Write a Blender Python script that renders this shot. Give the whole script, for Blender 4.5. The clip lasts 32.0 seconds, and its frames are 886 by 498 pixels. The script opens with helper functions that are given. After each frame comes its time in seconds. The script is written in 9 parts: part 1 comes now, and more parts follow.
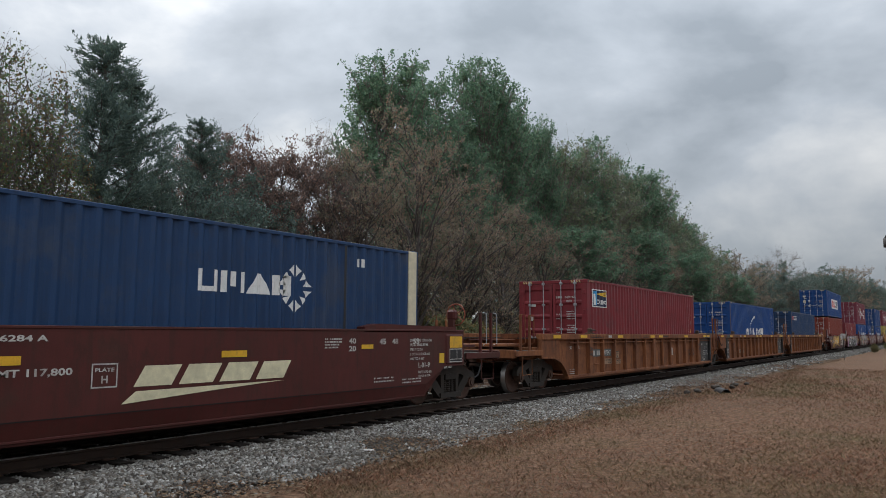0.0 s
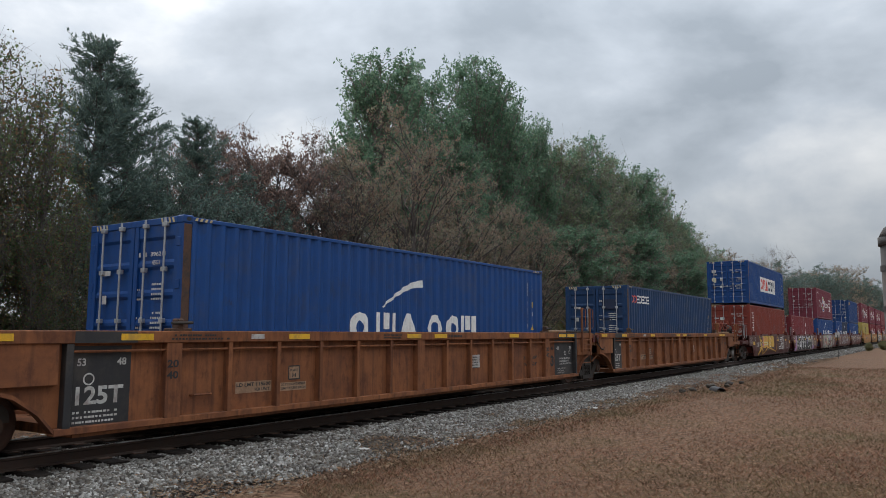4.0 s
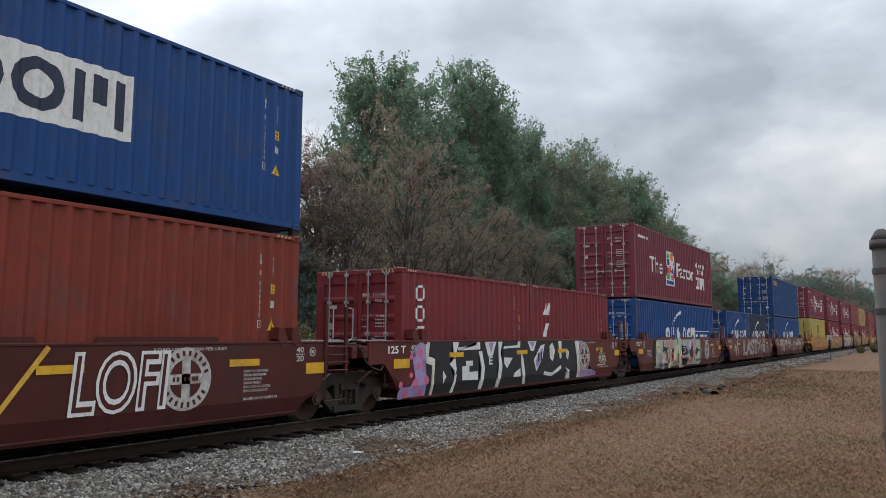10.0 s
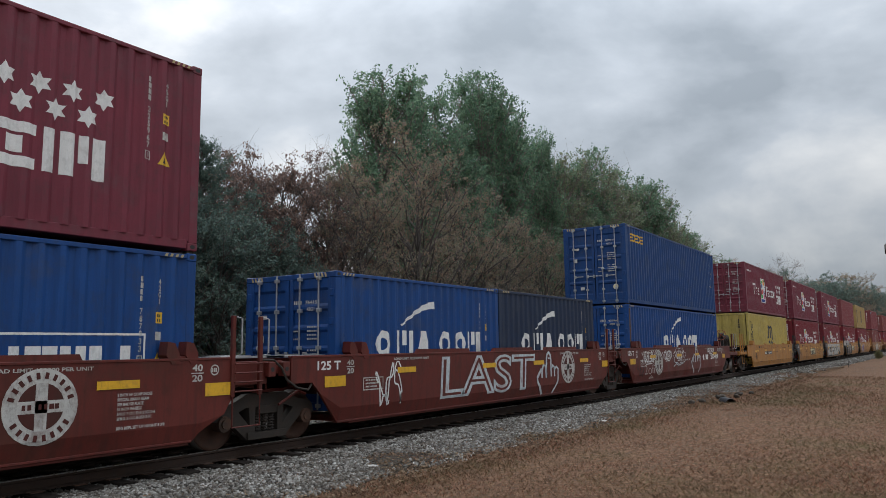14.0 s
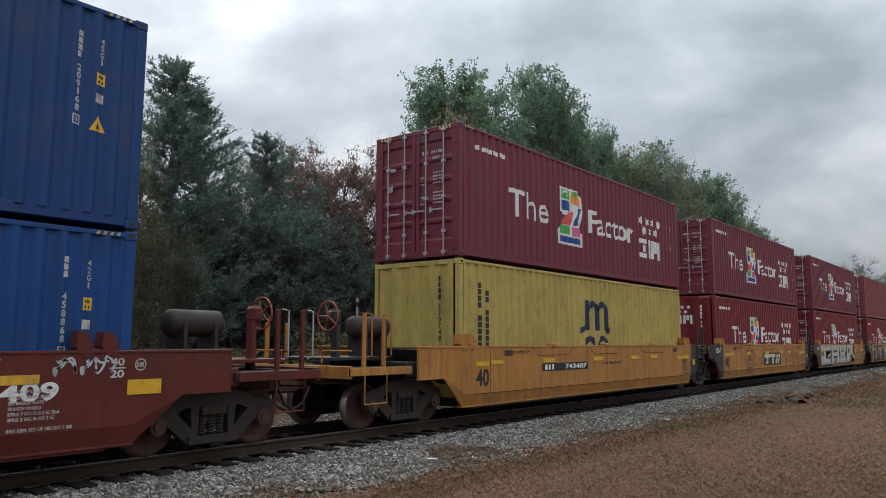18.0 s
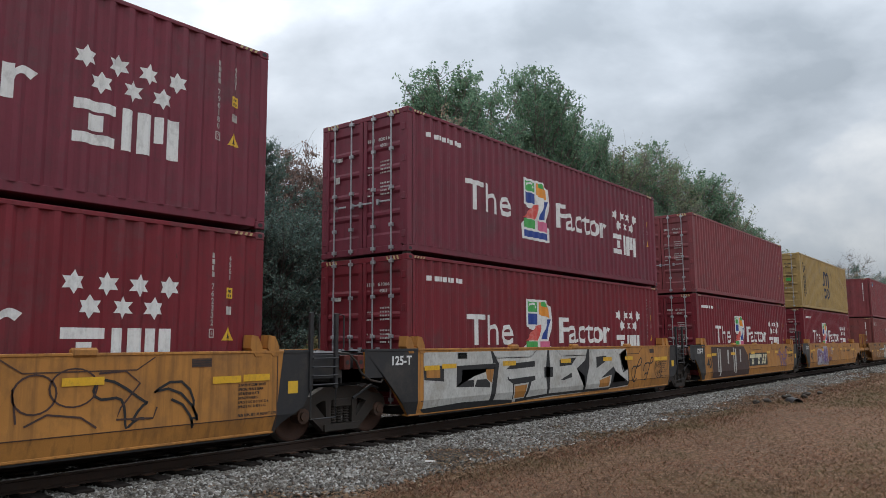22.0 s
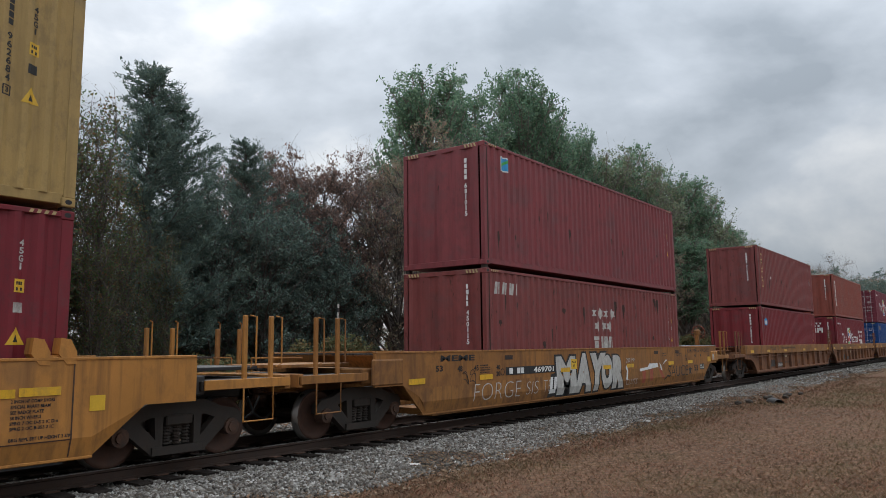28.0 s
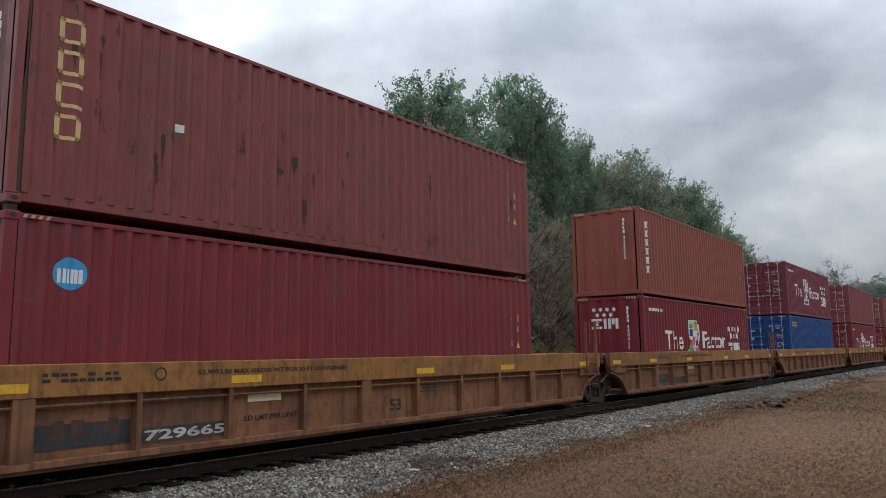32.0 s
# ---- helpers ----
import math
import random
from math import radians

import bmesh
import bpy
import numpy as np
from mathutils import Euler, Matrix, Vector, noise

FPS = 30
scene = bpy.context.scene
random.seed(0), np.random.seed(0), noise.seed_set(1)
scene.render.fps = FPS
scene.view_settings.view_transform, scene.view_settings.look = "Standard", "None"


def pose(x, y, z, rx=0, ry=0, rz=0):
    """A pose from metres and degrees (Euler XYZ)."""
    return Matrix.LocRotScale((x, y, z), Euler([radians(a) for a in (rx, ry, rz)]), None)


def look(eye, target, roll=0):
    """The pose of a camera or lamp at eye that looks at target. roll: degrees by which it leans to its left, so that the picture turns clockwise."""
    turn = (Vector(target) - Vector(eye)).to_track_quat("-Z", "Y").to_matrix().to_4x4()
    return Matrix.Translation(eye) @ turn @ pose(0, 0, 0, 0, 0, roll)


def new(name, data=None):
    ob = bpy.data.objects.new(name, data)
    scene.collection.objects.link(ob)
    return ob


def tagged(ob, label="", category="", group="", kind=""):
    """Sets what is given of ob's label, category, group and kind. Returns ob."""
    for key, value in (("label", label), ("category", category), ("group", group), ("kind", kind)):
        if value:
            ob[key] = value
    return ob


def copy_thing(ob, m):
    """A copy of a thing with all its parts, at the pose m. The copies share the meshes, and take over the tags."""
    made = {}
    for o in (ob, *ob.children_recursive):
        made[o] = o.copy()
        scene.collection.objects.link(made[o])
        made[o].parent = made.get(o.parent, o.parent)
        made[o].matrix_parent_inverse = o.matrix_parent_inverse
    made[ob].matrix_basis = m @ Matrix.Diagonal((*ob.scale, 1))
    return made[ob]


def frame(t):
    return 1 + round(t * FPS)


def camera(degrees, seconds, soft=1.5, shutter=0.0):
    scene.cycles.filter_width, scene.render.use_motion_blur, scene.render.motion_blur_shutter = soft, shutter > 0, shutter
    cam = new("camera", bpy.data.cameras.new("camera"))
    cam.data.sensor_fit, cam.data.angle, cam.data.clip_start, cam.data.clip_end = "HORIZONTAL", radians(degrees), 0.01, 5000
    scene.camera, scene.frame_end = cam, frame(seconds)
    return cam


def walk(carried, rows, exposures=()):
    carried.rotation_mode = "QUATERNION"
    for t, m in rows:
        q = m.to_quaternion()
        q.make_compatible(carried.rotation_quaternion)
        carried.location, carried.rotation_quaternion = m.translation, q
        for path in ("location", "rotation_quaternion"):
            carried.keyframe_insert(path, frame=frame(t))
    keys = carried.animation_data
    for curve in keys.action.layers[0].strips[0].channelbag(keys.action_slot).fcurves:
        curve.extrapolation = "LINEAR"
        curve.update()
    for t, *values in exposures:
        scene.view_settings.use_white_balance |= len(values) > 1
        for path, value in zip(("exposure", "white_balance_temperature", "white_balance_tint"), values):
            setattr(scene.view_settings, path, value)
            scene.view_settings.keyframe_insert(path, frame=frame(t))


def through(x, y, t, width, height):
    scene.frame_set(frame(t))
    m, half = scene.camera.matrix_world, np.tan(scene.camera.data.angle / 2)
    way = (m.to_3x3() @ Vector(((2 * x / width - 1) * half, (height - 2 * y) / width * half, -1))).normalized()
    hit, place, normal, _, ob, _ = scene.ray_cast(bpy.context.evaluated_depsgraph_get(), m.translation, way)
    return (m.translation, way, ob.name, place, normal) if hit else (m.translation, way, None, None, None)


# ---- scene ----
# The lens and the operator's hand-held turn: seconds, tilt, roll, heading in degrees.
EYE = (0.0, 0.0, 1.80)
cam = camera(61.73, 32.0, soft=0.3)
WAY = '''0 96.52 -0.2 -56.12
0.5 96.51 -0.34 -56.25
1 96.45 -0.28 -56.36
1.5 96.45 -0.2 -56.39
2 96.4 -0.25 -56.42
2.5 96.35 -0.24 -56.4
3 96.35 -0.21 -56.34
3.5 96.38 -0.2 -56.4
5.5 96.66 -0.18 -56.55
6 96.75 -0.11 -56.63
6.5 96.76 -0.07 -56.66
7 96.75 -0.03 -56.72
7.5 96.77 -0.11 -56.77
8 96.77 -0.14 -56.85
8.5 96.77 -0.11 -56.99
9 96.73 -0.15 -57.05
9.5 96.69 -0.14 -57.06
10 96.66 -0.14 -56.94
10.5 96.65 -0.23 -56.97
11 96.55 -0.21 -57.16
11.5 96.56 -0.13 -57.22
12 96.58 -0.12 -57.14
12.5 96.89 0.12 -57.06
13 97.21 0.66 -57.06
13.5 97.48 0.84 -56.88
15.5 97.35 0.09 -52.62
16 97.37 0.13 -52.44
16.5 97.37 0.11 -52.17
17 97.32 0.02 -51.82
17.5 97.19 -0.09 -51.54
18 97.17 -0.07 -51.37
18.5 97.18 -0.03 -51.41
19 97.18 -0.01 -51.42
19.5 97.18 0.02 -51.38
20 97.19 0.01 -51.41
20.5 97.2 0.05 -51.44
21 97.22 0.13 -51.52
21.5 97.31 0.23 -51.57
22 97.34 0.38 -51.66
22.5 97.31 0.31 -51.69
23 97.31 0.32 -51.81
23.5 97.35 0.4 -51.99
24 97.34 0.4 -52.08
24.5 97.34 0.45 -52.31
25 97.32 0.38 -52.44
25.5 97.33 0.45 -52.65
26 97.32 0.46 -52.69
26.5 97.41 0.6 -52.8
28.5 97.57 0.64 -52.89
29 97.67 0.7 -52.85
29.5 97.8 0.67 -52.84
30 97.76 0.6 -52.83
30.5 97.74 0.61 -52.84
31 97.85 0.73 -52.92
31.5 97.87 0.79 -52.98
32 97.92 0.76 -52.97'''
walk(cam, [(t, pose(*EYE, tilt, 0, turn) @ pose(0, 0, 0, 0, 0, -lean))
           for t, tilt, lean, turn in ([float(v) for v in row.split()] for row in WAY.split("\n"))],
     ((0, 0.05), (3, 0.16), (6, 0.08), (8, 0.06), (10, 0.28), (11, 0.10), (13, 0.12), (16, 0.14), (17, 0.36), (18.5, 0.08), (20, 0.32), (21, 0.28), (26.5, 0.26), (29, 0.08), (30, 0.32), (31, 0.04), (32, 0.20)))

# ---- sky and light: closed cloud cover, thin and bright over the trees
SUN_TURN, SUN_UP = 62.0, 38.0      # degrees from the track's far end towards the trees; height


def make_sky():
    world = bpy.data.worlds.new("overcast_sky")
    scene.world = world
    world.use_nodes = True
    nt = world.node_tree
    nt.nodes.clear()
    N, Lk = nt.nodes.new, nt.links.new
    out, bg = N("ShaderNodeOutputWorld"), N("ShaderNodeBackground")
    sky = N("ShaderNodeTexSky")
    sky.sky_type, sky.sun_disc = "NISHITA", False
    sky.sun_elevation, sky.sun_rotation = radians(SUN_UP), radians(90 - SUN_TURN)
    co = N("ShaderNodeTexCoord")
    flat = N("ShaderNodeMapping")
    flat.inputs["Scale"].default_value = (1.0, 1.0, 1.9)
    flat.inputs["Location"].default_value = (0.35, 0.9, 0.2)
    Lk(co.outputs["Generated"], flat.inputs["Vector"])
    big, small = N("ShaderNodeTexNoise"), N("ShaderNodeTexNoise")
    big.inputs["Scale"].default_value, big.inputs["Detail"].default_value, big.inputs["Roughness"].default_value = 2.3, 7, 0.52
    big.inputs["Distortion"].default_value = 0.25
    small.inputs["Scale"].default_value, small.inputs["Detail"].default_value = 7.0, 6
    Lk(flat.outputs["Vector"], big.inputs["Vector"])
    Lk(flat.outputs["Vector"], small.inputs["Vector"])
    mix = N("ShaderNodeMath")
    mix.operation = "MULTIPLY_ADD"
    mix.inputs[1].default_value = 0.22
    Lk(small.outputs["Fac"], mix.inputs[0])
    Lk(big.outputs["Fac"], mix.inputs[2])
    ramp = N("ShaderNodeValToRGB")
    e = ramp.color_ramp.elements
    e[0].position, e[0].color = 0.44, (0.345, 0.39, 0.44, 1)
    e[1].position, e[1].color = 0.78, (0.93, 0.945, 0.955, 1)
    m = ramp.color_ramp.elements.new(0.60)
    m.color = (0.535, 0.587, 0.65, 1)
    Lk(mix.outputs[0], ramp.inputs["Fac"])
    veil = N("ShaderNodeMix")
    veil.data_type = "RGBA"
    veil.inputs["Factor"].default_value = 0.93
    dim = N("ShaderNodeVectorMath")
    dim.operation = "SCALE"
    dim.inputs["Scale"].default_value = 0.10
    Lk(sky.outputs["Color"], dim.inputs[0])
    Lk(dim.outputs[0], veil.inputs["A"])
    Lk(ramp.outputs["Color"], veil.inputs["B"])
    # a closed overcast is brighter overhead than low down
    up, lift = N("ShaderNodeSeparateXYZ"), N("ShaderNodeMapRange")
    Lk(co.outputs["Generated"], up.inputs[0])
    for k, v in zip(("From Min", "From Max", "To Min", "To Max"), (0.0, 1.0, 0.56, 2.3)):
        lift.inputs[k].default_value = v
    Lk(up.outputs["Z"], lift.inputs["Value"])
    crest, total = N("ShaderNodeMapRange"), N("ShaderNodeMath")
    for k, v in zip(("From Min", "From Max", "To Min", "To Max"), (0.40, 0.95, 0.0, 1.1)):
        crest.inputs[k].default_value = v
    Lk(up.outputs["Z"], crest.inputs["Value"])
    Lk(lift.outputs["Result"], total.inputs[0])
    Lk(crest.outputs["Result"], total.inputs[1])
    # and thinner cloud lets more light through towards the hidden sun
    a, b = radians(SUN_TURN), radians(SUN_UP)
    dot, glow, gain = N("ShaderNodeVectorMath"), N("ShaderNodeMapRange"), N("ShaderNodeMath")
    dot.operation, gain.operation = "DOT_PRODUCT", "MULTIPLY"
    dot.inputs[1].default_value = (math.cos(a) * math.cos(b), math.sin(a) * math.cos(b), math.sin(b))
    Lk(co.outputs["Generated"], dot.inputs[0])
    for k, v in zip(("From Min", "From Max", "To Min", "To Max"), (0.40, 0.95, 0.84, 0.98)):
        glow.inputs[k].default_value = v
    Lk(dot.outputs["Value"], glow.inputs["Value"])
    Lk(total.outputs[0], gain.inputs[0])
    Lk(glow.outputs["Result"], gain.inputs[1])
    tone = N("ShaderNodeVectorMath")
    tone.operation = "SCALE"
    Lk(veil.outputs["Result"], tone.inputs[0])
    Lk(gain.outputs[0], tone.inputs["Scale"])
    Lk(tone.outputs[0], bg.inputs["Color"])
    bg.inputs["Strength"].default_value = 1.02
    Lk(bg.outputs[0], out.inputs["Surface"])
    sun = bpy.data.lights.new("sun_behind_cloud", "SUN")
    sun.energy, sun.angle, sun.color = 1.0, radians(25), (1.0, 0.96, 0.90)
    ob = new("sun_behind_cloud", sun)
    a, b = radians(SUN_TURN), radians(SUN_UP)
    ob.matrix_world = look((math.cos(a) * math.cos(b) * 80, math.sin(a) * math.cos(b) * 80, math.sin(b) * 80), (0, 0, 0))


make_sky()

# ---- materials
MATS = {}


def paint(name, colour, rough=0.55, metal=0.0, spread=0.18, grain=6.0, fine=90.0, bump=0.15, dirt=None, amount=0.0,
          streak=None, rust=0.0, per_thing=0.0, spec=0.5):
    """A surface of one colour with broad and fine variation; dirt: a second colour in patches, streak: one that runs down."""
    if name in MATS:
        return MATS[name]
    m = bpy.data.materials.new(name)
    MATS[name] = m
    m.use_nodes = True
    nt = m.node_tree
    N, Lk = nt.nodes.new, nt.links.new
    bsdf = nt.nodes["Principled BSDF"]
    co, info = N("ShaderNodeTexCoord"), N("ShaderNodeObjectInfo")
    shift = N("ShaderNodeVectorMath")
    shift.operation = "MULTIPLY_ADD"
    shift.inputs[1].default_value = (17.0, 9.0, 5.0)
    Lk(info.outputs["Random"], shift.inputs[0])
    Lk(co.outputs["Object"], shift.inputs[2])

    def noise_at(scale, detail=4, stretch=None, rough_n=0.6):
        n = N("ShaderNodeTexNoise")
        n.inputs["Scale"].default_value, n.inputs["Detail"].default_value, n.inputs["Roughness"].default_value = scale, detail, rough_n
        if stretch:
            mp = N("ShaderNodeMapping")
            mp.inputs["Scale"].default_value = stretch
            Lk(shift.outputs[0], mp.inputs["Vector"])
            Lk(mp.outputs[0], n.inputs["Vector"])
        else:
            Lk(shift.outputs[0], n.inputs["Vector"])
        return n.outputs["Fac"]

    def ranged(v, a, b, lo, hi):
        r = N("ShaderNodeMapRange")
        for k, x in zip(("From Min", "From Max", "To Min", "To Max"), (a, b, lo, hi)):
            r.inputs[k].default_value = x
        Lk(v, r.inputs["Value"])
        return r.outputs["Result"]

    def blend(fac, a, b, how="MIX"):
        x = N("ShaderNodeMix")
        x.data_type, x.blend_type = "RGBA", how
        for sock, v in ((x.inputs["Factor"], fac), (x.inputs["A"], a), (x.inputs["B"], b)):
            if hasattr(v, "default_value"):
                Lk(v, sock)
            else:
                sock.default_value = v if isinstance(v, float) else (*v, 1)
        return x.outputs["Result"]

    broad = noise_at(grain)
    tiny = noise_at(fine, 3)
    lo, hi = tuple(c * (1 - spread) for c in colour), tuple(min(1, c * (1 + spread)) for c in colour)
    col = blend(ranged(broad, 0.3, 0.7, 0, 1), lo, hi)
    col = blend(ranged(tiny, 0.35, 0.65, 0.0, 0.35), col, tuple(c * 0.75 for c in colour))
    if dirt:
        col = blend(ranged(noise_at(grain * 0.7, 8, None, 0.7), 0.60 - 0.20 * amount, 0.66, 0, 0.9), col, dirt)
        col = blend(ranged(noise_at(grain * 5.0, 6, (1.0, 1.0, 0.5), 0.7), 0.50, 0.66, 0, 0.35 + 0.4 * amount), col, tuple(c * 0.7 for c in dirt))
    if streak:
        col = blend(ranged(noise_at(1.0, 5, (9.0, 9.0, 0.45)), 0.50, 0.70, 0, 0.75), col, streak)
    if rust:
        spots = noise_at(6.0, 6, (1.0, 1.0, 0.30), 0.72)
        col = blend(ranged(spots, 0.71 - 0.07 * rust, 0.76 - 0.05 * rust, 0, 0.9), col, (0.035, 0.019, 0.013))
    if per_thing:
        col = blend(ranged(info.outputs["Random"], 0, 1, 0, per_thing), col, tuple(c * 0.35 for c in colour))
    Lk(col, bsdf.inputs["Base Color"])
    Lk(ranged(broad, 0.3, 0.7, max(0.02, rough - 0.12), min(1, rough + 0.12)), bsdf.inputs["Roughness"])
    bsdf.inputs["Metallic"].default_value = metal
    bsdf.inputs["Specular IOR Level"].default_value = spec
    if bump:
        bp = N("ShaderNodeBump")
        bp.inputs["Strength"].default_value, bp.inputs["Distance"].default_value = bump, 0.01
        Lk(tiny, bp.inputs["Height"])
        Lk(bp.outputs[0], bsdf.inputs["Normal"])
    return m


def box_paint(name, colour, rust=0.3, fade=None):
    return paint(name, colour, rough=0.52, spread=0.14, grain=1.3, fine=60, bump=0.08, dirt=fade or tuple(c * 0.6 + 0.03 for c in colour),
                 amount=0.35, streak=tuple(c * 0.70 for c in colour), rust=rust, spec=0.3)


BLUE_OLD = box_paint("faded_blue_paint", (0.013, 0.045, 0.120), 0.35)
BLUE = box_paint("blue_container_paint", (0.008, 0.058, 0.215), 0.25)
BLUE_DEEP = box_paint("deep_blue_container_paint", (0.009, 0.050, 0.175), 0.2)
BLUE_DUSK = box_paint("dusty_navy_container_paint", (0.018, 0.032, 0.068), 0.25)
RED_TRI = box_paint("brick_red_container_paint", (0.215, 0.036, 0.022), 0.25)
RED = box_paint("dark_red_container_paint", (0.205, 0.028, 0.034), 0.25)
MAROON = box_paint("maroon_container_paint", (0.178, 0.031, 0.049), 0.15)
MAROON_DEEP = box_paint("deep_maroon_container_paint", (0.185, 0.020, 0.029), 0.15)
RED_WORN = box_paint("worn_red_container_paint", (0.225, 0.060, 0.056), 1.7)
RED_PINK = box_paint("faded_red_container_paint", (0.232, 0.054, 0.060), 0.8)
RED_ORANGE = box_paint("orange_red_container_paint", (0.27, 0.072, 0.052), 0.6)
YELLOW_BOX = box_paint("mustard_container_paint", (0.47, 0.36, 0.10), 0.1)
TAN_BOX = box_paint("ochre_container_paint", (0.40, 0.27, 0.10), 0.25)
CREAM = paint("cream_post_paint", (0.62, 0.56, 0.40), 0.5)
CAR_BROWN = paint("mineral_brown_car_paint", (0.082, 0.020, 0.017), 0.50, grain=1.1, dirt=(0.062, 0.026, 0.020), amount=0.4, streak=(0.055, 0.020, 0.016), spec=0.25, rust=0.15)
CAR_RED = paint("oxide_red_car_paint", (0.125, 0.026, 0.020), 0.50, grain=1.1, dirt=(0.080, 0.030, 0.022), amount=0.4, streak=(0.07, 0.022, 0.018), spec=0.25, rust=0.15)
CAR_YELLOW = paint("orange_yellow_car_paint", (0.45, 0.200, 0.050), 0.52, grain=1.0, dirt=(0.30, 0.145, 0.052), amount=0.35, streak=(0.20, 0.095, 0.035), spec=0.25, rust=0.25)
CAR_TAN = paint("grimy_tan_yellow_car_paint", (0.33, 0.145, 0.042), 0.58, grain=1.0, dirt=(0.20, 0.092, 0.036), amount=0.55, streak=(0.15, 0.070, 0.030), spec=0.25, rust=0.35)
CAR_RUSTY = paint("rusted_orange_car_paint", (0.255, 0.098, 0.042), 0.72, grain=1.2, spec=0.2, dirt=(0.115, 0.044, 0.026), amount=0.7, streak=(0.085, 0.036, 0.022), rust=0.6)
CAR_DUSTY = paint("dusty_brown_car_paint", (0.250, 0.112, 0.055), 0.7, grain=1.2, spec=0.2, dirt=(0.110, 0.058, 0.042), amount=0.7, streak=(0.085, 0.042, 0.030), rust=0.5)
CAR_OCHRE = paint("weathered_ochre_car_paint", (0.33, 0.150, 0.045), 0.62, grain=1.3, dirt=(0.150, 0.070, 0.032), amount=0.7, streak=(0.11, 0.055, 0.028), spec=0.25, rust=0.45)
CAR_BLACK = paint("black_end_paint", (0.020, 0.020, 0.022), 0.55, grain=2.0, dirt=(0.05, 0.042, 0.036), amount=0.4)
STEEL = paint("grimy_cast_steel", (0.036, 0.029, 0.024), 0.75, 0.2, 0.35, 5.0, dirt=(0.050, 0.032, 0.023), amount=0.6)
RUST = paint("brown_rust", (0.090, 0.045, 0.028), 0.85, 0.0, 0.35, 8.0, dirt=(0.04, 0.03, 0.025), amount=0.5)
TREAD = paint("worn_wheel_tread", (0.30, 0.28, 0.26), 0.38, 0.85, 0.1)
WHEEL = paint("rusty_wheel_plate", (0.085, 0.042, 0.028), 0.8, 0.1, 0.3, 7.0)
GALV = paint("galvanised_rod", (0.40, 0.41, 0.42), 0.45, 0.55, 0.15, 12.0)
WHITE = paint("white_marking_paint", (0.76, 0.76, 0.74), 0.55, spread=0.05, grain=3.0, dirt=(0.55, 0.54, 0.52), amount=0.2, bump=0.0)
WHITE_OLD = paint("worn_white_marking", (0.52, 0.51, 0.48), 0.6, spread=0.15, grain=4.0, dirt=(0.25, 0.2, 0.18), amount=0.6, bump=0.0)
BLACK_INK = paint("black_marking_paint", (0.016, 0.016, 0.017), 0.6, bump=0.0)
NAVY_INK = paint("navy_marking_paint", (0.012, 0.022, 0.055), 0.55, bump=0.0)
RED_INK = paint("red_marking_paint", (0.62, 0.07, 0.055), 0.55, spread=0.08, dirt=(0.70, 0.28, 0.25), amount=0.5, bump=0.0)
REFLECT = paint("yellow_reflector_sheet", (0.72, 0.40, 0.02), 0.45, spread=0.12, grain=3.0, dirt=(0.45, 0.26, 0.05), amount=0.3, bump=0.0)
HAZARD = paint("yellow_warning_label", (0.70, 0.42, 0.03), 0.5, spread=0.1, bump=0.0)
GOLD_INK = paint("gold_marking_paint", (0.62, 0.46, 0.20), 0.55, spread=0.12, bump=0.0)
STRIPE_INK = paint("dull_height_stripes", (0.46, 0.36, 0.17), 0.6, spread=0.2, grain=5, bump=0.0)
SKY_INK = paint("sky_blue_label", (0.03, 0.30, 0.60), 0.5, bump=0.0)
FIG_BLUE = paint("royal_blue_label", (0.015, 0.05, 0.26), 0.5, bump=0.0)
GREEN_INK = paint("green_label", (0.06, 0.36, 0.08), 0.5, bump=0.0)
ORANGE_INK = paint("orange_label", (0.75, 0.28, 0.03), 0.5, bump=0.0)
PINK_INK = paint("pink_spray_paint", (0.62, 0.14, 0.26), 0.6, bump=0.0)
LILAC_INK = paint("lilac_spray_paint", (0.36, 0.28, 0.52), 0.6, spread=0.25, grain=4, bump=0.0)
PURPLE_INK = paint("purple_spray_paint", (0.13, 0.07, 0.22), 0.6, spread=0.3, grain=4, bump=0.0)
SILVER_INK = paint("silver_spray_paint", (0.50, 0.49, 0.46), 0.5, spread=0.2, grain=3, dirt=(0.36, 0.33, 0.29), amount=0.5, bump=0.0)
SPRAY_YELLOW = paint("yellow_spray_paint", (0.70, 0.42, 0.05), 0.6, spread=0.15, grain=3, dirt=(0.62, 0.28, 0.05), amount=0.4, bump=0.0)
FROST_INK = paint("pale_blue_spray_paint", (0.50, 0.56, 0.58), 0.6, spread=0.2, grain=5, dirt=(0.34, 0.30, 0.30), amount=0.5, bump=0.0)
HALO_INK = paint("pale_lilac_spray_paint", (0.40, 0.38, 0.44), 0.6, spread=0.2, grain=5, bump=0.0)
MAUVE_INK = paint("mauve_spray_paint", (0.17, 0.085, 0.16), 0.6, spread=0.3, grain=4, bump=0.0)
ROSE_INK = paint("dusty_rose_spray_paint", (0.46, 0.27, 0.25), 0.6, spread=0.25, grain=4, bump=0.0)
MINT_INK = paint("mint_spray_paint", (0.37, 0.45, 0.34), 0.6, spread=0.2, bump=0.0)
SAND_INK = paint("sand_spray_paint", (0.66, 0.60, 0.40), 0.6, spread=0.2, bump=0.0)
BERRY_INK = paint("berry_spray_paint", (0.46, 0.05, 0.06), 0.6, spread=0.2, bump=0.0)
BRICK_INK = paint("brown_spray_paint", (0.060, 0.030, 0.024), 0.7, spread=0.4, grain=6, bump=0.0)
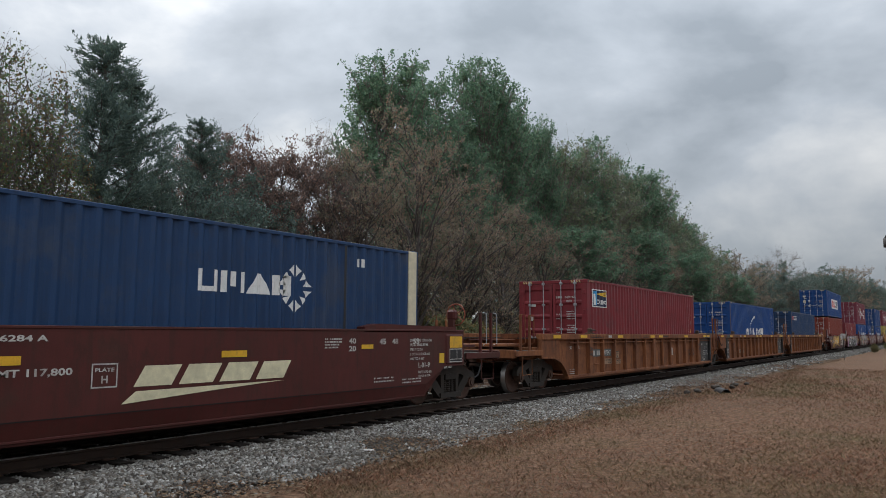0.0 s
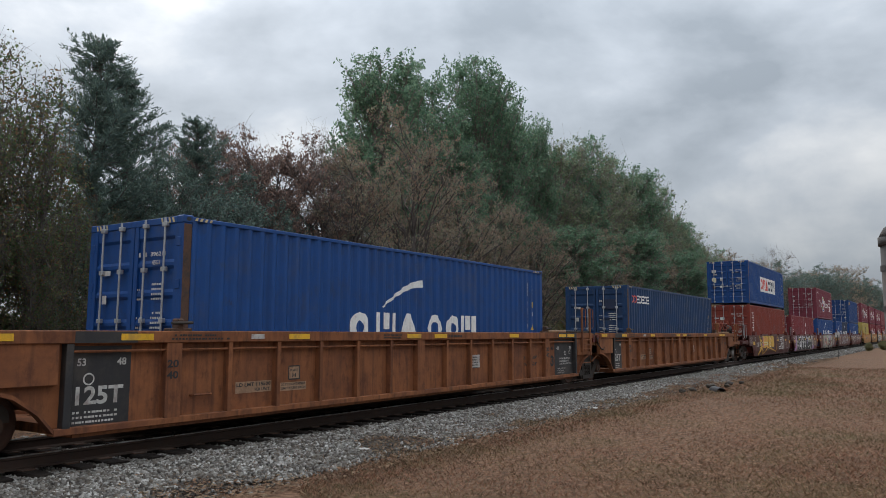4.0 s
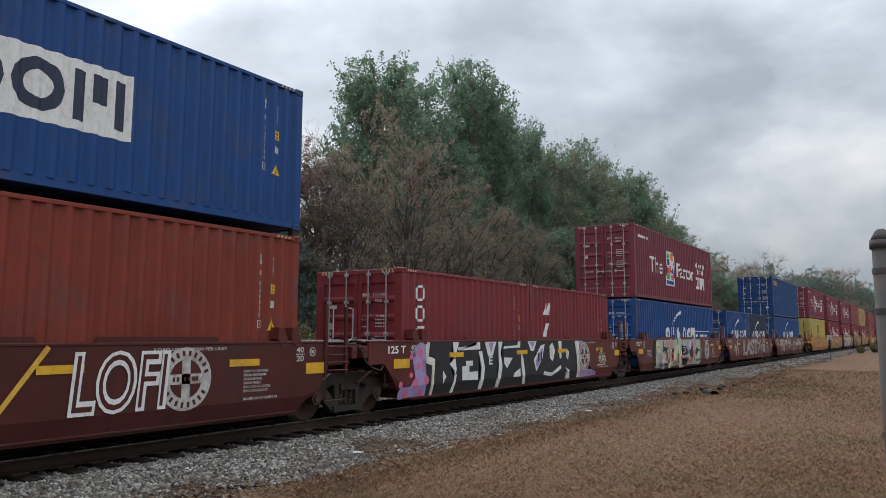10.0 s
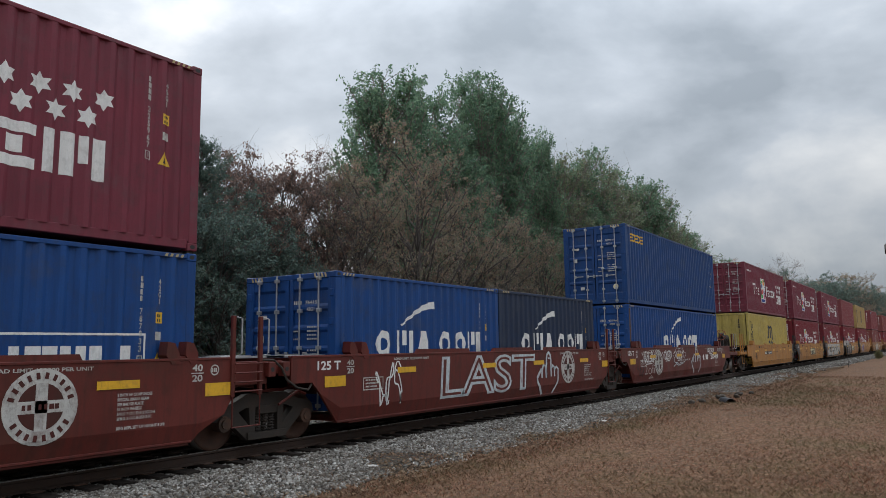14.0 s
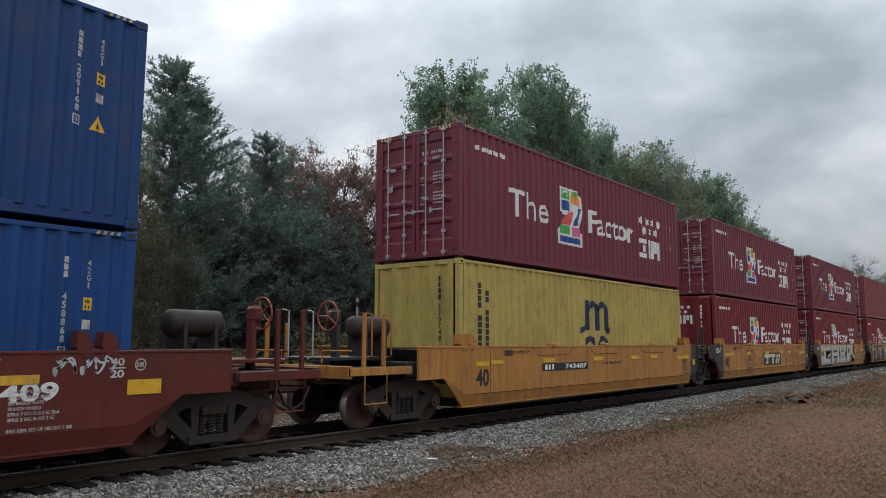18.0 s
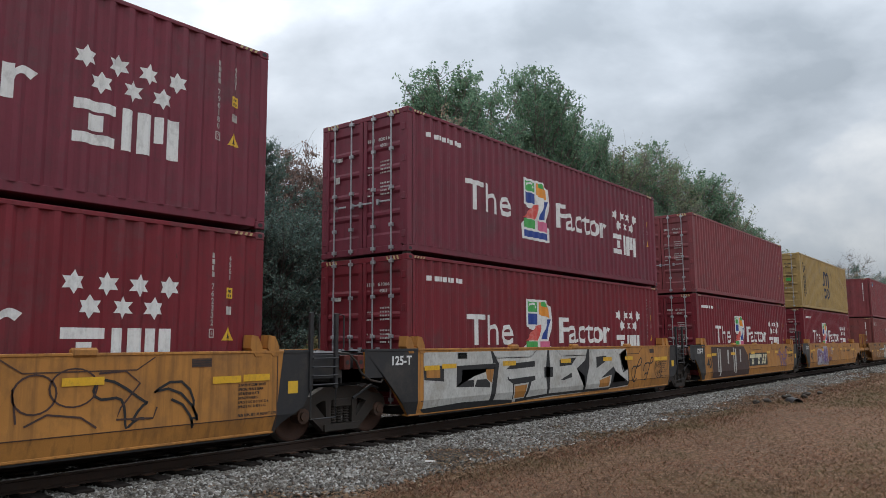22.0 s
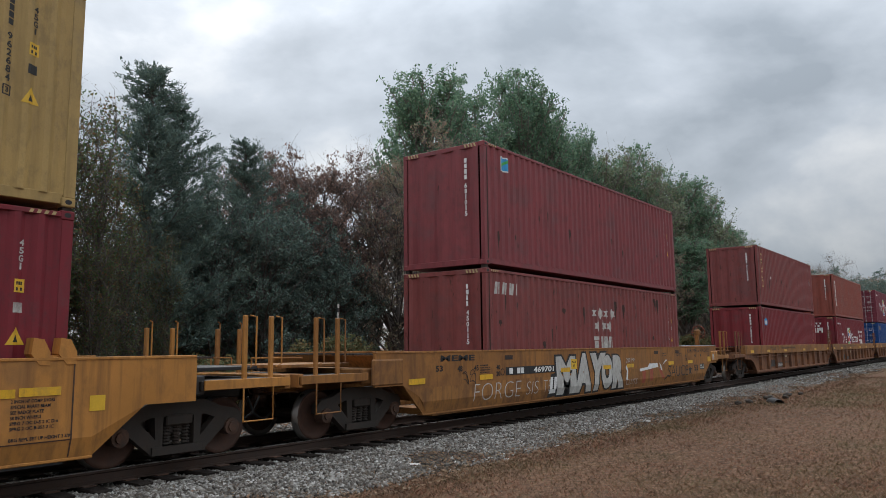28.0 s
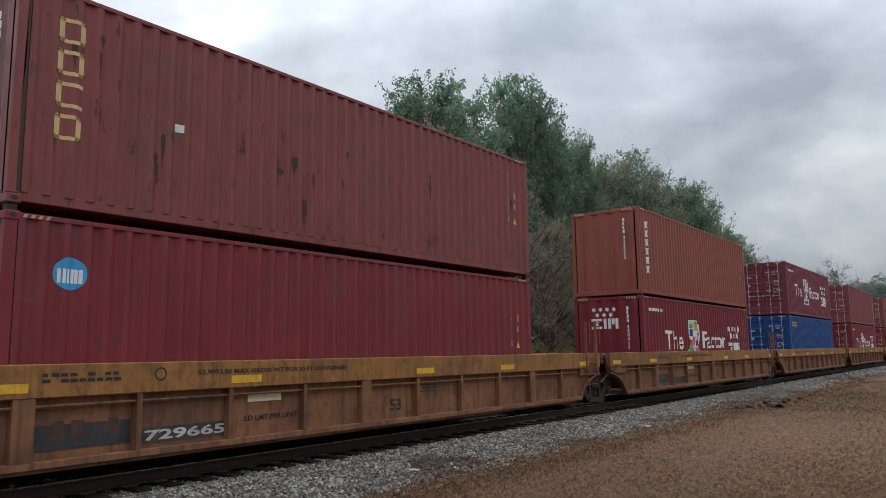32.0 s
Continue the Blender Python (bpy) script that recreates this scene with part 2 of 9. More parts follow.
DUSTY_INK = paint("black_plate_paint", (0.030, 0.030, 0.031), 0.6, spread=0.3, grain=3, dirt=(0.09, 0.06, 0.045), amount=0.4, bump=0.0)
SAND_RUST = paint("pale_scoured_patch", (0.33, 0.205, 0.125), 0.7, spread=0.3, grain=5, dirt=(0.22, 0.11, 0.06), amount=0.6, bump=0.0)
SLATE_INK = paint("slate_number_panel", (0.075, 0.090, 0.095), 0.65, spread=0.3, grain=4, dirt=(0.10, 0.075, 0.055), amount=0.5, bump=0.0)
BERRY_FADED = paint("faded_red_house_colour", (0.33, 0.055, 0.030), 0.6, spread=0.2, grain=3, dirt=(0.30, 0.11, 0.04), amount=0.6, bump=0.0)
BRAKE_RED = paint("faded_red_brake_wheel", (0.30, 0.075, 0.04), 0.6)
PAD_TAN = paint("scuffed_tan_pad", (0.30, 0.165, 0.085), 0.65, spread=0.3, grain=4, dirt=(0.16, 0.085, 0.05), amount=0.6)
# for rust runs, and for the gap shade painted beside corner posts
RUST_AND_GAP_SHADE = paint("dark_run_rust_and_gap_shade", (0.050, 0.026, 0.020), 0.8, spread=0.4, grain=9, bump=0.0)
RAIL_SIDE = paint("rail_web_rust", (0.046, 0.026, 0.018), 0.85, 0.0, 0.3, 6.0)
RAIL_TOP = paint("polished_rail_head", (0.34, 0.33, 0.32), 0.3, 0.9, 0.1)
TIE_WOOD = paint("creosoted_tie_wood", (0.026, 0.020, 0.017), 0.9, 0.0, 0.35, 5.0, bump=0.5, per_thing=0.5, spec=0.15)
BARK = paint("grey_brown_bark", (0.200, 0.175, 0.155), 0.9, 0.0, 0.35, 9.0, bump=0.6)
BARK_DARK = paint("dark_wet_bark", (0.110, 0.094, 0.084), 0.9, 0.0, 0.35, 9.0, bump=0.6)
POST_STEEL = paint("weathered_galvanised_pipe", (0.058, 0.055, 0.054), 0.8, 0.1, 0.4, 14.0, dirt=(0.078, 0.062, 0.052), amount=0.6)


def scatter_mat(name, colours, rough=0.8, through=0.0, patch=None):
    """For many small loose pieces: one of several colours by chance for each piece."""
    m = bpy.data.materials.new(name)
    m.use_nodes = True
    nt = m.node_tree
    N, Lk = nt.nodes.new, nt.links.new
    bsdf = nt.nodes["Principled BSDF"]
    geo, ramp = N("ShaderNodeNewGeometry"), N("ShaderNodeValToRGB")
    e = ramp.color_ramp.elements
    while len(e) < len(colours):
        e.new(0.5)
    for i, c in enumerate(colours):
        e[i].position, e[i].color = i / max(1, len(colours) - 1), (*c, 1)
    Lk(geo.outputs["Random Per Island"], ramp.inputs["Fac"])
    tint = ramp.outputs["Color"]
    for colour, scale, most in patch or ():
        co, n, r, x = N("ShaderNodeTexCoord"), N("ShaderNodeTexNoise"), N("ShaderNodeMapRange"), N("ShaderNodeMix")
        n.inputs["Scale"].default_value, n.inputs["Detail"].default_value = scale, 6
        Lk(co.outputs["Object"], n.inputs["Vector"])
        for k, v in zip(("From Min", "From Max", "To Min", "To Max"), (0.46, 0.66, 0.0, most)):
            r.inputs[k].default_value = v
        Lk(n.outputs["Fac"], r.inputs["Value"])
        x.data_type = "RGBA"
        Lk(r.outputs["Result"], x.inputs["Factor"])
        Lk(tint, x.inputs["A"])
        x.inputs["B"].default_value = (*colour, 1)
        tint = x.outputs["Result"]
    Lk(tint, bsdf.inputs["Base Color"])
    bsdf.inputs["Roughness"].default_value = rough
    bsdf.inputs["Specular IOR Level"].default_value = 0.25
    if through:
        out = nt.nodes["Material Output"]
        tl, mx = N("ShaderNodeBsdfTranslucent"), N("ShaderNodeMixShader")
        Lk(tint, tl.inputs["Color"])
        mx.inputs["Fac"].default_value = through
        Lk(bsdf.outputs[0], mx.inputs[1])
        Lk(tl.outputs[0], mx.inputs[2])
        Lk(mx.outputs[0], out.inputs["Surface"])
    return m


LEAF_GREEN = scatter_mat("willow_oak_leaves", [(0.090, 0.169, 0.109), (0.148, 0.254, 0.164), (0.245, 0.355, 0.221), (0.103, 0.185, 0.133), (0.193, 0.293, 0.181)], 0.65, 0.5)
LEAF_PALE = scatter_mat("thin_yellow_green_leaves", [(0.177, 0.238, 0.156), (0.275, 0.321, 0.193), (0.131, 0.186, 0.127), (0.289, 0.268, 0.171)], 0.65, 0.5)
LEAF_CEDAR = scatter_mat("cedar_sprays", [(0.074, 0.119, 0.105), (0.135, 0.194, 0.157), (0.103, 0.149, 0.142), (0.176, 0.221, 0.162)], 0.7, 0.3)
LEAF_RED = scatter_mat("russet_autumn_leaves", [(0.320, 0.224, 0.188), (0.241, 0.224, 0.181), (0.401, 0.262, 0.188), (0.209, 0.224, 0.152), (0.304, 0.291, 0.198)], 0.7, 0.5)
LEAF_BROWN = scatter_mat("dead_brown_leaves", [(0.224, 0.146, 0.126), (0.155, 0.114, 0.100), (0.319, 0.199, 0.152)], 0.75, 0.35)
LEAF_MIX = scatter_mat("mixed_hedge_leaves", [(0.121, 0.161, 0.081), (0.178, 0.201, 0.098), (0.322, 0.201, 0.092), (0.132, 0.149, 0.083), (0.241, 0.241, 0.115)], 0.7, 0.45)
LEAF_THIN = scatter_mat("sparse_sapling_leaves", [(0.060, 0.110, 0.050), (0.110, 0.170, 0.075), (0.230, 0.130, 0.070), (0.080, 0.090, 0.060), (0.150, 0.190, 0.085), (0.100, 0.062, 0.050)], 0.65, 0.5)
STONE = scatter_mat("limestone_ballast", [(0.034, 0.030, 0.027), (0.134, 0.123, 0.110), (0.280, 0.269, 0.246), (0.078, 0.063, 0.050), (0.202, 0.190, 0.174), (0.448, 0.437, 0.409), (0.123, 0.099, 0.078), (0.045, 0.040, 0.036)], 0.9, 0.0, [((0.085, 0.066, 0.050), 0.9, 0.35), ((0.035, 0.030, 0.026), 5.0, 0.55)])
LITTER = scatter_mat("dead_leaf_litter", [(0.16, 0.085, 0.05), (0.21, 0.125, 0.075), (0.10, 0.065, 0.042), (0.24, 0.16, 0.10), (0.13, 0.10, 0.06)], 0.85, 0.15)
BLADES = scatter_mat("dry_lawn_blades", [(0.215, 0.102, 0.062), (0.300, 0.158, 0.098), (0.125, 0.064, 0.042), (0.250, 0.128, 0.080), (0.130, 0.110, 0.055), (0.34, 0.205, 0.135)], 0.85, 0.3,
                     [((0.085, 0.050, 0.035), 1.6, 0.55), ((0.125, 0.115, 0.055), 0.35, 0.7), ((0.06, 0.036, 0.026), 7.0, 0.55)])


def field_mat(name, kind):
    """Wide ground surfaces: dry lawn, or packed ballast."""
    m = bpy.data.materials.new(name)
    m.use_nodes = True
    nt = m.node_tree
    N, Lk = nt.nodes.new, nt.links.new
    bsdf = nt.nodes["Principled BSDF"]
    co = N("ShaderNodeTexCoord")

    def noise_at(scale, detail=5):
        n = N("ShaderNodeTexNoise")
        n.inputs["Scale"].default_value, n.inputs["Detail"].default_value = scale, detail
        Lk(co.outputs["Object"], n.inputs["Vector"])
        return n.outputs["Fac"]

    def ramp(v, *stops):
        r = N("ShaderNodeValToRGB")
        e = r.color_ramp.elements
        while len(e) < len(stops):
            e.new(0.5)
        for i, (p, c) in enumerate(stops):
            e[i].position, e[i].color = p, (*c, 1)
        Lk(v, r.inputs["Fac"])
        return r.outputs["Color"]

    def blend(fac, a, b, how="MIX"):
        x = N("ShaderNodeMix")
        x.data_type, x.blend_type = "RGBA", how
        for sock, v in ((x.inputs["Factor"], fac), (x.inputs["A"], a), (x.inputs["B"], b)):
            if isinstance(v, float):
                sock.default_value = v
            else:
                Lk(v, sock)
        return x.outputs["Result"]

    bp = N("ShaderNodeBump")
    if kind == "lawn":
        a = ramp(noise_at(0.35), (0.33, (0.100, 0.062, 0.037)), (0.5, (0.160, 0.083, 0.048)), (0.62, (0.140, 0.082, 0.044)), (0.74, (0.080, 0.082, 0.036)))
        b = ramp(noise_at(11.0, 9), (0.34, (0.035, 0.022, 0.015)), (0.50, (0.140, 0.078, 0.046)), (0.68, (0.27, 0.165, 0.10)))
        Lk(blend(0.65, a, b), bsdf.inputs["Base Color"])
        Lk(noise_at(60.0), bp.inputs["Height"])
        bp.inputs["Strength"].default_value, bp.inputs["Distance"].default_value = 0.8, 0.03
    else:
        v = N("ShaderNodeTexVoronoi")
        v.inputs["Scale"].default_value = 22.0
        Lk(co.outputs["Object"], v.inputs["Vector"])
        sep = N("ShaderNodeSeparateColor")
        Lk(v.outputs["Color"], sep.inputs[0])
        # the bed's dark colour carries the shade of gaps between the loose stones
        a = ramp(sep.outputs[0], (0.0, (0.018, 0.015, 0.013)), (0.5, (0.050, 0.044, 0.038)), (1.0, (0.11, 0.10, 0.088)))
        b = ramp(noise_at(0.8), (0.4, (0.055, 0.043, 0.034)), (0.65, (0.050, 0.036, 0.027)))
        Lk(blend(0.30, a, b), bsdf.inputs["Base Color"])
        Lk(v.outputs["Distance"], bp.inputs["Height"])
        bp.invert = True
        bp.inputs["Strength"].default_value, bp.inputs["Distance"].default_value = 0.9, 0.04
    Lk(bp.outputs[0], bsdf.inputs["Normal"])
    bsdf.inputs["Roughness"].default_value = 0.9
    bsdf.inputs["Specular IOR Level"].default_value = 0.2
    return m


LAWN, BED = field_mat("dry_brown_lawn", "lawn"), field_mat("packed_ballast", "bed")

# ---- small mesh helpers
TRACK_Y, RAIL_Z = 10.56, 0.23      # centre line of the track; top of the rails


def mesh_of(bm, material, name="mesh", smooth=False):
    me = bpy.data.meshes.new(name)
    bm.to_mesh(me)
    bm.free()
    me.materials.append(material)
    if smooth:
        for p in me.polygons:
            p.use_smooth = True
    return me


FINE = ("door_code", "door_badge", "end_code", "side_code", "height_stripes", "notice", "capacity_line", "stencil_line", "name_column", "fleet_number", "size_mark", "badge_band",
        "web_line", "spray_line", "spray_dot", "label_line", "grille_slot", "round_mark", "framed_line", "plate_mark", "spray_writing", "panel_stripe", "spray_joint", "spray_gap", "caution_label", "end_mark", "plate_name", "name_label", "diamond_mark")


def part(name, bm, material, parent, label="", at=None, smooth=False):
    """One mesh object under a thing or a part; bm may also be a mesh that is shared."""
    me = bm if isinstance(bm, bpy.types.Mesh) else mesh_of(bm, material, name, smooth)
    ob = new(name, me)
    ob.parent = parent
    if at is not None:
        ob.matrix_basis = at
    if label:
        ob["label"] = label
    if name in FINE:
        ob["kind"] = "stuff"
    return ob


def many(name, corners, faces, material):
    """A mesh of very many alike faces, from arrays."""
    corners, faces = np.asarray(corners, dtype=np.float32).reshape(-1, 3), np.asarray(faces, dtype=np.int32)
    me = bpy.data.meshes.new(name)
    me.vertices.add(len(corners))
    me.vertices.foreach_set("co", corners.ravel())
    me.loops.add(faces.size)
    me.loops.foreach_set("vertex_index", faces.ravel())
    me.polygons.add(len(faces))
    me.polygons.foreach_set("loop_start", np.arange(0, faces.size, faces.shape[1], dtype=np.int32))
    me.update(calc_edges=True)
    me.shade_flat()
    me.materials.append(material)
    return me


def thing(name, m, label, category, group="", kind=""):
    ob = new(name)
    ob.matrix_basis = m
    return tagged(ob, label, category, group, kind)


def add_box(bm, x0, x1, y0, y1, z0, z1, bevel=0.0):
    vs = [bm.verts.new((x, y, z)) for x in (x0, x1) for y in (y0, y1) for z in (z0, z1)]
    fs = [bm.faces.new([vs[i] for i in f]) for f in ((0, 1, 3, 2), (4, 6, 7, 5), (0, 4, 5, 1), (2, 3, 7, 6), (0, 2, 6, 4), (1, 5, 7, 3))]
    if bevel:
        es = list({e for f in fs for e in f.edges})
        bmesh.ops.bevel(bm, geom=es, offset=bevel, segments=1, affect="EDGES")
    return bm


def box(x0, x1, y0, y1, z0, z1, bevel=0.0):
    return add_box(bmesh.new(), x0, x1, y0, y1, z0, z1, bevel)


def add_tube(bm, pts, r, n=8, r2=None):
    """A round bar through points."""
    pts = [Vector(p) for p in pts]
    rings, r2 = [], r if r2 is None else r2
    for i, p in enumerate(pts):
        d = (pts[min(i + 1, len(pts) - 1)] - pts[max(i - 1, 0)]).normalized()
        a = d.cross(Vector((0, 0, 1)) if abs(d.z) < 0.9 else Vector((1, 0, 0))).normalized()
        b = d.cross(a)
        rr = r + (r2 - r) * i / max(1, len(pts) - 1)
        rings.append([bm.verts.new(p + (a * math.cos(t) + b * math.sin(t)) * rr) for t in (2 * math.pi * k / n for k in range(n))])
    for s, t in zip(rings, rings[1:]):
        for k in range(n):
            bm.faces.new((s[k], s[(k + 1) % n], t[(k + 1) % n], t[k]))
    bm.faces.new(rings[0][::-1])
    bm.faces.new(rings[-1])
    return bm


def tube(pts, r, n=8, r2=None):
    return add_tube(bmesh.new(), pts, r, n, r2)


def add_plate(bm, outline, y0, y1):
    """A flat plate cut to an outline in x and z, from y0 to y1."""
    a = [bm.verts.new((x, y0, z)) for x, z in outline]
    b = [bm.verts.new((x, y1, z)) for x, z in outline]
    n = len(a)
    bm.faces.new(a)
    bm.faces.new(b[::-1])
    for i in range(n):
        bm.faces.new((a[i], b[i], b[(i + 1) % n], a[(i + 1) % n]))
    return bm


def plate(outline, y0, y1):
    bm = add_plate(bmesh.new(), outline, y0, y1)
    bmesh.ops.recalc_face_normals(bm, faces=bm.faces)
    return bm


def disc(cx, cz, r, n=20, squash=1.0):
    return [(cx + r * math.cos(2 * math.pi * k / n), cz + squash * r * math.sin(2 * math.pi * k / n)) for k in range(n)]

# ---- ground, track and the far end of the line
def make_ground():
    bm = bmesh.new()
    xs = [-900, -300, -80] + [-40 + 2.5 * i for i in range(81)] + [220, 300, 500, 1500]
    ys = [-900, -200, -50] + [-20 + 1.5 * i for i in range(19)] + [9.2, 11.9, 13.5, 16, 20, 26, 40, 80, 300, 1500]
    grid = []
    for x in xs:
        row = []
        for y in ys:
            h = 0.045 * noise.noise(Vector((x * 0.11, y * 0.16, 3.1))) + 0.02 * noise.noise(Vector((x * 0.5, y * 0.5, 1.0))) if abs(x) < 160 and -30 < y < 40 else 0.0
            if 6.5 < y < 13:
                h = -0.06
            row.append(bm.verts.new((x, y, h)))
        grid.append(row)
    for a, b in zip(grid, grid[1:]):
        for i in range(len(ys) - 1):
            bm.faces.new((a[i], b[i], b[i + 1], a[i + 1]))
    g = new("ground", mesh_of(bm, LAWN, "ground", True))
    tagged(g, "dry brown lawn with a few green patches beside the railway", "ground", kind="structure")


def make_bed():
    prof = [(6.6, -0.10), (7.3, -0.01), (8.2, 0.015), (9.0, 0.020), (9.28, 0.0), (9.75, -0.015), (11.8, -0.01), (12.2, 0.0), (14.0, -0.10)]
    bm = bmesh.new()
    xs = [-300] + [-40 + 1.0 * i for i in range(161)] + [130 + 10 * i for i in range(30)] + [900]
    rows = []
    for x in xs:
        w = 0.35 * noise.noise(Vector((x * 0.35, 0.0, 7.0))) if -41 < x < 122 else 0.0
        rows.append([bm.verts.new((x, y + (w if i < 2 else 0), z)) for i, (y, z) in enumerate(prof)])
    for a, b in zip(rows, rows[1:]):
        for i in range(len(prof) - 1):
            bm.faces.new((a[i], b[i], b[i + 1], a[i + 1]))
    ob = new("ballast_bed", mesh_of(bm, BED, "ballast_bed", True))
    tagged(ob, "grey crushed limestone ballast under the railway track", "ballast", kind="structure")


def stones(name, label, n, box_xy, size, seed, height, thin=False):
    """Loose stones as low rough lumps."""
    rng = np.random.default_rng(seed)
    # a twelve-cornered lump
    g = (1 + 5 ** 0.5) / 2
    base = np.array([(-1, g, 0), (1, g, 0), (-1, -g, 0), (1, -g, 0), (0, -1, g), (0, 1, g), (0, -1, -g), (0, 1, -g), (g, 0, -1), (g, 0, 1), (-g, 0, -1), (-g, 0, 1)], float) * 0.33
    quad = np.array([(0, 11, 5), (0, 5, 1), (0, 1, 7), (0, 7, 10), (0, 10, 11), (1, 5, 9), (5, 11, 4), (11, 10, 2), (10, 7, 6), (7, 1, 8), (3, 9, 4), (3, 4, 2), (3, 2, 6), (3, 6, 8), (3, 8, 9), (4, 9, 5), (2, 4, 11), (6, 2, 10), (8, 6, 7), (9, 8, 1)])
    x0, x1, y0, y1 = box_xy
    t = rng.random(n)
    px = x0 + (x1 - x0) * t ** 1.35
    py = y0 + (y1 - y0) * rng.random(n)
    if thin:
        # soil and leaves cover the stones in patches towards the lawn
        bare = np.array([noise.noise(Vector((a * 0.45, b * 0.9, 4.0))) + 0.25 * noise.noise(Vector((a * 2.0, b * 3.0, 9.0))) for a, b in zip(px, py)])
        keep = bare < 0.16 + 0.55 * (py - 7.3)
        px, py = px[keep], py[keep]
        n = len(px)
    pz = np.array([height(a, b) for a, b in zip(px, py)])
    sc = size * rng.uniform(0.6, 1.35, (n, 1)) * rng.uniform(0.65, 1.15, (n, 3))
    v = base[None] * sc[:, None, :] * (1 + rng.uniform(-0.30, 0.30, (n, 12, 3)))
    a, b = rng.uniform(0, 6.28, n), rng.uniform(-0.7, 0.7, n)
    ca, sa, cb, sb = np.cos(a), np.sin(a), np.cos(b), np.sin(b)
    r = np.zeros((n, 3, 3))
    r[:, 0, 0], r[:, 0, 1], r[:, 1, 0], r[:, 1, 1], r[:, 2, 2] = ca, -sa, sa, ca, 1
    q = np.zeros((n, 3, 3))
    q[:, 0, 0], q[:, 1, 1], q[:, 1, 2], q[:, 2, 1], q[:, 2, 2] = 1, cb, -sb, sb, cb
    v = np.einsum("nij,njk,nlk->nli", r, q, v)
    v += np.stack([px, py, pz], 1)[:, None, :]
    me = many(name, v, (quad[None] + 12 * np.arange(n)[:, None, None]).reshape(-1, 3), STONE)
    return tagged(new(name, me), label, "gravel", kind="stuff")


def bed_height(x, y):
    return float(np.interp(y, (6.6, 7.3, 8.2, 9.0, 9.28, 9.75, 11.8), (-0.06, 0.0, 0.022, 0.022, 0.002, -0.01, -0.01)))


def make_track():
    track = thing("railway_track", pose(0, 0, 0), "single railway track of rusty steel rails on dark wooden ties", "railway track", kind="structure")
    # rails: foot, web and head
    for y in (TRACK_Y - 0.755, TRACK_Y + 0.755):
        bm = bmesh.new()
        prof = [(-0.075, 0.0), (0.075, 0.0), (0.075, 0.012), (0.012, 0.032), (0.010, 0.120), (0.034, 0.134), (0.035, 0.163), (-0.035, 0.163), (-0.034, 0.134), (-0.010, 0.120), (-0.012, 0.032), (-0.075, 0.012)]
        a = [bm.verts.new((-300, y + p, RAIL_Z - 0.172 + z)) for p, z in prof]
        b = [bm.verts.new((900, y + p, RAIL_Z - 0.172 + z)) for p, z in prof]
        for i in range(len(a)):
            bm.faces.new((a[i], b[i], b[(i + 1) % len(a)], a[(i + 1) % len(a)]))
        rail = part("rail", bm, RAIL_SIDE, track)
        bm = box(-300, 900, y - 0.033, y + 0.033, RAIL_Z - 0.009, RAIL_Z, 0.0)
        part("rail_head", bm, RAIL_TOP, rail, "bright worn running surface")
    # ties: the nearest three hundred are pieces of their own
    rnd = random.Random(5)
    shapes = []
    for k in range(5):
        bm = box(-0.115, 0.115, -1.31 + rnd.uniform(-0.06, 0.06), 1.30, -0.17, 0.0, 0.012)
        for v in bm.verts:
            v.co += Vector((rnd.uniform(-0.012, 0.012), rnd.uniform(-0.015, 0.015), rnd.uniform(-0.008, 0.008)))
        shapes.append(mesh_of(bm, TIE_WOOD, "tie"))
    plates = mesh_of(add_box(box(-0.09, 0.09, -0.755 - 0.17, -0.755 + 0.17, 0.0, 0.016, 0.004), -0.09, 0.09, 0.755 - 0.17, 0.755 + 0.17, 0.0, 0.016, 0.004), RUST, "tie_plate")
    far = bmesh.new()
    for i in range(-60, 900):
        x = 0.515 * i
        if -14 <= i < 286:
            m = pose(x + rnd.uniform(-0.03, 0.03), TRACK_Y + rnd.uniform(-0.05, 0.05), RAIL_Z - 0.176, 0, 0, rnd.uniform(-1.2, 1.2))
            t = part("tie", shapes[i % 5], None, track, at=m)
            if i < 80:
                part("tie_plate", plates, None, t)
        else:
            add_box(far, x - 0.115, x + 0.115, TRACK_Y - 1.3, TRACK_Y + 1.3, RAIL_Z - 0.30, RAIL_Z - 0.176)
    ob = part("distant_ties", far, TIE_WOOD, track)
    ob["kind"] = "stuff"


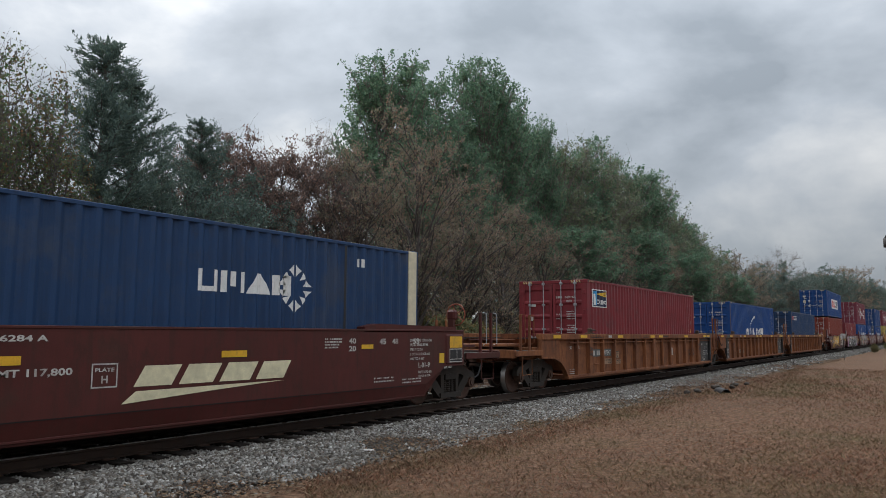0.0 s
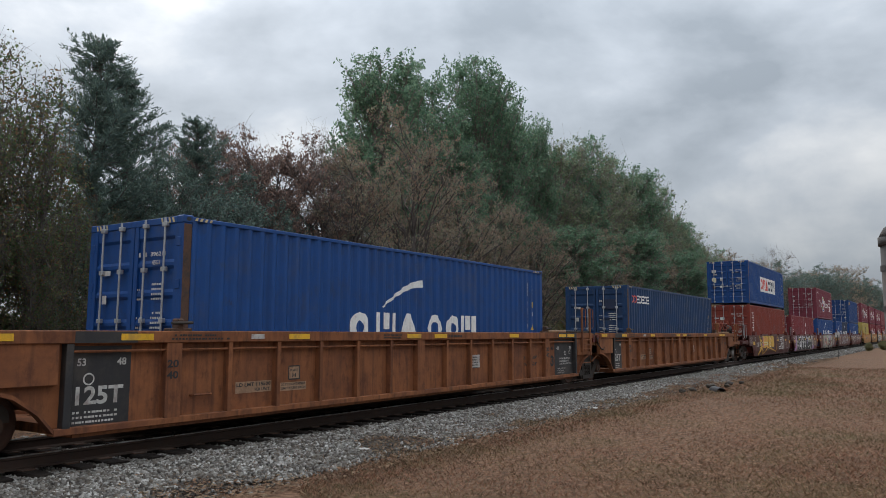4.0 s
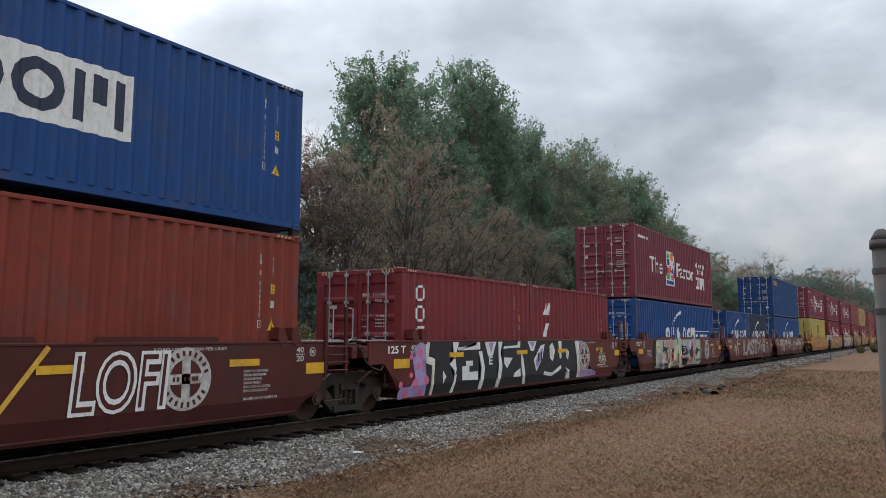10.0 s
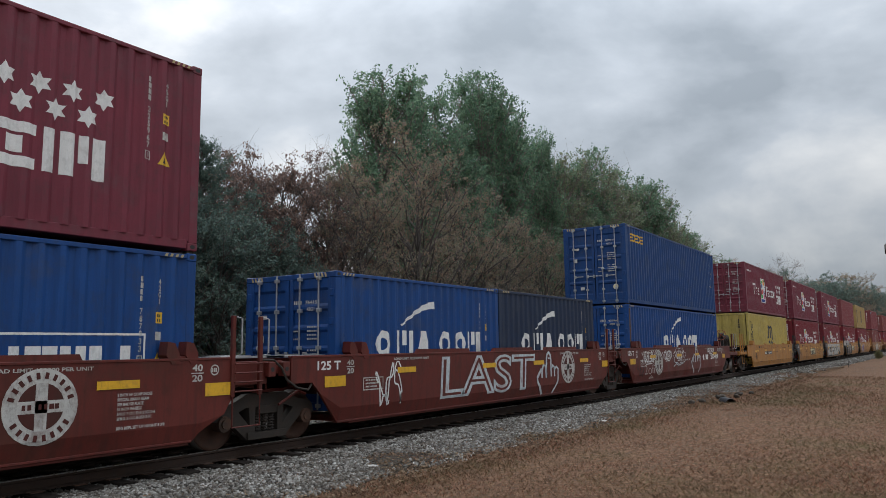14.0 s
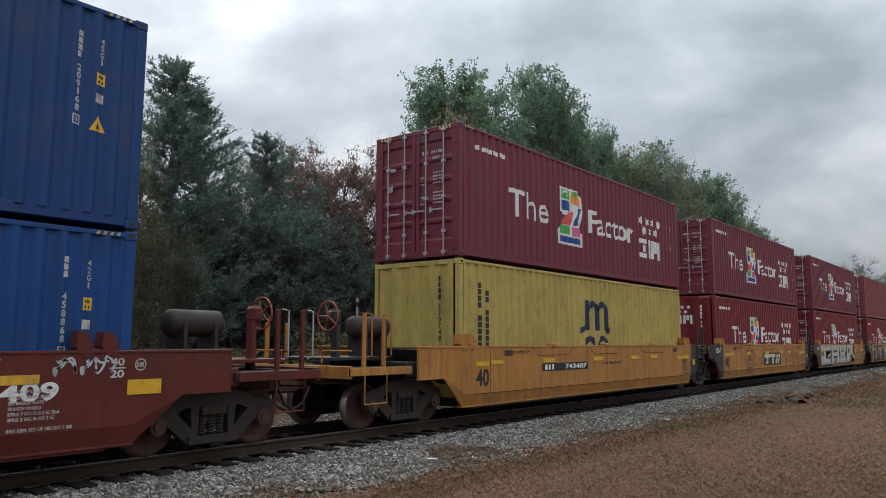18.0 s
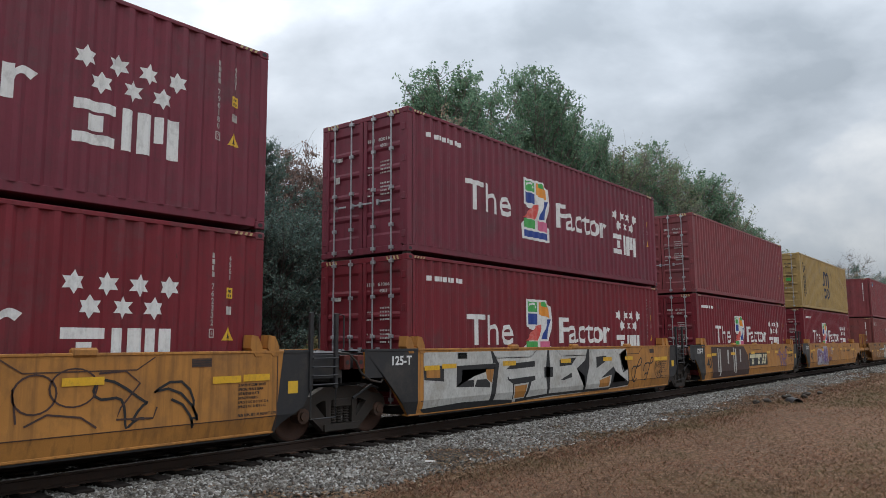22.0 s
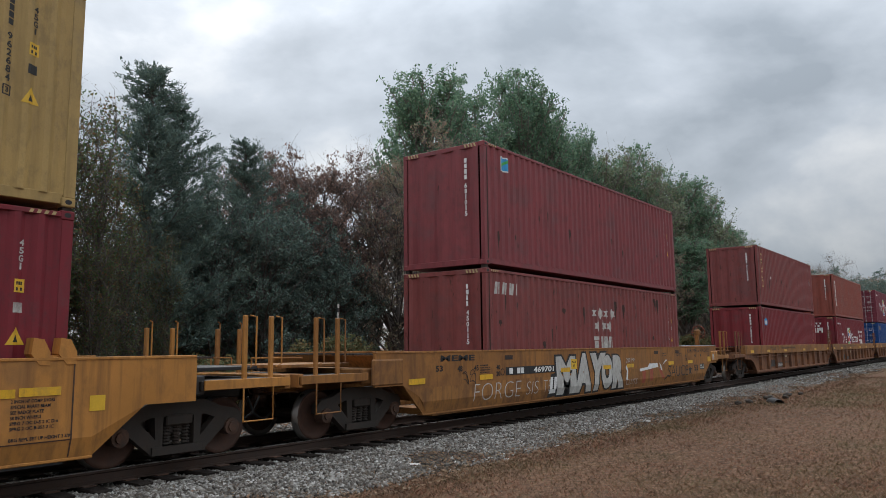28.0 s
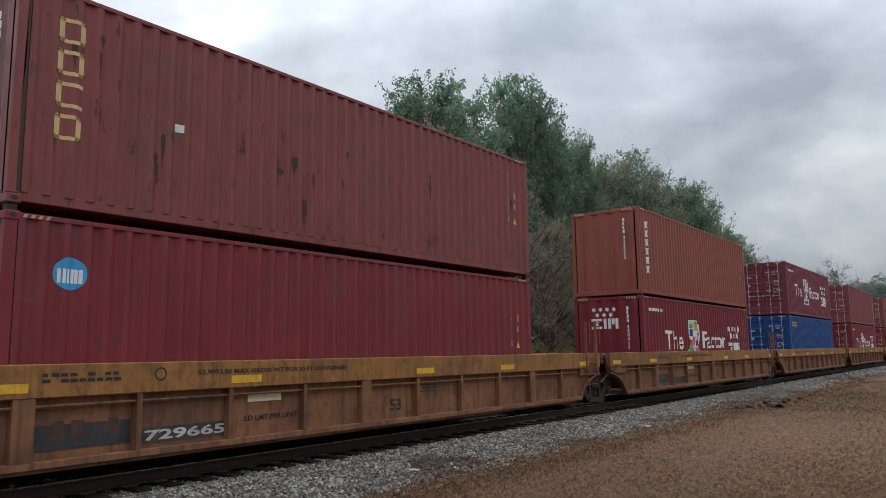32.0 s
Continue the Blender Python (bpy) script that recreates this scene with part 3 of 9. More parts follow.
def make_lawn():
    """Short dry blades where the camera stands nearest."""
    rng = np.random.default_rng(11)
    n = 200000
    az = np.radians(rng.uniform(-6, 44, n))
    r = 7.0 + 38 * rng.random(n) ** 1.7
    x, y = r * np.cos(az), r * np.sin(az)
    edge = 7.15 + 0.5 * np.sin(x * 0.9) * np.sin(x * 0.37 + 1)
    keep = (y < edge + rng.exponential(0.35, n)) & (y < 9.0) & (y > -5)
    x, y = x[keep], y[keep]
    n = len(x)
    # weeds that creep into the stones
    wx, wy = [], []
    for k in range(150):
        cx, cy, m = 4 + 46 * rng.random() ** 1.2, rng.uniform(6.7, 8.3), int(rng.integers(40, 170))
        wx.append(rng.normal(cx, 0.45, m))
        wy.append(rng.normal(cy, 0.16, m))
    x, y = np.concatenate([x] + wx), np.concatenate([y] + wy)
    n = len(x)
    h = rng.uniform(0.02, 0.06, n) * (1 + 0.02 * np.hypot(x, y))
    w = rng.uniform(0.005, 0.012, n) * (1 + 0.03 * np.hypot(x, y))
    a, lean = rng.uniform(0, 6.28, n), rng.uniform(0.4, 2.4, n) * h
    b = rng.uniform(0, 6.28, n)
    z0 = np.where(y > 6.6, np.interp(y, (6.6, 7.3, 8.2, 9.0, 9.28, 9.75, 11.8), (-0.06, 0.0, 0.022, 0.022, 0.002, -0.01, -0.01)) - 0.03, -0.02)
    v = np.zeros((n, 3, 3))
    v[:, 0] = np.stack([x - w * np.cos(a), y - w * np.sin(a), z0], 1)
    v[:, 1] = np.stack([x + w * np.cos(a), y + w * np.sin(a), z0], 1)
    v[:, 2] = np.stack([x + lean * np.cos(b), y + lean * np.sin(b), z0 + h], 1)
    me = many("dry_grass", v, np.arange(3 * n).reshape(-1, 3), BLADES)
    tagged(new("dry_grass", me), "short dry brown grass blades of the lawn", "grass", kind="stuff")


def make_litter():
    """Dead leaves and straw over the stones at the lawn's edge."""
    rng = np.random.default_rng(17)
    n = 26000
    x, y = 3 + 60 * rng.random(n) ** 1.5, 6.3 + 2.5 * rng.random(n) ** 1.2
    bare = np.array([noise.noise(Vector((a * 0.45, b * 0.9, 4.0))) + 0.25 * noise.noise(Vector((a * 2.0, b * 3.0, 9.0))) for a, b in zip(x, y)])
    keep = bare > 0.10 + 0.60 * (y - 7.3) + rng.normal(0, 0.10, n)
    x, y = x[keep], y[keep]
    n = len(x)
    z = np.interp(y, (6.3, 6.6, 7.3, 8.2, 9.0), (0.0, 0.0, 0.015, 0.035, 0.04)) + rng.uniform(0, 0.012, n)
    a, s = rng.uniform(0, 6.28, n), rng.uniform(0.012, 0.034, n) * (1 + 0.02 * x)
    v = np.zeros((n, 4, 3))
    for k, (p, q) in enumerate(((1, 0), (0, 0.55), (-1, 0), (0, -0.55))):
        v[:, k] = np.stack([x + s * (p * np.cos(a) - q * np.sin(a)), y + s * (p * np.sin(a) + q * np.cos(a)), z + rng.uniform(-0.012, 0.012, n)], 1)
    me = many("leaf_litter", v, np.arange(4 * n).reshape(-1, 4), LITTER)
    tagged(new("leaf_litter", me), "brown dead leaves and straw lying over ballast stones", "leaf litter", kind="stuff")


make_ground()
make_bed()
make_track()
stones("ballast_stones", "loose grey limestone ballast beside the ties", 58000, (2.5, 42, 6.85, 9.62), 0.047, 3, bed_height, True)
stones("ballast_stones", "loose grey limestone ballast between the rails", 14000, (2.5, 42, 9.5, 12.0), 0.046, 4, bed_height)
stones("ballast_stones", "scattered ballast stones at the edge of the lawn", 2600, (3, 50, 6.2, 7.4), 0.042, 6, bed_height)
stones("ballast_stones", "distant grey ballast along the track", 12000, (36, 150, 6.9, 9.45), 0.085, 7, bed_height, True)
stones("ballast_stones", "grey ballast on the shoulder beyond the rails", 22000, (2.5, 46, 11.9, 15.4), 0.060, 8, lambda x, y: -0.02)
make_lawn()
make_litter()

# ---- markings: flat paint that follows the surface under it
TEXTS = {}


def text_faces(words, weight=0.028):
    """Triangles of a line of built-in lettering, scaled into a unit box."""
    key = (words, weight)
    if key not in TEXTS:
        cu = bpy.data.curves.new("lettering", "FONT")
        cu.body, cu.resolution_u, cu.offset = words, 2 if len(words) > 7 else 4, weight
        ob = bpy.data.objects.new("lettering", cu)
        me = bpy.data.meshes.new_from_object(ob)
        co = np.array([v.co[:2] for v in me.vertices])
        lo, hi = co.min(0), co.max(0)
        co = (co - lo) / np.maximum(hi - lo, 1e-6)
        TEXTS[key] = (co, [tuple(p.vertices) for p in me.polygons])
        bpy.data.objects.remove(ob)
        bpy.data.curves.remove(cu)
        bpy.data.meshes.remove(me)
    return TEXTS[key]


def words(body, x0, x1, z0, z1, slant=0.0, weight=0.028):
    co, faces = text_faces(body, weight)
    return [[(x0 + (x1 - x0) * co[i][0] + slant * (z1 - z0) * co[i][1], z0 + (z1 - z0) * co[i][1]) for i in f] for f in faces]


def rect(x0, x1, z0, z1, slant=0.0):
    d = slant * (z1 - z0)
    return [(x0, z0), (x1, z0), (x1 + d, z1), (x0 + d, z1)]


def ring(cx, cz, r, wide, n=20, squash=1.0):
    a, b = disc(cx, cz, r, n, squash), disc(cx, cz, r - wide, n, squash)
    return [[a[k], a[(k + 1) % n], b[(k + 1) % n], b[k]] for k in range(n)]


def star(cx, cz, r, points=6, inner=0.55):
    out = []
    for k in range(points):
        t = math.pi / 2 + 2 * math.pi * k / points
        h = math.pi / points
        out.append([(cx, cz)] + [(cx + q * math.cos(t + d), cz + q * math.sin(t + d)) for q, d in ((r * inner, -h), (r, 0), (r * inner, h))])
    return out


def bars_down(x0, x1, z0, z1, n, seed=0):
    """A column of small bars: a code that runs downward."""
    rnd = random.Random(seed)
    step = (z1 - z0) / n
    return [rect(x0, x1 - (x1 - x0) * rnd.choice((0, 0, 0.25)), z1 - (k + 0.82) * step, z1 - k * step) for k in range(n) if rnd.random() > 0.08]


def letters_down(body, x0, x1, z0, z1):
    """Lettering stacked one letter below the other."""
    step = (z1 - z0) / len(body)
    return [s for k, ch in enumerate(body) if ch != " " for s in words(ch, x0 + (0.3 * (x1 - x0) if ch in "1I" else 0), x1 - (0.3 * (x1 - x0) if ch in "1I" else 0), z1 - (k + 0.84) * step, z1 - k * step)]


def bars_line(x0, x1, z0, z1, n, seed=0):
    """A line of small bars: writing too small to read."""
    rnd = random.Random(seed)
    out, x, step = [], x0, (x1 - x0) / n
    for k in range(n):
        w = step * rnd.uniform(0.55, 0.9)
        if rnd.random() > 0.1:
            out.append(rect(x, x + w, z0, z1))
        x += step
    return out


def stroke(pts, wide):
    """A ribbon of paint along a line, mitred at its bends."""
    n = len(pts)
    left, right = [], []
    for i, (x, z) in enumerate(pts):
        dx, dz = pts[min(i + 1, n - 1)][0] - pts[max(i - 1, 0)][0], pts[min(i + 1, n - 1)][1] - pts[max(i - 1, 0)][1]
        d = math.hypot(dx, dz) or 1e-6
        nx, nz = -dz / d * wide / 2, dx / d * wide / 2
        left.append((x + nx, z + nz))
        right.append((x - nx, z - nz))
    return [[left[i], right[i], right[i + 1], left[i + 1]] for i in range(n - 1)]


def scribble(x0, x1, z0, z1, n, wide, seed, loops=3):
    """A quick spray-can tag: looping lines."""
    rnd = random.Random(seed)
    out = []
    for k in range(n):
        cx, w = x0 + (x1 - x0) * (k + 0.5) / n, (x1 - x0) / n * 0.62
        a0, turns, ph = rnd.uniform(0, 6.3), rnd.choice((-1, 1)) * rnd.uniform(0.6, 1.0) * loops, rnd.uniform(0, 6.3)
        pts = []
        for i in range(25):
            t = i / 24
            a = a0 + turns * math.pi * t
            pts.append((cx + w * (0.55 * math.cos(a) + 0.25 * math.sin(2 * a + ph)), (z0 + z1) / 2 + (z1 - z0) / 2 * (0.8 * math.sin(a * 0.8 + ph) * (1 - 0.3 * t) + 0.2 * math.cos(3 * a))))
        out += stroke(pts, wide)
    return out


def blob(cx, cz, rx, rz, seed, n=14, rough=0.25):
    rnd = random.Random(seed)
    return [(cx + rx * (1 + rnd.uniform(-rough, rough)) * math.cos(2 * math.pi * k / n), cz + rz * (1 + rnd.uniform(-rough, rough)) * math.sin(2 * math.pi * k / n)) for k in range(n)]


APART = ("house_mark", "slogan_word", "spray_letter", "spray_field", "spray_figure", "pale_patch", "number_panel", "spray_edge")


def touching(shapes):
    """Shapes that share a corner, in groups: letter by letter."""
    home, groups = {}, {}
    for i, sh in enumerate(shapes):
        keys = [(round(x, 4), round(z, 4)) for x, z in sh]
        met = {home[k] for k in keys if k in home}
        g = min(met) if met else i
        rows = groups.setdefault(g, [])
        for m in met - {g}:
            rows += groups.pop(m)
        rows.append(i)
        for r in rows:
            for x, z in shapes[r]:
                home[(round(x, 4), round(z, 4))] = g
    return [[shapes[i] for i in rows] for rows in groups.values()]


def mark(parent, name, shapes, material, depth, cuts_x=(), cuts_z=(), proud=0.004, label=""):
    """Paint shapes (outlines in x and z) on a side; depth(x, z) gives the surface's y there."""
    if name in APART and len(shapes) > 1:
        done = None
        for group in touching(shapes):
            done = mark(parent, name, group, material, depth, cuts_x, cuts_z, proud, label) if len(group) < len(shapes) else None
            if done is None:
                break
        if done is not None:
            return done
    bm = bmesh.new()
    lo, hi, lz, hz = 1e9, -1e9, 1e9, -1e9
    for sh in shapes:
        vs = [bm.verts.new((x, 0, z)) for x, z in sh]
        bm.faces.new(vs)
        lo, hi = min(lo, min(x for x, z in sh)), max(hi, max(x for x, z in sh))
        lz, hz = min(lz, min(z for x, z in sh)), max(hz, max(z for x, z in sh))
    big = [f for f in bm.faces if len(f.verts) > 4]
    if big:
        bmesh.ops.triangulate(bm, faces=big)
    bmesh.ops.remove_doubles(bm, verts=bm.verts[:], dist=1e-5)
    for c in cuts_x:
        if lo < c < hi:
            bmesh.ops.bisect_plane(bm, geom=bm.verts[:] + bm.edges[:] + bm.faces[:], plane_co=(c, 0, 0), plane_no=(1, 0, 0))
    for c in cuts_z:
        if lz < c < hz:
            bmesh.ops.bisect_plane(bm, geom=bm.verts[:] + bm.edges[:] + bm.faces[:], plane_co=(0, 0, c), plane_no=(0, 0, 1))
    for v in bm.verts:
        v.co.y = depth(v.co.x, v.co.z) - proud
    bm.normal_update()
    for f in bm.faces:
        if f.normal.y > 0:
            f.normal_flip()
    return part(name, bm, material, parent, label)


SHAPES = {}


def shared(key, make):
    if key not in SHAPES:
        SHAPES[key] = make()
    return SHAPES[key]


# ---- shipping containers: x along the train from the end that comes first, y = 0 in the middle, z = 0 at the bottom
HALF, POST_W, RIB = 1.219, 0.16, 0.278


def rib_stations(L):
    xa, xb = POST_W, L - POST_W
    n = max(1, round((xb - xa) / RIB))
    p = (xb - xa) / n
    out = []
    for i in range(n):
        x = xa + i * p
        out += [(x, 0.004), (x + 0.26 * p, 0.004), (x + 0.5 * p, 0.046), (x + 0.76 * p, 0.046)]
    out.append((xb, 0.004))
    return out


def rib_depth(L):
    st = rib_stations(L)
    xs, ds = [a for a, b in st], [b for a, b in st]
    return (lambda x, z: -HALF + float(np.interp(x, xs, ds))), xs


def sheet(stations, z0, z1, place):
    bm = bmesh.new()
    lo = [bm.verts.new(place(x, d, z0)) for x, d in stations]
    hi = [bm.verts.new(place(x, d, z1)) for x, d in stations]
    for i in range(len(lo) - 1):
        bm.faces.new((lo[i], lo[i + 1], hi[i + 1], hi[i]))
    return bm


BOXES = {}


def container_meshes(L, H, mat, doors):
    key = (L, H, mat.name, doors)
    if key in BOXES:
        return BOXES[key]
    out = []
    st = rib_stations(L)
    out.append(("side_panel", mesh_of(sheet(st, 0.15, H - 0.075, lambda x, d, z: (x, -HALF + d, z)), mat)))
    out.append(("side_panel", mesh_of(sheet(st, 0.15, H - 0.075, lambda x, d, z: (x, HALF - d, z)), mat)))
    for s in (-1, 1):
        y0, y1 = sorted((s * HALF, s * (HALF - 0.055)))
        out.append(("top_rail", mesh_of(box(POST_W, L - POST_W, y0, y1, H - 0.085, H - 0.020, 0.008), mat)))
        y0, y1 = sorted((s * (HALF - 0.022), s * (HALF - 0.08)))
        out.append(("bottom_rail", mesh_of(box(POST_W, L - POST_W, y0, y1, 0.032, 0.165, 0.006), mat)))
        for x in (0.0, L):
            xa, xb = (x, x + POST_W) if x == 0 else (x - POST_W, x)
            y0, y1 = sorted((s * HALF, s * (HALF - 0.12)))
            out.append(("corner_post", mesh_of(box(xa + 0.004, xb - 0.004, y0 + 0.004, y1, 0.118, H - 0.118, 0.008), mat)))
            for z0 in (0.0, H - 0.118):
                bm = bmesh.new()
                xc = (x, x + 0.178) if x == 0 else (x - 0.178, x)
                yc = sorted((s * (HALF + 0.003), s * (HALF - 0.162)))
                add_box(bm, xc[0], xc[1], yc[0], yc[1], z0, z0 + 0.118, 0.012)
                cx = sum(xc) / 2
                yo = s * (HALF + 0.004)
                hole = plate(disc(cx, z0 + 0.06, 0.045, 10, 0.7), yo - 0.001 * s, yo + 0.001 * s)
                out.append(("corner_casting", mesh_of(bm, mat)))
                out.append(("casting_hole", mesh_of(hole, BLACK_INK)))
    wave = [(-HALF + POST_W + i * 0.135, 0.006 if i % 4 in (0, 1) else 0.045) for i in range(16)]
    wave.append((HALF - POST_W, 0.006))
    out.append(("front_panel", mesh_of(sheet(wave, 0.15, H - 0.1, lambda y, d, z: (L - d, y, z)), mat)))
    out.append(("roof", mesh_of(sheet([(x, 0.02 if i % 4 in (0, 1) else 0.04) for i, (x, d) in enumerate(st)], -HALF + 0.05, HALF - 0.05, lambda x, d, y: (x, y, H - d)), mat)))
    out.append(("base_frame", mesh_of(box(0.05, L - 0.05, -HALF + 0.06, HALF - 0.06, 0.03, 0.17), mat)))
    for x in (0.0, L):
        xa, xb = (x + 0.005, x + 0.11) if x == 0 else (x - 0.11, x - 0.005)
        out.append(("header", mesh_of(box(xa, xb, -HALF + 0.16, HALF - 0.16, H - 0.115, H - 0.01, 0.008), mat)))
        out.append(("end_sill", mesh_of(box(xa, xb, -HALF + 0.16, HALF - 0.16, 0.01, 0.15, 0.008), mat)))
    if not doors:
        out.append(("front_panel", mesh_of(sheet(wave, 0.15, H - 0.1, lambda y, d, z: (d, y, z)), mat)))
    BOXES[key] = out
    return out


DOORS = {}


def door_meshes(H, mat):
    key = (H, mat.name)
    if key in DOORS:
        return DOORS[key]
    res = []
    for s in (-1, 1):
        y0, y1 = sorted((s * 0.012, s * (HALF - 0.11)))
        bm = bmesh.new()
        zs = [(0.155, 0.02), (0.32, 0.02)]
        n = 5
        for k in range(n):
            a = 0.32 + (H - 0.62) * k / n
            b = 0.32 + (H - 0.62) * (k + 1) / n
            zs += [(a + 0.05, 0.02), (a + 0.10, 0.05), (b - 0.05, 0.05), (b, 0.02)]
        zs.append((H - 0.12, 0.02))
        lo = [bm.verts.new((d, y0 + 0.09, z)) for z, d in zs]
        hi = [bm.verts.new((d, y1 - 0.09, z)) for z, d in zs]
        for i in range(len(lo) - 1):
            bm.faces.new((lo[i], hi[i], hi[i + 1], lo[i + 1]))
        add_box(bm, 0.004, 0.06, y0, y0 + 0.095, 0.15, H - 0.115, 0.006)
        add_box(bm, 0.004, 0.06, y1 - 0.095, y1, 0.15, H - 0.115, 0.006)
        door = mesh_of(bm, mat)
        subs = []
        for f in (0.27, 0.72):
            y = y0 + (y1 - y0) * f
            bm = tube([(-0.028, y, 0.03), (-0.028, y, H - 0.02)], 0.017, 8)
            for z in (0.10, 0.55, H * 0.45, H * 0.72, H - 0.12):
                add_box(bm, -0.05, 0.012, y - 0.05, y + 0.05, z - 0.035, z + 0.035, 0.006)
            subs.append(("lock_rod", mesh_of(bm, GALV)))
            yh = y + (0.02 if s < 0 else -0.36)
            bm = box(-0.05, -0.035, yh, yh + 0.34, 1.02, 1.055, 0.004)
            add_box(bm, -0.056, 0.012, yh + 0.30, yh + 0.36, 0.98, 1.09, 0.005)
            subs.append(("lock_handle", mesh_of(bm, GALV)))
        for z in (0.35, H * 0.38, H * 0.64, H - 0.4):
            yy = s * (HALF - 0.10)
            subs.append(("hinge", mesh_of(box(-0.008, 0.03, yy - 0.05, yy + 0.05, z - 0.07, z + 0.07, 0.006), mat)))
        res.append((door, subs))
    DOORS[key] = res
    return res


def serial(seed):
    """The six figures of a box's number."""
    return SERIALS.get(seed) or str(random.Random(900 + seed).randint(110000, 989999))


SERIALS = {5: "447144", 12: "458868", 17: "790180", 16: "762332", 20: "610666", 22: "680776", 18: "610666", 24: "450115", 25: "681015"}
# stickers on the doors: across, up, size, colour
STICKERS = {
    5: ((0.80, 1.98, 0.13, WHITE_OLD), (0.80, 1.46, 0.14, SAND_INK), (0.80, 0.98, 0.10, RUST), (0.36, 1.52, 0.08, WHITE), (0.36, 1.42, 0.07, WHITE_OLD), (0.36, 1.02, 0.09, WHITE)),
    23: ((0.78, 2.28, 0.11, NAVY_INK), (0.78, 1.78, 0.15, SKY_INK), (0.78, 1.40, 0.10, WHITE_OLD), (-0.28, 1.46, 0.12, HAZARD), (-0.62, 1.50, 0.12, GREEN_INK), (0.36, 2.30, 0.06, WHITE)),
    3: ((-0.50, 2.20, 0.26, NAVY_INK),),
    4: ((0.40, 2.05, 0.12, WHITE),),
    13: ((-0.78, 0.62, 0.10, SAND_INK), (0.50, 0.60, 0.08, WHITE_OLD)),
    21: ((0.36, 1.55, 0.14, HAZARD),),
    27: ((0.5, 2.3, 0.1, HAZARD),),
}
TRAIN = []        # all that rolls, with its place when the clock reads 16 s


def container(x, z, L, H, mat, label, doors=True, ends=WHITE, marks=None, group="containers on the train", codes=True, seed=0, ink=WHITE):
    ob = thing("shipping_container", pose(x, TRACK_Y, RAIL_Z + z), label, "shipping container", group)
    TRAIN.append((ob, x, RAIL_Z + z))
    for name, me in container_meshes(L, H, mat, doors):
        part(name, me, None, ob)
    if doors:
        for me, subs in door_meshes(H, mat):
            d = part("door", me, None, ob)
            for n, sm in subs:
                part(n, sm, None, d)
    if z > 1.5:
        for a in (0.03, L - 0.15):
            for b in (-1.19, 1.06):
                part("twist_lock", shared(("lock", a, b), lambda: mesh_of(box(a, a + 0.12, b, b + 0.13, -0.125, 0.004, 0.01), STEEL)), None, ob)
    dep, xs = rib_depth(L)
    # codes on the near end: rows of writing on the right-hand door, or a column on a plain end
    fl = (lambda a, b: -0.0)
    rnd = random.Random(seed)
    if codes:
        if doors:
            sh = bars_line(0.16, 0.38, H - 0.60, H - 0.53, 4, seed) + words(serial(seed), 0.46, 0.84, H - 0.60, H - 0.53) + words("45G1" if H > 2.7 else "42G1", 0.50, 0.70, H - 0.73, H - 0.66)
            for k in range(8):
                z0 = H - 1.05 - 0.075 * k - (0.14 if k > 3 else 0)
                sh += (bars_line(0.16, 0.29, z0, z0 + 0.03, 3, seed + k) if k % 2 else []) + bars_line(0.52, 0.82, z0, z0 + 0.033, 7, seed + 9 + k)
            bm = bmesh.new()
            for s in sh:
                bm.faces.new([bm.verts.new((0.001, -y + 0.02, zz)) for y, zz in s])
            part("door_code", bm, WHITE_OLD if ink is WHITE else ink, ob)
            bm = bmesh.new()
            for s in [rect(-0.84, -0.60, H - 0.86, H - 0.78), rect(-0.80, -0.68, H - 1.32, H - 1.18)]:
                bm.faces.new([bm.verts.new((0.001, -y, zz)) for y, zz in s])
            part("door_badge", bm, WHITE_OLD if ink is WHITE else ink, ob)
        else:
            bm = bmesh.new()
            for s in letters_down(serial(seed), 0.66, 0.735, H - 1.75, H - 0.95) + bars_down(0.66, 0.735, H - 0.88, H - 0.35, 4, seed):
                bm.faces.new([bm.verts.new((0.0, -y, zz)) for y, zz in s])
            part("end_code", bm, ink, ob)
        # stripes over the door posts
        bm = bmesh.new()
        for s in (-1, 1):
            for k in range(4):
                y = s * (HALF - 0.22 - 0.09 * k)
                bm.faces.new([bm.verts.new(v) for v in ((0.0035, y, H - 0.10), (0.0035, y + 0.045, H - 0.10), (0.0035, y + 0.075, H - 0.02), (0.0035, y + 0.03, H - 0.02))])
        part("height_stripes", bm, STRIPE_INK, ob)
        for x0 in (0.20, L - 0.56):
            mark(ob, "height_stripes", [rect(x0 + 0.09 * k, x0 + 0.09 * k + 0.045, H - 0.075, H - 0.03, 0.5) for k in range(4)], STRIPE_INK, lambda a, b: -HALF, (), (), 0.002)
        z = H - 2.896
        pale = WHITE_OLD if ink is WHITE else ink
        mark(ob, "side_code", bars_down(L - 0.93, L - 0.86, 2.13 + z, 2.50 + z, 4, seed + 3) + letters_down(serial(seed), L - 0.93, L - 0.86, 1.42 + z, 2.05 + z), pale, dep, xs)
        mark(ob, "check_digit", [rect(L - 0.95, L - 0.84, 1.26 + z, 1.275 + z), rect(L - 0.95, L - 0.84, 1.375 + z, 1.39 + z), rect(L - 0.95, L - 0.935, 1.275 + z, 1.375 + z), rect(L - 0.855, L - 0.84, 1.275 + z, 1.375 + z)] + words(str(seed % 10), L - 0.92, L - 0.87, 1.295 + z, 1.36 + z), pale, dep, xs)
        mark(ob, "type_code", letters_down("45G1" if H > 2.7 else "42G1", L - 0.64, L - 0.57, 2.10 + z, 2.48 + z), pale, dep, xs)
        mark(ob, "height_label", [rect(L - 0.67, L - 0.54, 1.84 + z, 2.0 + z)], HAZARD, dep, xs)
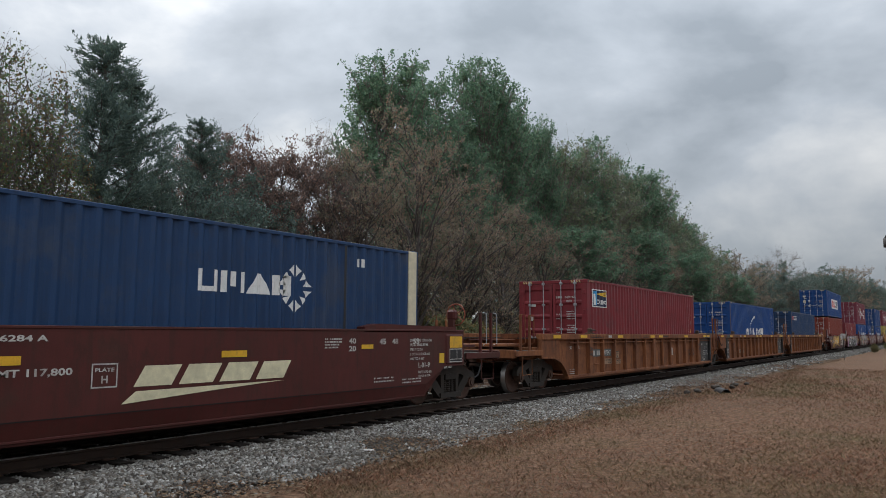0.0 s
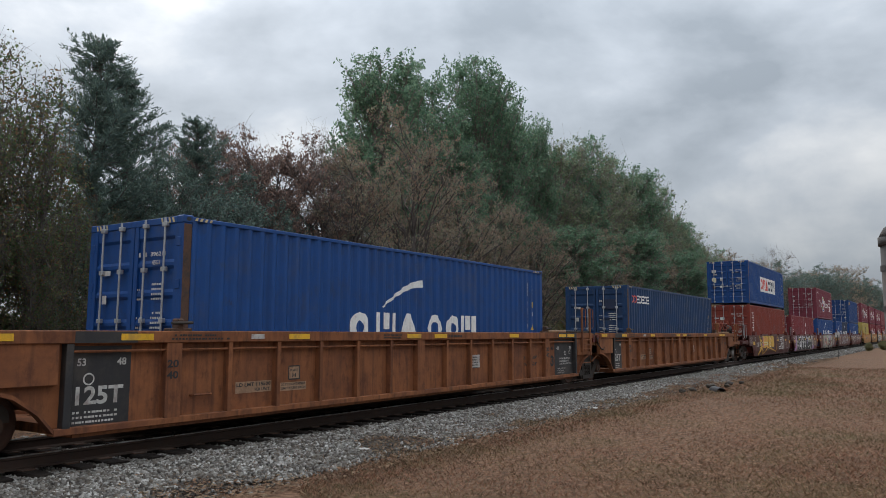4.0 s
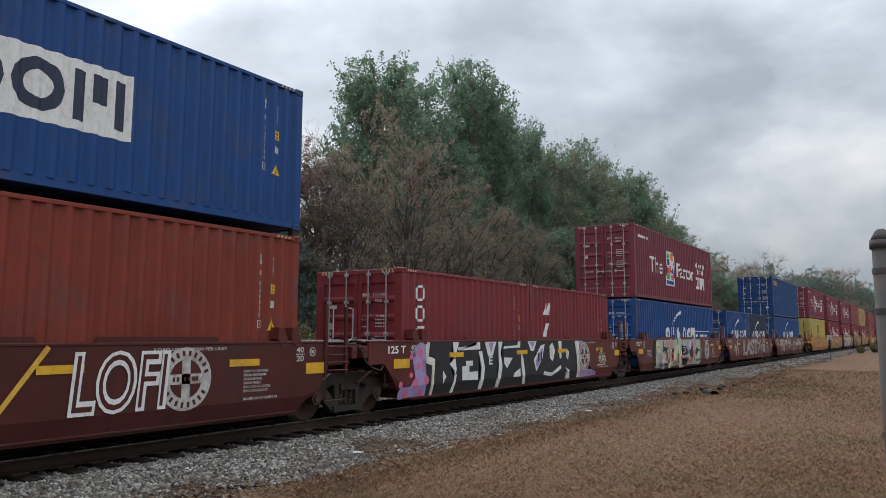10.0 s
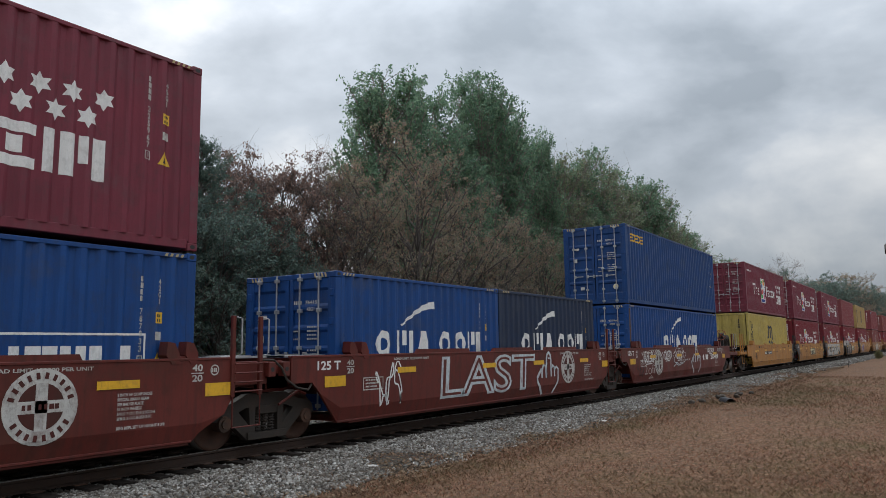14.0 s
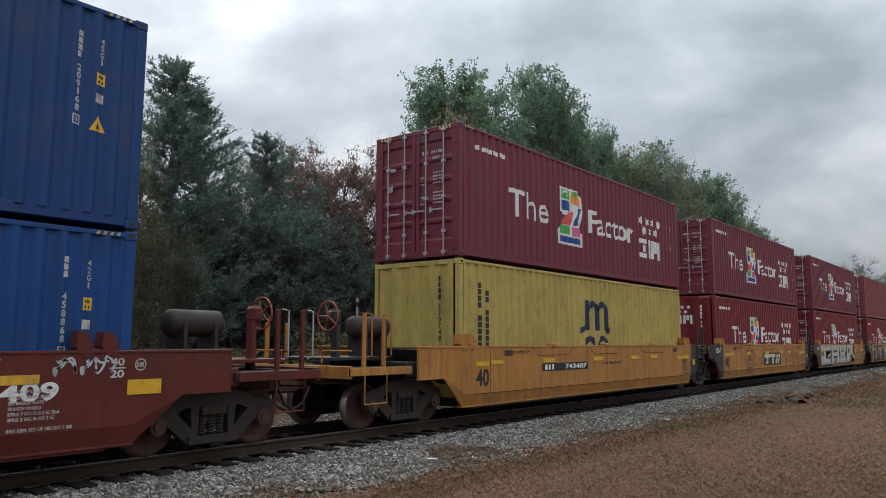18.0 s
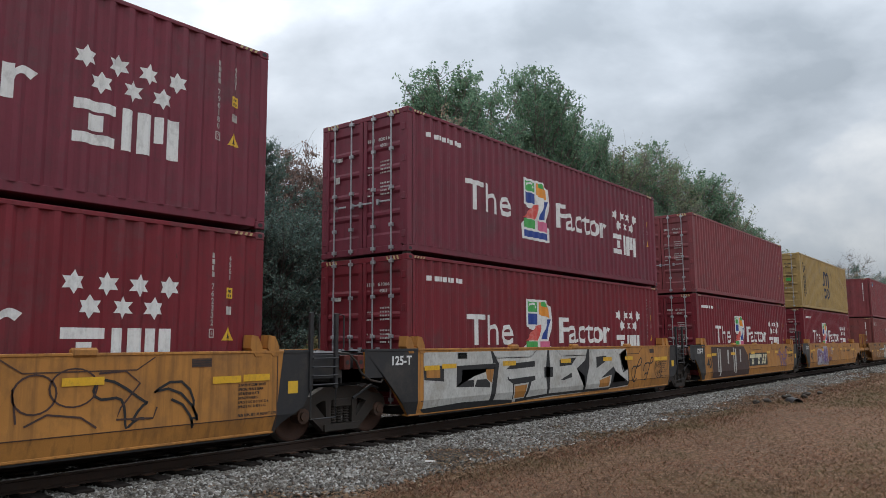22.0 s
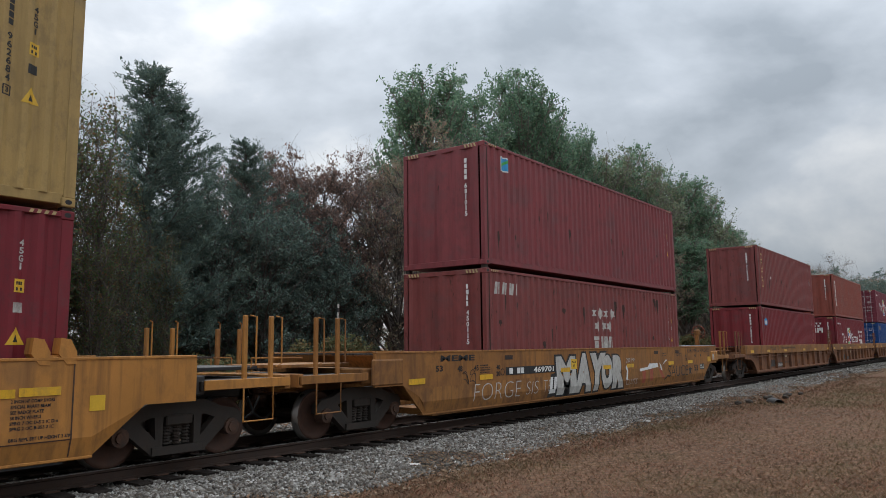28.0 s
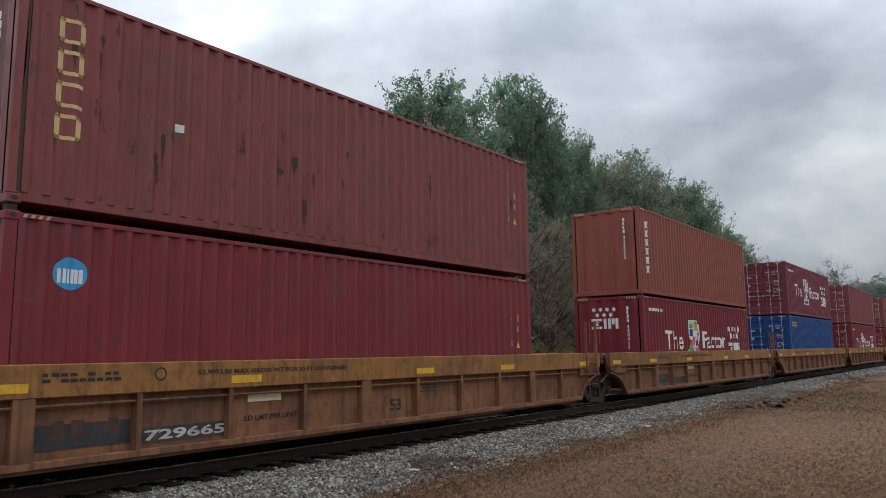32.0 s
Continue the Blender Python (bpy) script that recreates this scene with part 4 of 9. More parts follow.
        mark(ob, "height_text", bars_line(L - 0.65, L - 0.56, 1.93 + z, 1.97 + z, 3, 1) + bars_line(L - 0.65, L - 0.56, 1.86 + z, 1.90 + z, 3, 2), BLACK_INK, dep, xs, (), 0.0055)
        mark(ob, "rail_label", [rect(L - 0.67, L - 0.55, 1.60 + z, 1.72 + z)], pale, dep, xs)
        mark(ob, "caution_label", [[(L - 0.73, 1.22 + z), (L - 0.50, 1.22 + z), (L - 0.615, 1.43 + z)]], HAZARD, dep, xs)
        mark(ob, "caution_text", [[(L - 0.65, 1.25 + z), (L - 0.58, 1.25 + z), (L - 0.615, 1.34 + z)]], BLACK_INK, dep, xs, (), 0.0055)
    if "blue" in mat.name and seed in (2, 3, 5, 8, 12):
        mark(ob, "post_rust", [[(0.012, 0.13), (0.15, 0.13), (0.15, H - 0.14), (0.012, H - 0.13)]], RUST, lambda a, b: -HALF + 0.004, (), (), 0.002, "rusted corner post face")
        if seed == 3:
            mark(ob, "post_rust", [[(L - 0.15, 0.13), (L - 0.012, 0.13), (L - 0.012, H - 0.13), (L - 0.15, H - 0.14)]], RUST, lambda a, b: -HALF + 0.004, (), (), 0.002, "rusted corner post face")
    # a dark strip puts the post's worn edge and the gap's shade into colour
    if seed in (24, 25, 27, 29):
        mark(ob, "post_seam", [[(0.105, 0.14), (0.15, 0.14), (0.15, H - 0.14), (0.12, H - 0.14), (0.125, H * 0.6), (0.10, H * 0.45)]], RUST_AND_GAP_SHADE, lambda a, b: -HALF + 0.004, (), (), 0.002, "dark strip painted as worn edge and shaded gap of a corner post")
    if doors:
        for k, (y, z, r, ink) in enumerate(STICKERS.get(seed, ())):
            bm = bmesh.new()
            bm.faces.new([bm.verts.new((0.0005, y + a, z + b)) for a, b in (disc(0, 0, r, 18) if ink in (SAND_INK, SKY_INK) else [(-r, -0.7 * r), (r, -0.7 * r), (r, 0.7 * r), (-r, 0.7 * r)])])
            part("door_sticker", bm, ink, ob)
    if marks:
        marks(ob, dep, xs, H)
    return ob


# -- paint schemes; house names become plain shapes
def factor_marks(low=False):
    def f(ob, dep, xs, H):
        k = lambda n, sh, m, p=0.004, l="": mark(ob, n, sh, m, dep, xs, (), p, l)
        k("slogan_word", words("The", 1.92, 3.72, 1.12, 1.78, 0.0, 0.016), WHITE, l="white lettering")
        k("slogan_word", words("Factor", 5.86, 8.70, 1.15, 1.80, 0.0, 0.016), WHITE, l="white lettering")
        k("web_line", bars_line(0.62, 1.80, H - 0.49, H - 0.39, 9, 2), WHITE)
        for i in range(7):
            k("star", star(9.28 + 0.44 * (i % 4) + (0.22 if i > 3 else 0), 1.95 if i < 4 else 1.65, 0.155), WHITE)
        for sh in ([rect(9.16, 9.72, 0.80, 0.94), rect(9.16, 9.72, 1.24, 1.38), rect(9.34, 9.54, 0.98, 1.20), rect(9.80, 9.95, 0.80, 1.38), rect(10.03, 10.22, 0.80, 1.38), rect(10.28, 10.40, 1.0, 1.38), rect(10.46, 10.64, 0.80, 1.38)]):
            k("house_mark", [sh], WHITE)
        # the bright figure in the middle: patches inside a white rim
        fig = [(4.22, 0.70), (5.42, 0.70), (5.42, 1.05), (5.30, 1.12), (5.46, 1.66), (5.40, 2.05), (5.16, 2.20), (4.28, 2.20), (4.28, 1.55), (4.62, 1.45), (4.18, 1.05)]
        k("figure_rim", [fig], WHITE, 0.004)
        k("figure_patch", [rect(4.33, 4.80, 1.90, 2.14)], GREEN_INK, 0.006)
        k("figure_patch", [rect(4.27, 4.80, 0.98, 1.20)], GREEN_INK, 0.006)
        k("figure_arch", stroke([(4.38, 2.0), (4.46, 2.07), (4.57, 2.10), (4.68, 2.07), (4.76, 2.0)], 0.05), WHITE, 0.0075)
        k("figure_patch", [[(4.92, 1.30), (5.0, 1.30), (5.18, 1.62), (5.02, 1.58)]], WHITE, 0.0062)
        k("figure_patch", [[(4.98, 2.06), (5.22, 2.02), (5.12, 2.17), (4.98, 2.15)]], GREEN_INK, 0.0085)
        k("figure_patch", [[(4.84, 1.84), (5.36, 1.78), (5.34, 2.02), (5.13, 2.14), (4.84, 2.14)]], ORANGE_INK, 0.006)
        for sh in (rect(4.33, 4.80, 1.60, 1.86), rect(4.27, 5.36, 0.76, 0.92), [(4.98, 1.25), (5.24, 1.25), (5.40, 1.74), (5.28, 1.74)]):
            k("figure_patch", [sh], FIG_BLUE, 0.006)
        k("figure_patch", [[(4.25, 1.22), (4.80, 1.22), (4.98, 1.62), (4.70, 1.56)]], RED_INK, 0.006)
        k("figure_patch", [rect(4.86, 5.36, 0.96, 1.20)], PINK_INK, 0.006)
    return f


def twin_marks(x0=3.87, w=4.6, z=0.93, h=0.61, arc=True):
    """Six white letter-sized shapes and an arc above them."""
    def f(ob, dep, xs, H):
        u = w / 7.1
        q = [u * 0.98 * i for i in (0, 1.22, 2.5, 4.1, 5.3, 6.28)]
        b = 0.24 * u
        sh = ring(x0 + q[0] + 0.44 * u, z + h / 2, 0.44 * u, b, 12, h / (0.88 * u))
        sh += [rect(x0 + q[1], x0 + q[1] + b, z, z + h), rect(x0 + q[1] + 0.82 * u, x0 + q[1] + 0.82 * u + b, z, z + h), rect(x0 + q[1] + 0.36 * u, x0 + q[1] + 0.70 * u, z + h * 0.45, z + h)]
        sh += [[(x0 + q[2], z), (x0 + q[2] + 0.95 * u, z), (x0 + q[2] + 0.62 * u, z + h), (x0 + q[2] + 0.33 * u, z + h)]]
        sh += ring(x0 + q[3] + 0.44 * u, z + h / 2, 0.44 * u, b, 12, h / (0.88 * u)) + ring(x0 + q[4] + 0.42 * u, z + h / 2, 0.42 * u, b, 12, h / (0.84 * u))
        sh += [rect(x0 + q[5], x0 + q[5] + b, z, z + h), rect(x0 + q[5] + 0.78 * u, x0 + q[5] + 0.78 * u + b, z, z + h), rect(x0 + q[5] + 0.34 * u, x0 + q[5] + 0.68 * u, z + h * 0.45, z + h)]
        mark(ob, "house_mark", sh, WHITE, dep, xs)
        if arc:
            s = w / 4.6
            c = x0 + w * 0.21
            pts = [(c + s * t * 1.4, z + h + 0.12 + s * 0.62 * math.sin(t * 1.45)) for t in (i / 9 for i in range(10))]
            mark(ob, "arc_mark", [[(a[0], a[1]), (b2[0], b2[1]), (b2[0] + 0.02, b2[1] - 0.03 - 0.13 * (i + 1) / 9), (a[0] + 0.02, a[1] - 0.03 - 0.13 * i / 9)] for i, (a, b2) in enumerate(zip(pts, pts[1:]))], WHITE, dep, xs)
    return f


def panel_marks(ob, dep, xs, H):
    mark(ob, "name_panel", [rect(3.57, 8.75, 0.86, 1.82)], WHITE, dep, xs)
    z, h = 0.99, 0.70
    u = 0.88
    for x0, ink in ((3.74, RED_INK), (6.28, NAVY_INK)):
        sh = ring(x0 + 0.36, z + h / 2, 0.36, 0.17, 14, h / 0.72)
        if ink is RED_INK:
            sh += [rect(x0 + 0.82, x0 + 0.98, z, z + h), rect(x0 + 1.36, x0 + 1.52, z, z + h), rect(x0 + 1.06, x0 + 1.28, z + 0.3, z + h)]
            sh += [[(x0 + 1.60, z), (x0 + 2.40, z), (x0 + 2.12, z + h), (x0 + 1.88, z + h)]]
        else:
            sh += ring(x0 + 1.14, z + h / 2, 0.36, 0.17, 14, h / 0.72)
            sh += [rect(x0 + 1.60, x0 + 1.77, z, z + h), rect(x0 + 2.2, x0 + 2.37, z, z + h), rect(x0 + 1.87, x0 + 2.1, z + 0.3, z + h)]
        mark(ob, "house_mark", sh, ink, dep, xs, (), 0.006)


def column_marks(ink, x, w, z0, z1, n, ringed=False):
    def f(ob, dep, xs, H):
        step = (z1 - z0) / n
        sh = []
        for k in range(n):
            a = z1 - (k + 1) * step
            c = a + 0.47 * step
            if ringed:
                sh += [rect(x, x + w, a + 0.1 * step, a + 0.22 * step), rect(x, x + w, a + 0.76 * step, a + 0.88 * step), rect(x, x + 0.24 * w, a + 0.1 * step, a + 0.88 * step)] + ([rect(x + 0.76 * w, x + w, a + 0.1 * step, a + 0.88 * step)] if k != 2 else [])
            else:
                sh += [rect(x, x + w, a + 0.72 * step, a + 0.86 * step), rect(x + 0.36 * w, x + 0.64 * w, a + 0.12 * step, a + 0.75 * step), rect(x + 0.1 * w, x + 0.9 * w, a + 0.10 * step, a + 0.20 * step)]
        mark(ob, "name_column", sh, ink, dep, xs)
    return f


def arch_marks(ob, dep, xs, H):
    """A dark triple-arched figure with two shapes under it, and two columns of small bars by the end."""
    x, z = 5.28, 1.36
    sh = [rect(x + 0.22, x + 0.44, z + 0.10, z + 0.90), [(x, z), (x + 0.22, z + 0.1), (x + 0.22, z + 0.24), (x, z + 0.16)]]
    for a in (0.40, 0.93):
        for k in range(8):
            t0, t1 = math.pi * k / 8, math.pi * (k + 1) / 8
            sh.append([(x + a + 0.30 - 0.32 * math.cos(t0), z + 0.62 + 0.28 * math.sin(t0)), (x + a + 0.30 - 0.32 * math.cos(t1), z + 0.62 + 0.28 * math.sin(t1)), (x + a + 0.30 - 0.14 * math.cos(t1), z + 0.62 + 0.10 * math.sin(t1)), (x + a + 0.30 - 0.14 * math.cos(t0), z + 0.62 + 0.10 * math.sin(t0))])
        sh.append(rect(x + a + 0.44, x + a + 0.63, z + 0.1, z + 0.64))
    sh.append([(x + 1.46, z), (x + 1.72, z + 0.06), (x + 1.72, z + 0.2), (x + 1.46, z + 0.14)])
    sh += ring(x + 0.50, z - 0.36, 0.33, 0.15, 14, 0.98) + ring(x + 1.24, z - 0.36, 0.33, 0.15, 14, 0.98)
    mark(ob, "house_mark", sh, NAVY_INK, dep, xs)
    mark(ob, "name_column", bars_down(0.68, 0.86, 0.58, 2.42, 13, 5), BLACK_INK, dep, xs)
    mark(ob, "name_column", bars_down(0.96, 1.10, 0.72, 2.26, 11, 6), BLACK_INK, dep, xs)


def plain_word(x0, x1, z0, z1, n, ink, tall=0, second=None):
    def f(ob, dep, xs, H):
        w = (x1 - x0) / n
        sh, sh2 = [], []
        for k in range(n):
            a = x0 + k * w
            if second and k < second[0]:
                sh2 += ring(a + 0.43 * w, (z0 + z1) / 2, 0.43 * w, 0.16 * w, 12, (z1 - z0) / (0.86 * w))
            elif k % 2:
                sh += ring(a + 0.43 * w, (z0 + z1) / 2, 0.43 * w, 0.19 * w, 12, (z1 - z0) / (0.86 * w))
            else:
                sh += [rect(a, a + 0.86 * w, z0 + i * (z1 - z0) * 0.4, z0 + i * (z1 - z0) * 0.4 + (z1 - z0) * 0.2) for i in range(3)]
        mark(ob, "house_mark", sh, ink, dep, xs)
        if sh2:
            mark(ob, "house_mark", sh2, second[1], dep, xs)
    return f


def both(*fs):
    def f(ob, dep, xs, H):
        for g in fs:
            g(ob, dep, xs, H)
    return f


def label_at(x0, x1, z0, z1, ink, name="label"):
    return lambda ob, dep, xs, H: mark(ob, name, [rect(x0, x1, z0, z1)], ink, dep, xs)


def rust_drips(n, seed, low=0.2, high=2.6):
    """Dark rust that has run down from scratches."""
    def f(ob, dep, xs, H):
        rnd = random.Random(seed)
        for k in range(n):
            x, z, w, h = rnd.uniform(0.4, 11.7), rnd.uniform(low, high), rnd.uniform(0.02, 0.07), rnd.uniform(0.10, 0.55)
            z = max(z, h + 0.2)
            sh = [(x - w, z), (x - 0.4 * w, z + 0.05), (x + w * 0.8, z + 0.03), (x + w, z - 0.3 * h), (x + 0.35 * w, z - 0.55 * h), (x + 0.1 * w, z - h), (x - 0.3 * w, z - 0.6 * h), (x - 0.9 * w, z - 0.25 * h)]
            mark(ob, "rust_drip", [sh], RUST_AND_GAP_SHADE, dep, xs, (), 0.003)
    return f


def disc_at(x, z, r, ink, name="round_label"):
    def f(ob, dep, xs, H):
        mark(ob, name, [disc(x, z, r)], ink, dep, xs)
        mark(ob, "label_line", bars_line(x - 0.75 * r, x + 0.8 * r, z - 0.12, z + 0.06, 6, 4), WHITE, dep, xs, (), 0.006)
    return f


def end_stars(ob, dep, xs, H):
    """Stars and three shapes on the plain end."""
    bm = bmesh.new()
    sh = [s for i in range(4) for s in star(-0.50 + 0.24 * i, H - 0.42, 0.085)] + [s for i in range(3) for s in star(-0.38 + 0.24 * i, H - 0.60, 0.085)]
    sh += [rect(-0.60, -0.22, H - 1.06, H - 0.98), rect(-0.60, -0.22, H - 0.80, H - 0.72), rect(-0.48, -0.34, H - 0.95, H - 0.83), rect(-0.16, -0.06, H - 1.06, H - 0.72), rect(0.0, 0.1, H - 1.06, H - 0.72), rect(0.26, 0.36, H - 1.06, H - 0.72), rect(0.13, 0.23, H - 0.92, H - 0.72)]
    for s in sh:
        bm.faces.new([bm.verts.new((0.001, -y, z)) for y, z in s])
    part("end_mark", bm, WHITE, ob)


def diamond_word(ob, dep, xs, H):
    x, z, h = 10.45, 1.78, 0.34
    sh = [rect(x, x + 0.09, z, z + h), rect(x + 0.30, x + 0.39, z, z + h), rect(x + 0.09, x + 0.30, z, z + 0.08)]
    sh += [rect(x + 0.46, x + 0.55, z, z + h), rect(x + 0.83, x + 0.92, z, z + h), rect(x + 0.62, x + 0.76, z + 0.1, z + h)]
    sh += [[(x + 0.98, z), (x + 1.48, z), (x + 1.28, z + h), (x + 1.18, z + h)], rect(x + 1.54, x + 1.68, z, z + h), rect(x + 1.80, x + 1.94, z, z + h)]
    mark(ob, "house_mark", sh, WHITE, dep, xs)
    c, d = (12.5, 1.92), 0.42
    tri = []
    for sx, sz in ((1, 1), (1, -1), (-1, 1), (-1, -1)):
        tri.append([(c[0] + sx * 0.04, c[1] + sz * d), (c[0] + sx * 0.15, c[1] + sz * (d - 0.11)), (c[0] + sx * 0.04, c[1] + sz * 0.2)])
        tri.append([(c[0] + sx * d, c[1] + sz * 0.04), (c[0] + sx * (d - 0.13), c[1] + sz * 0.16), (c[0] + sx * 0.18, c[1] + sz * 0.04)])
        tri.append([(c[0] + sx * 0.18, c[1] + sz * (d - 0.14)), (c[0] + sx * 0.27, c[1] + sz * 0.18), (c[0] + sx * 0.12, c[1] + sz * 0.14)])
    mark(ob, "diamond_mark", tri, WHITE, dep, xs)
    mark(ob, "name_label", bars_line(14.18, 14.50, 2.42, 2.58, 3, 3), WHITE, dep, xs)
    mark(ob, "frame_seam", [rect(13.77, 13.83, 0.2, H - 0.1)], BLACK_INK, dep, xs, (), 0.004)
    add = box(15.80, 16.08, -HALF - 0.012, -HALF + 0.02, 0.05, H - 0.02, 0.006)
    part("rear_post", add, CREAM, ob, "cream painted rear corner post")

# ---- well cars: x = 0 over the leading truck, P over the trailing one, z = 0 at the rail head
SIDE = 1.42
WHEEL_R = 0.42
WHEELS = []
def wheelset_meshes():
    def wheel(s):
        y = 0.755 * s
        bm = bmesh.new()
        prof = [(0.0, 0.10), (0.10, 0.10), (0.13, 0.03), (0.33, 0.02), (0.355, 0.055), (0.42, 0.055), (0.42, -0.045), (0.445, -0.055), (0.445, -0.08), (0.35, -0.08), (0.33, -0.03), (0.13, -0.03), (0.10, -0.09), (0.0, -0.09)]
        n = 24
        rings = [[bm.verts.new((r * math.cos(2 * math.pi * k / n), y + s * d, r * math.sin(2 * math.pi * k / n))) for k in range(n)] if r else [bm.verts.new((0, y + s * d, 0))] for r, d in prof]
        for a, b in zip(rings, rings[1:]):
            for k in range(n):
                q = [a[k % len(a)], a[(k + 1) % len(a)], b[(k + 1) % len(b)], b[k % len(b)]]
                q = list(dict.fromkeys(q))
                if len(q) > 2:
                    bm.faces.new(q)
        for k in range(3):
            t = 2 * math.pi * k / 3
            add_box(bm, 0.05 * math.cos(t) - 0.018, 0.05 * math.cos(t) + 0.018, y + s * 0.10 - 0.012, y + s * 0.10 + 0.012, 0.05 * math.sin(t) - 0.018, 0.05 * math.sin(t) + 0.018)
        bmesh.ops.recalc_face_normals(bm, faces=bm.faces)
        me = mesh_of(bm, WHEEL, "wheel")
        me.materials.append(TREAD)
        for p in me.polygons:
            d = math.hypot(p.center.x, p.center.z)
            if d > 0.39:
                p.material_index = 1
            if 0.1 < d < 0.43:
                p.use_smooth = True
        return me
    return wheel(-1), wheel(1), mesh_of(tube([(0, -1.02, 0), (0, 1.02, 0)], 0.085, 12), STEEL, "axle")


def truck(parent, x, spin=True):
    """A three-piece freight truck: bolster, two side frames with their springs, two wheelsets."""
    bol = part("truck_bolster", shared("bolster", lambda: mesh_of(add_box(box(-0.20, 0.20, -1.0, 1.0, 0.40, 0.62, 0.02), -0.42, 0.42, -0.42, 0.42, 0.60, 0.78, 0.03), STEEL)), None, parent, at=pose(x, 0, 0))
    for s in (-1, 1):
        def frame_mesh():
            y0, y1 = sorted((s * 0.92, s * 1.06))
            bm = bmesh.new()
            add_plate(bm, [(-1.10, 0.46), (-1.08, 0.60), (-1.0, 0.68), (-0.72, 0.73), (-0.42, 0.86), (0.42, 0.86), (0.72, 0.73), (1.0, 0.68), (1.08, 0.60), (1.10, 0.46), (0.74, 0.44), (0.66, 0.56), (0.44, 0.64), (-0.44, 0.64), (-0.66, 0.56), (-0.74, 0.44)], y0, y1)
            for k in (-1, 1):
                add_plate(bm, [(k * 0.80, 0.46), (k * 0.70, 0.60), (k * 0.60, 0.58), (k * 0.26, 0.24), (k * 0.40, 0.12)][::k], y0, y1)
                add_plate(bm, [(k * 0.25, 0.24), (k * 0.35, 0.24), (k * 0.38, 0.70), (k * 0.24, 0.70)][::k], y0, y1)
            add_plate(bm, [(-0.42, 0.13), (0.42, 0.13), (0.42, 0.24), (-0.42, 0.24)], *sorted((s * 0.88, s * 1.10)))
            bmesh.ops.recalc_face_normals(bm, faces=bm.faces)
            return mesh_of(bm, STEEL)
        fr = part("side_frame", shared(("frame", s), frame_mesh), None, bol)

        def spring_mesh():
            bm = bmesh.new()
            rings = []
            for i in range(25):
                r = 0.066 if i % 4 in (1, 2) else 0.046
                rings.append([bm.verts.new((r * math.cos(0.6283 * k), s * 0.99 + r * math.sin(0.6283 * k), 0.25 + 0.0112 * i)) for k in range(10)])
            for p, q in zip(rings, rings[1:]):
                for k in range(10):
                    bm.faces.new((p[k], p[(k + 1) % 10], q[(k + 1) % 10], q[k]))
            return mesh_of(bm, STEEL)
        for k in (-0.15, 0.0, 0.15):
            part("spring", shared(("spring", s), spring_mesh), None, bol, at=pose(k, 0, 0))
        part("bolster_end", shared(("bend", s), lambda: mesh_of(box(-0.21, 0.21, *sorted((s * 0.9, s * 1.09)), 0.52, 0.66, 0.015), STEEL)), None, bol)
        for k in (-1, 1):
            part("bearing_cap", shared(("cap", s), lambda: mesh_of(add_tube(tube([(0, s * 0.9, 0), (0, s * 1.10, 0)], 0.125, 14), [(0, s * 1.10, 0), (0, s * 1.13, 0)], 0.075, 12), RUST)), None, bol, at=pose(k * 0.89, 0, WHEEL_R))
            part("brake_shoe", shared(("shoe", s), lambda: mesh_of(box(-0.05, 0.05, *sorted((s * 0.70, s * 0.82)), -0.16, 0.16, 0.015), STEEL)), None, bol, at=pose(k * 0.42, 0, 0.44))
    l, r, ax = shared("wheels", wheelset_meshes)
    for k in (-0.89, 0.89):
        axle = part("wheelset", ax, None, bol, at=pose(k, 0, WHEEL_R))
        part("wheel", l, None, axle)
        part("wheel", r, None, axle)
        WHEELS.append((axle, k))
    return bol


def side_plate(x0, x1, top, slope0, slope1, crease, foot, s, inset=0.07, thick=0.05):
    """A pressed car side. slope0 and slope1: lists of (x, z) for the lower edge at each end."""
    lower = slope0 + slope1
    bm = bmesh.new()
    cols = []
    for x, z in lower:
        q = lambda zz: (SIDE - (inset * (crease - zz) / (crease - foot) if zz < crease else 0.0))
        c = max(z, crease)
        cols.append((bm.verts.new((x, s * q(z), z)), bm.verts.new((x, s * SIDE, max(c, z) + 1e-4)), bm.verts.new((x, s * SIDE, top)),
                     bm.verts.new((x, s * (q(z) - thick), z)), bm.verts.new((x, s * (SIDE - thick), top))))
    for a, b in zip(cols, cols[1:]):
        for i, j in ((0, 1), (1, 2), (2, 4), (4, 3), (3, 0)):
            bm.faces.new((a[i], b[i], b[j], a[j]))
    for c in (cols[0], cols[-1]):
        bm.faces.new(c[:3] + (c[4], c[3]))
    bmesh.ops.recalc_face_normals(bm, faces=bm.faces)
    return bm


def side_depth(crease=0.52, foot=0.25, inset=0.07):
    return lambda x, z: -(SIDE - (inset * (crease - z) / (crease - foot) if z < crease else 0.0))


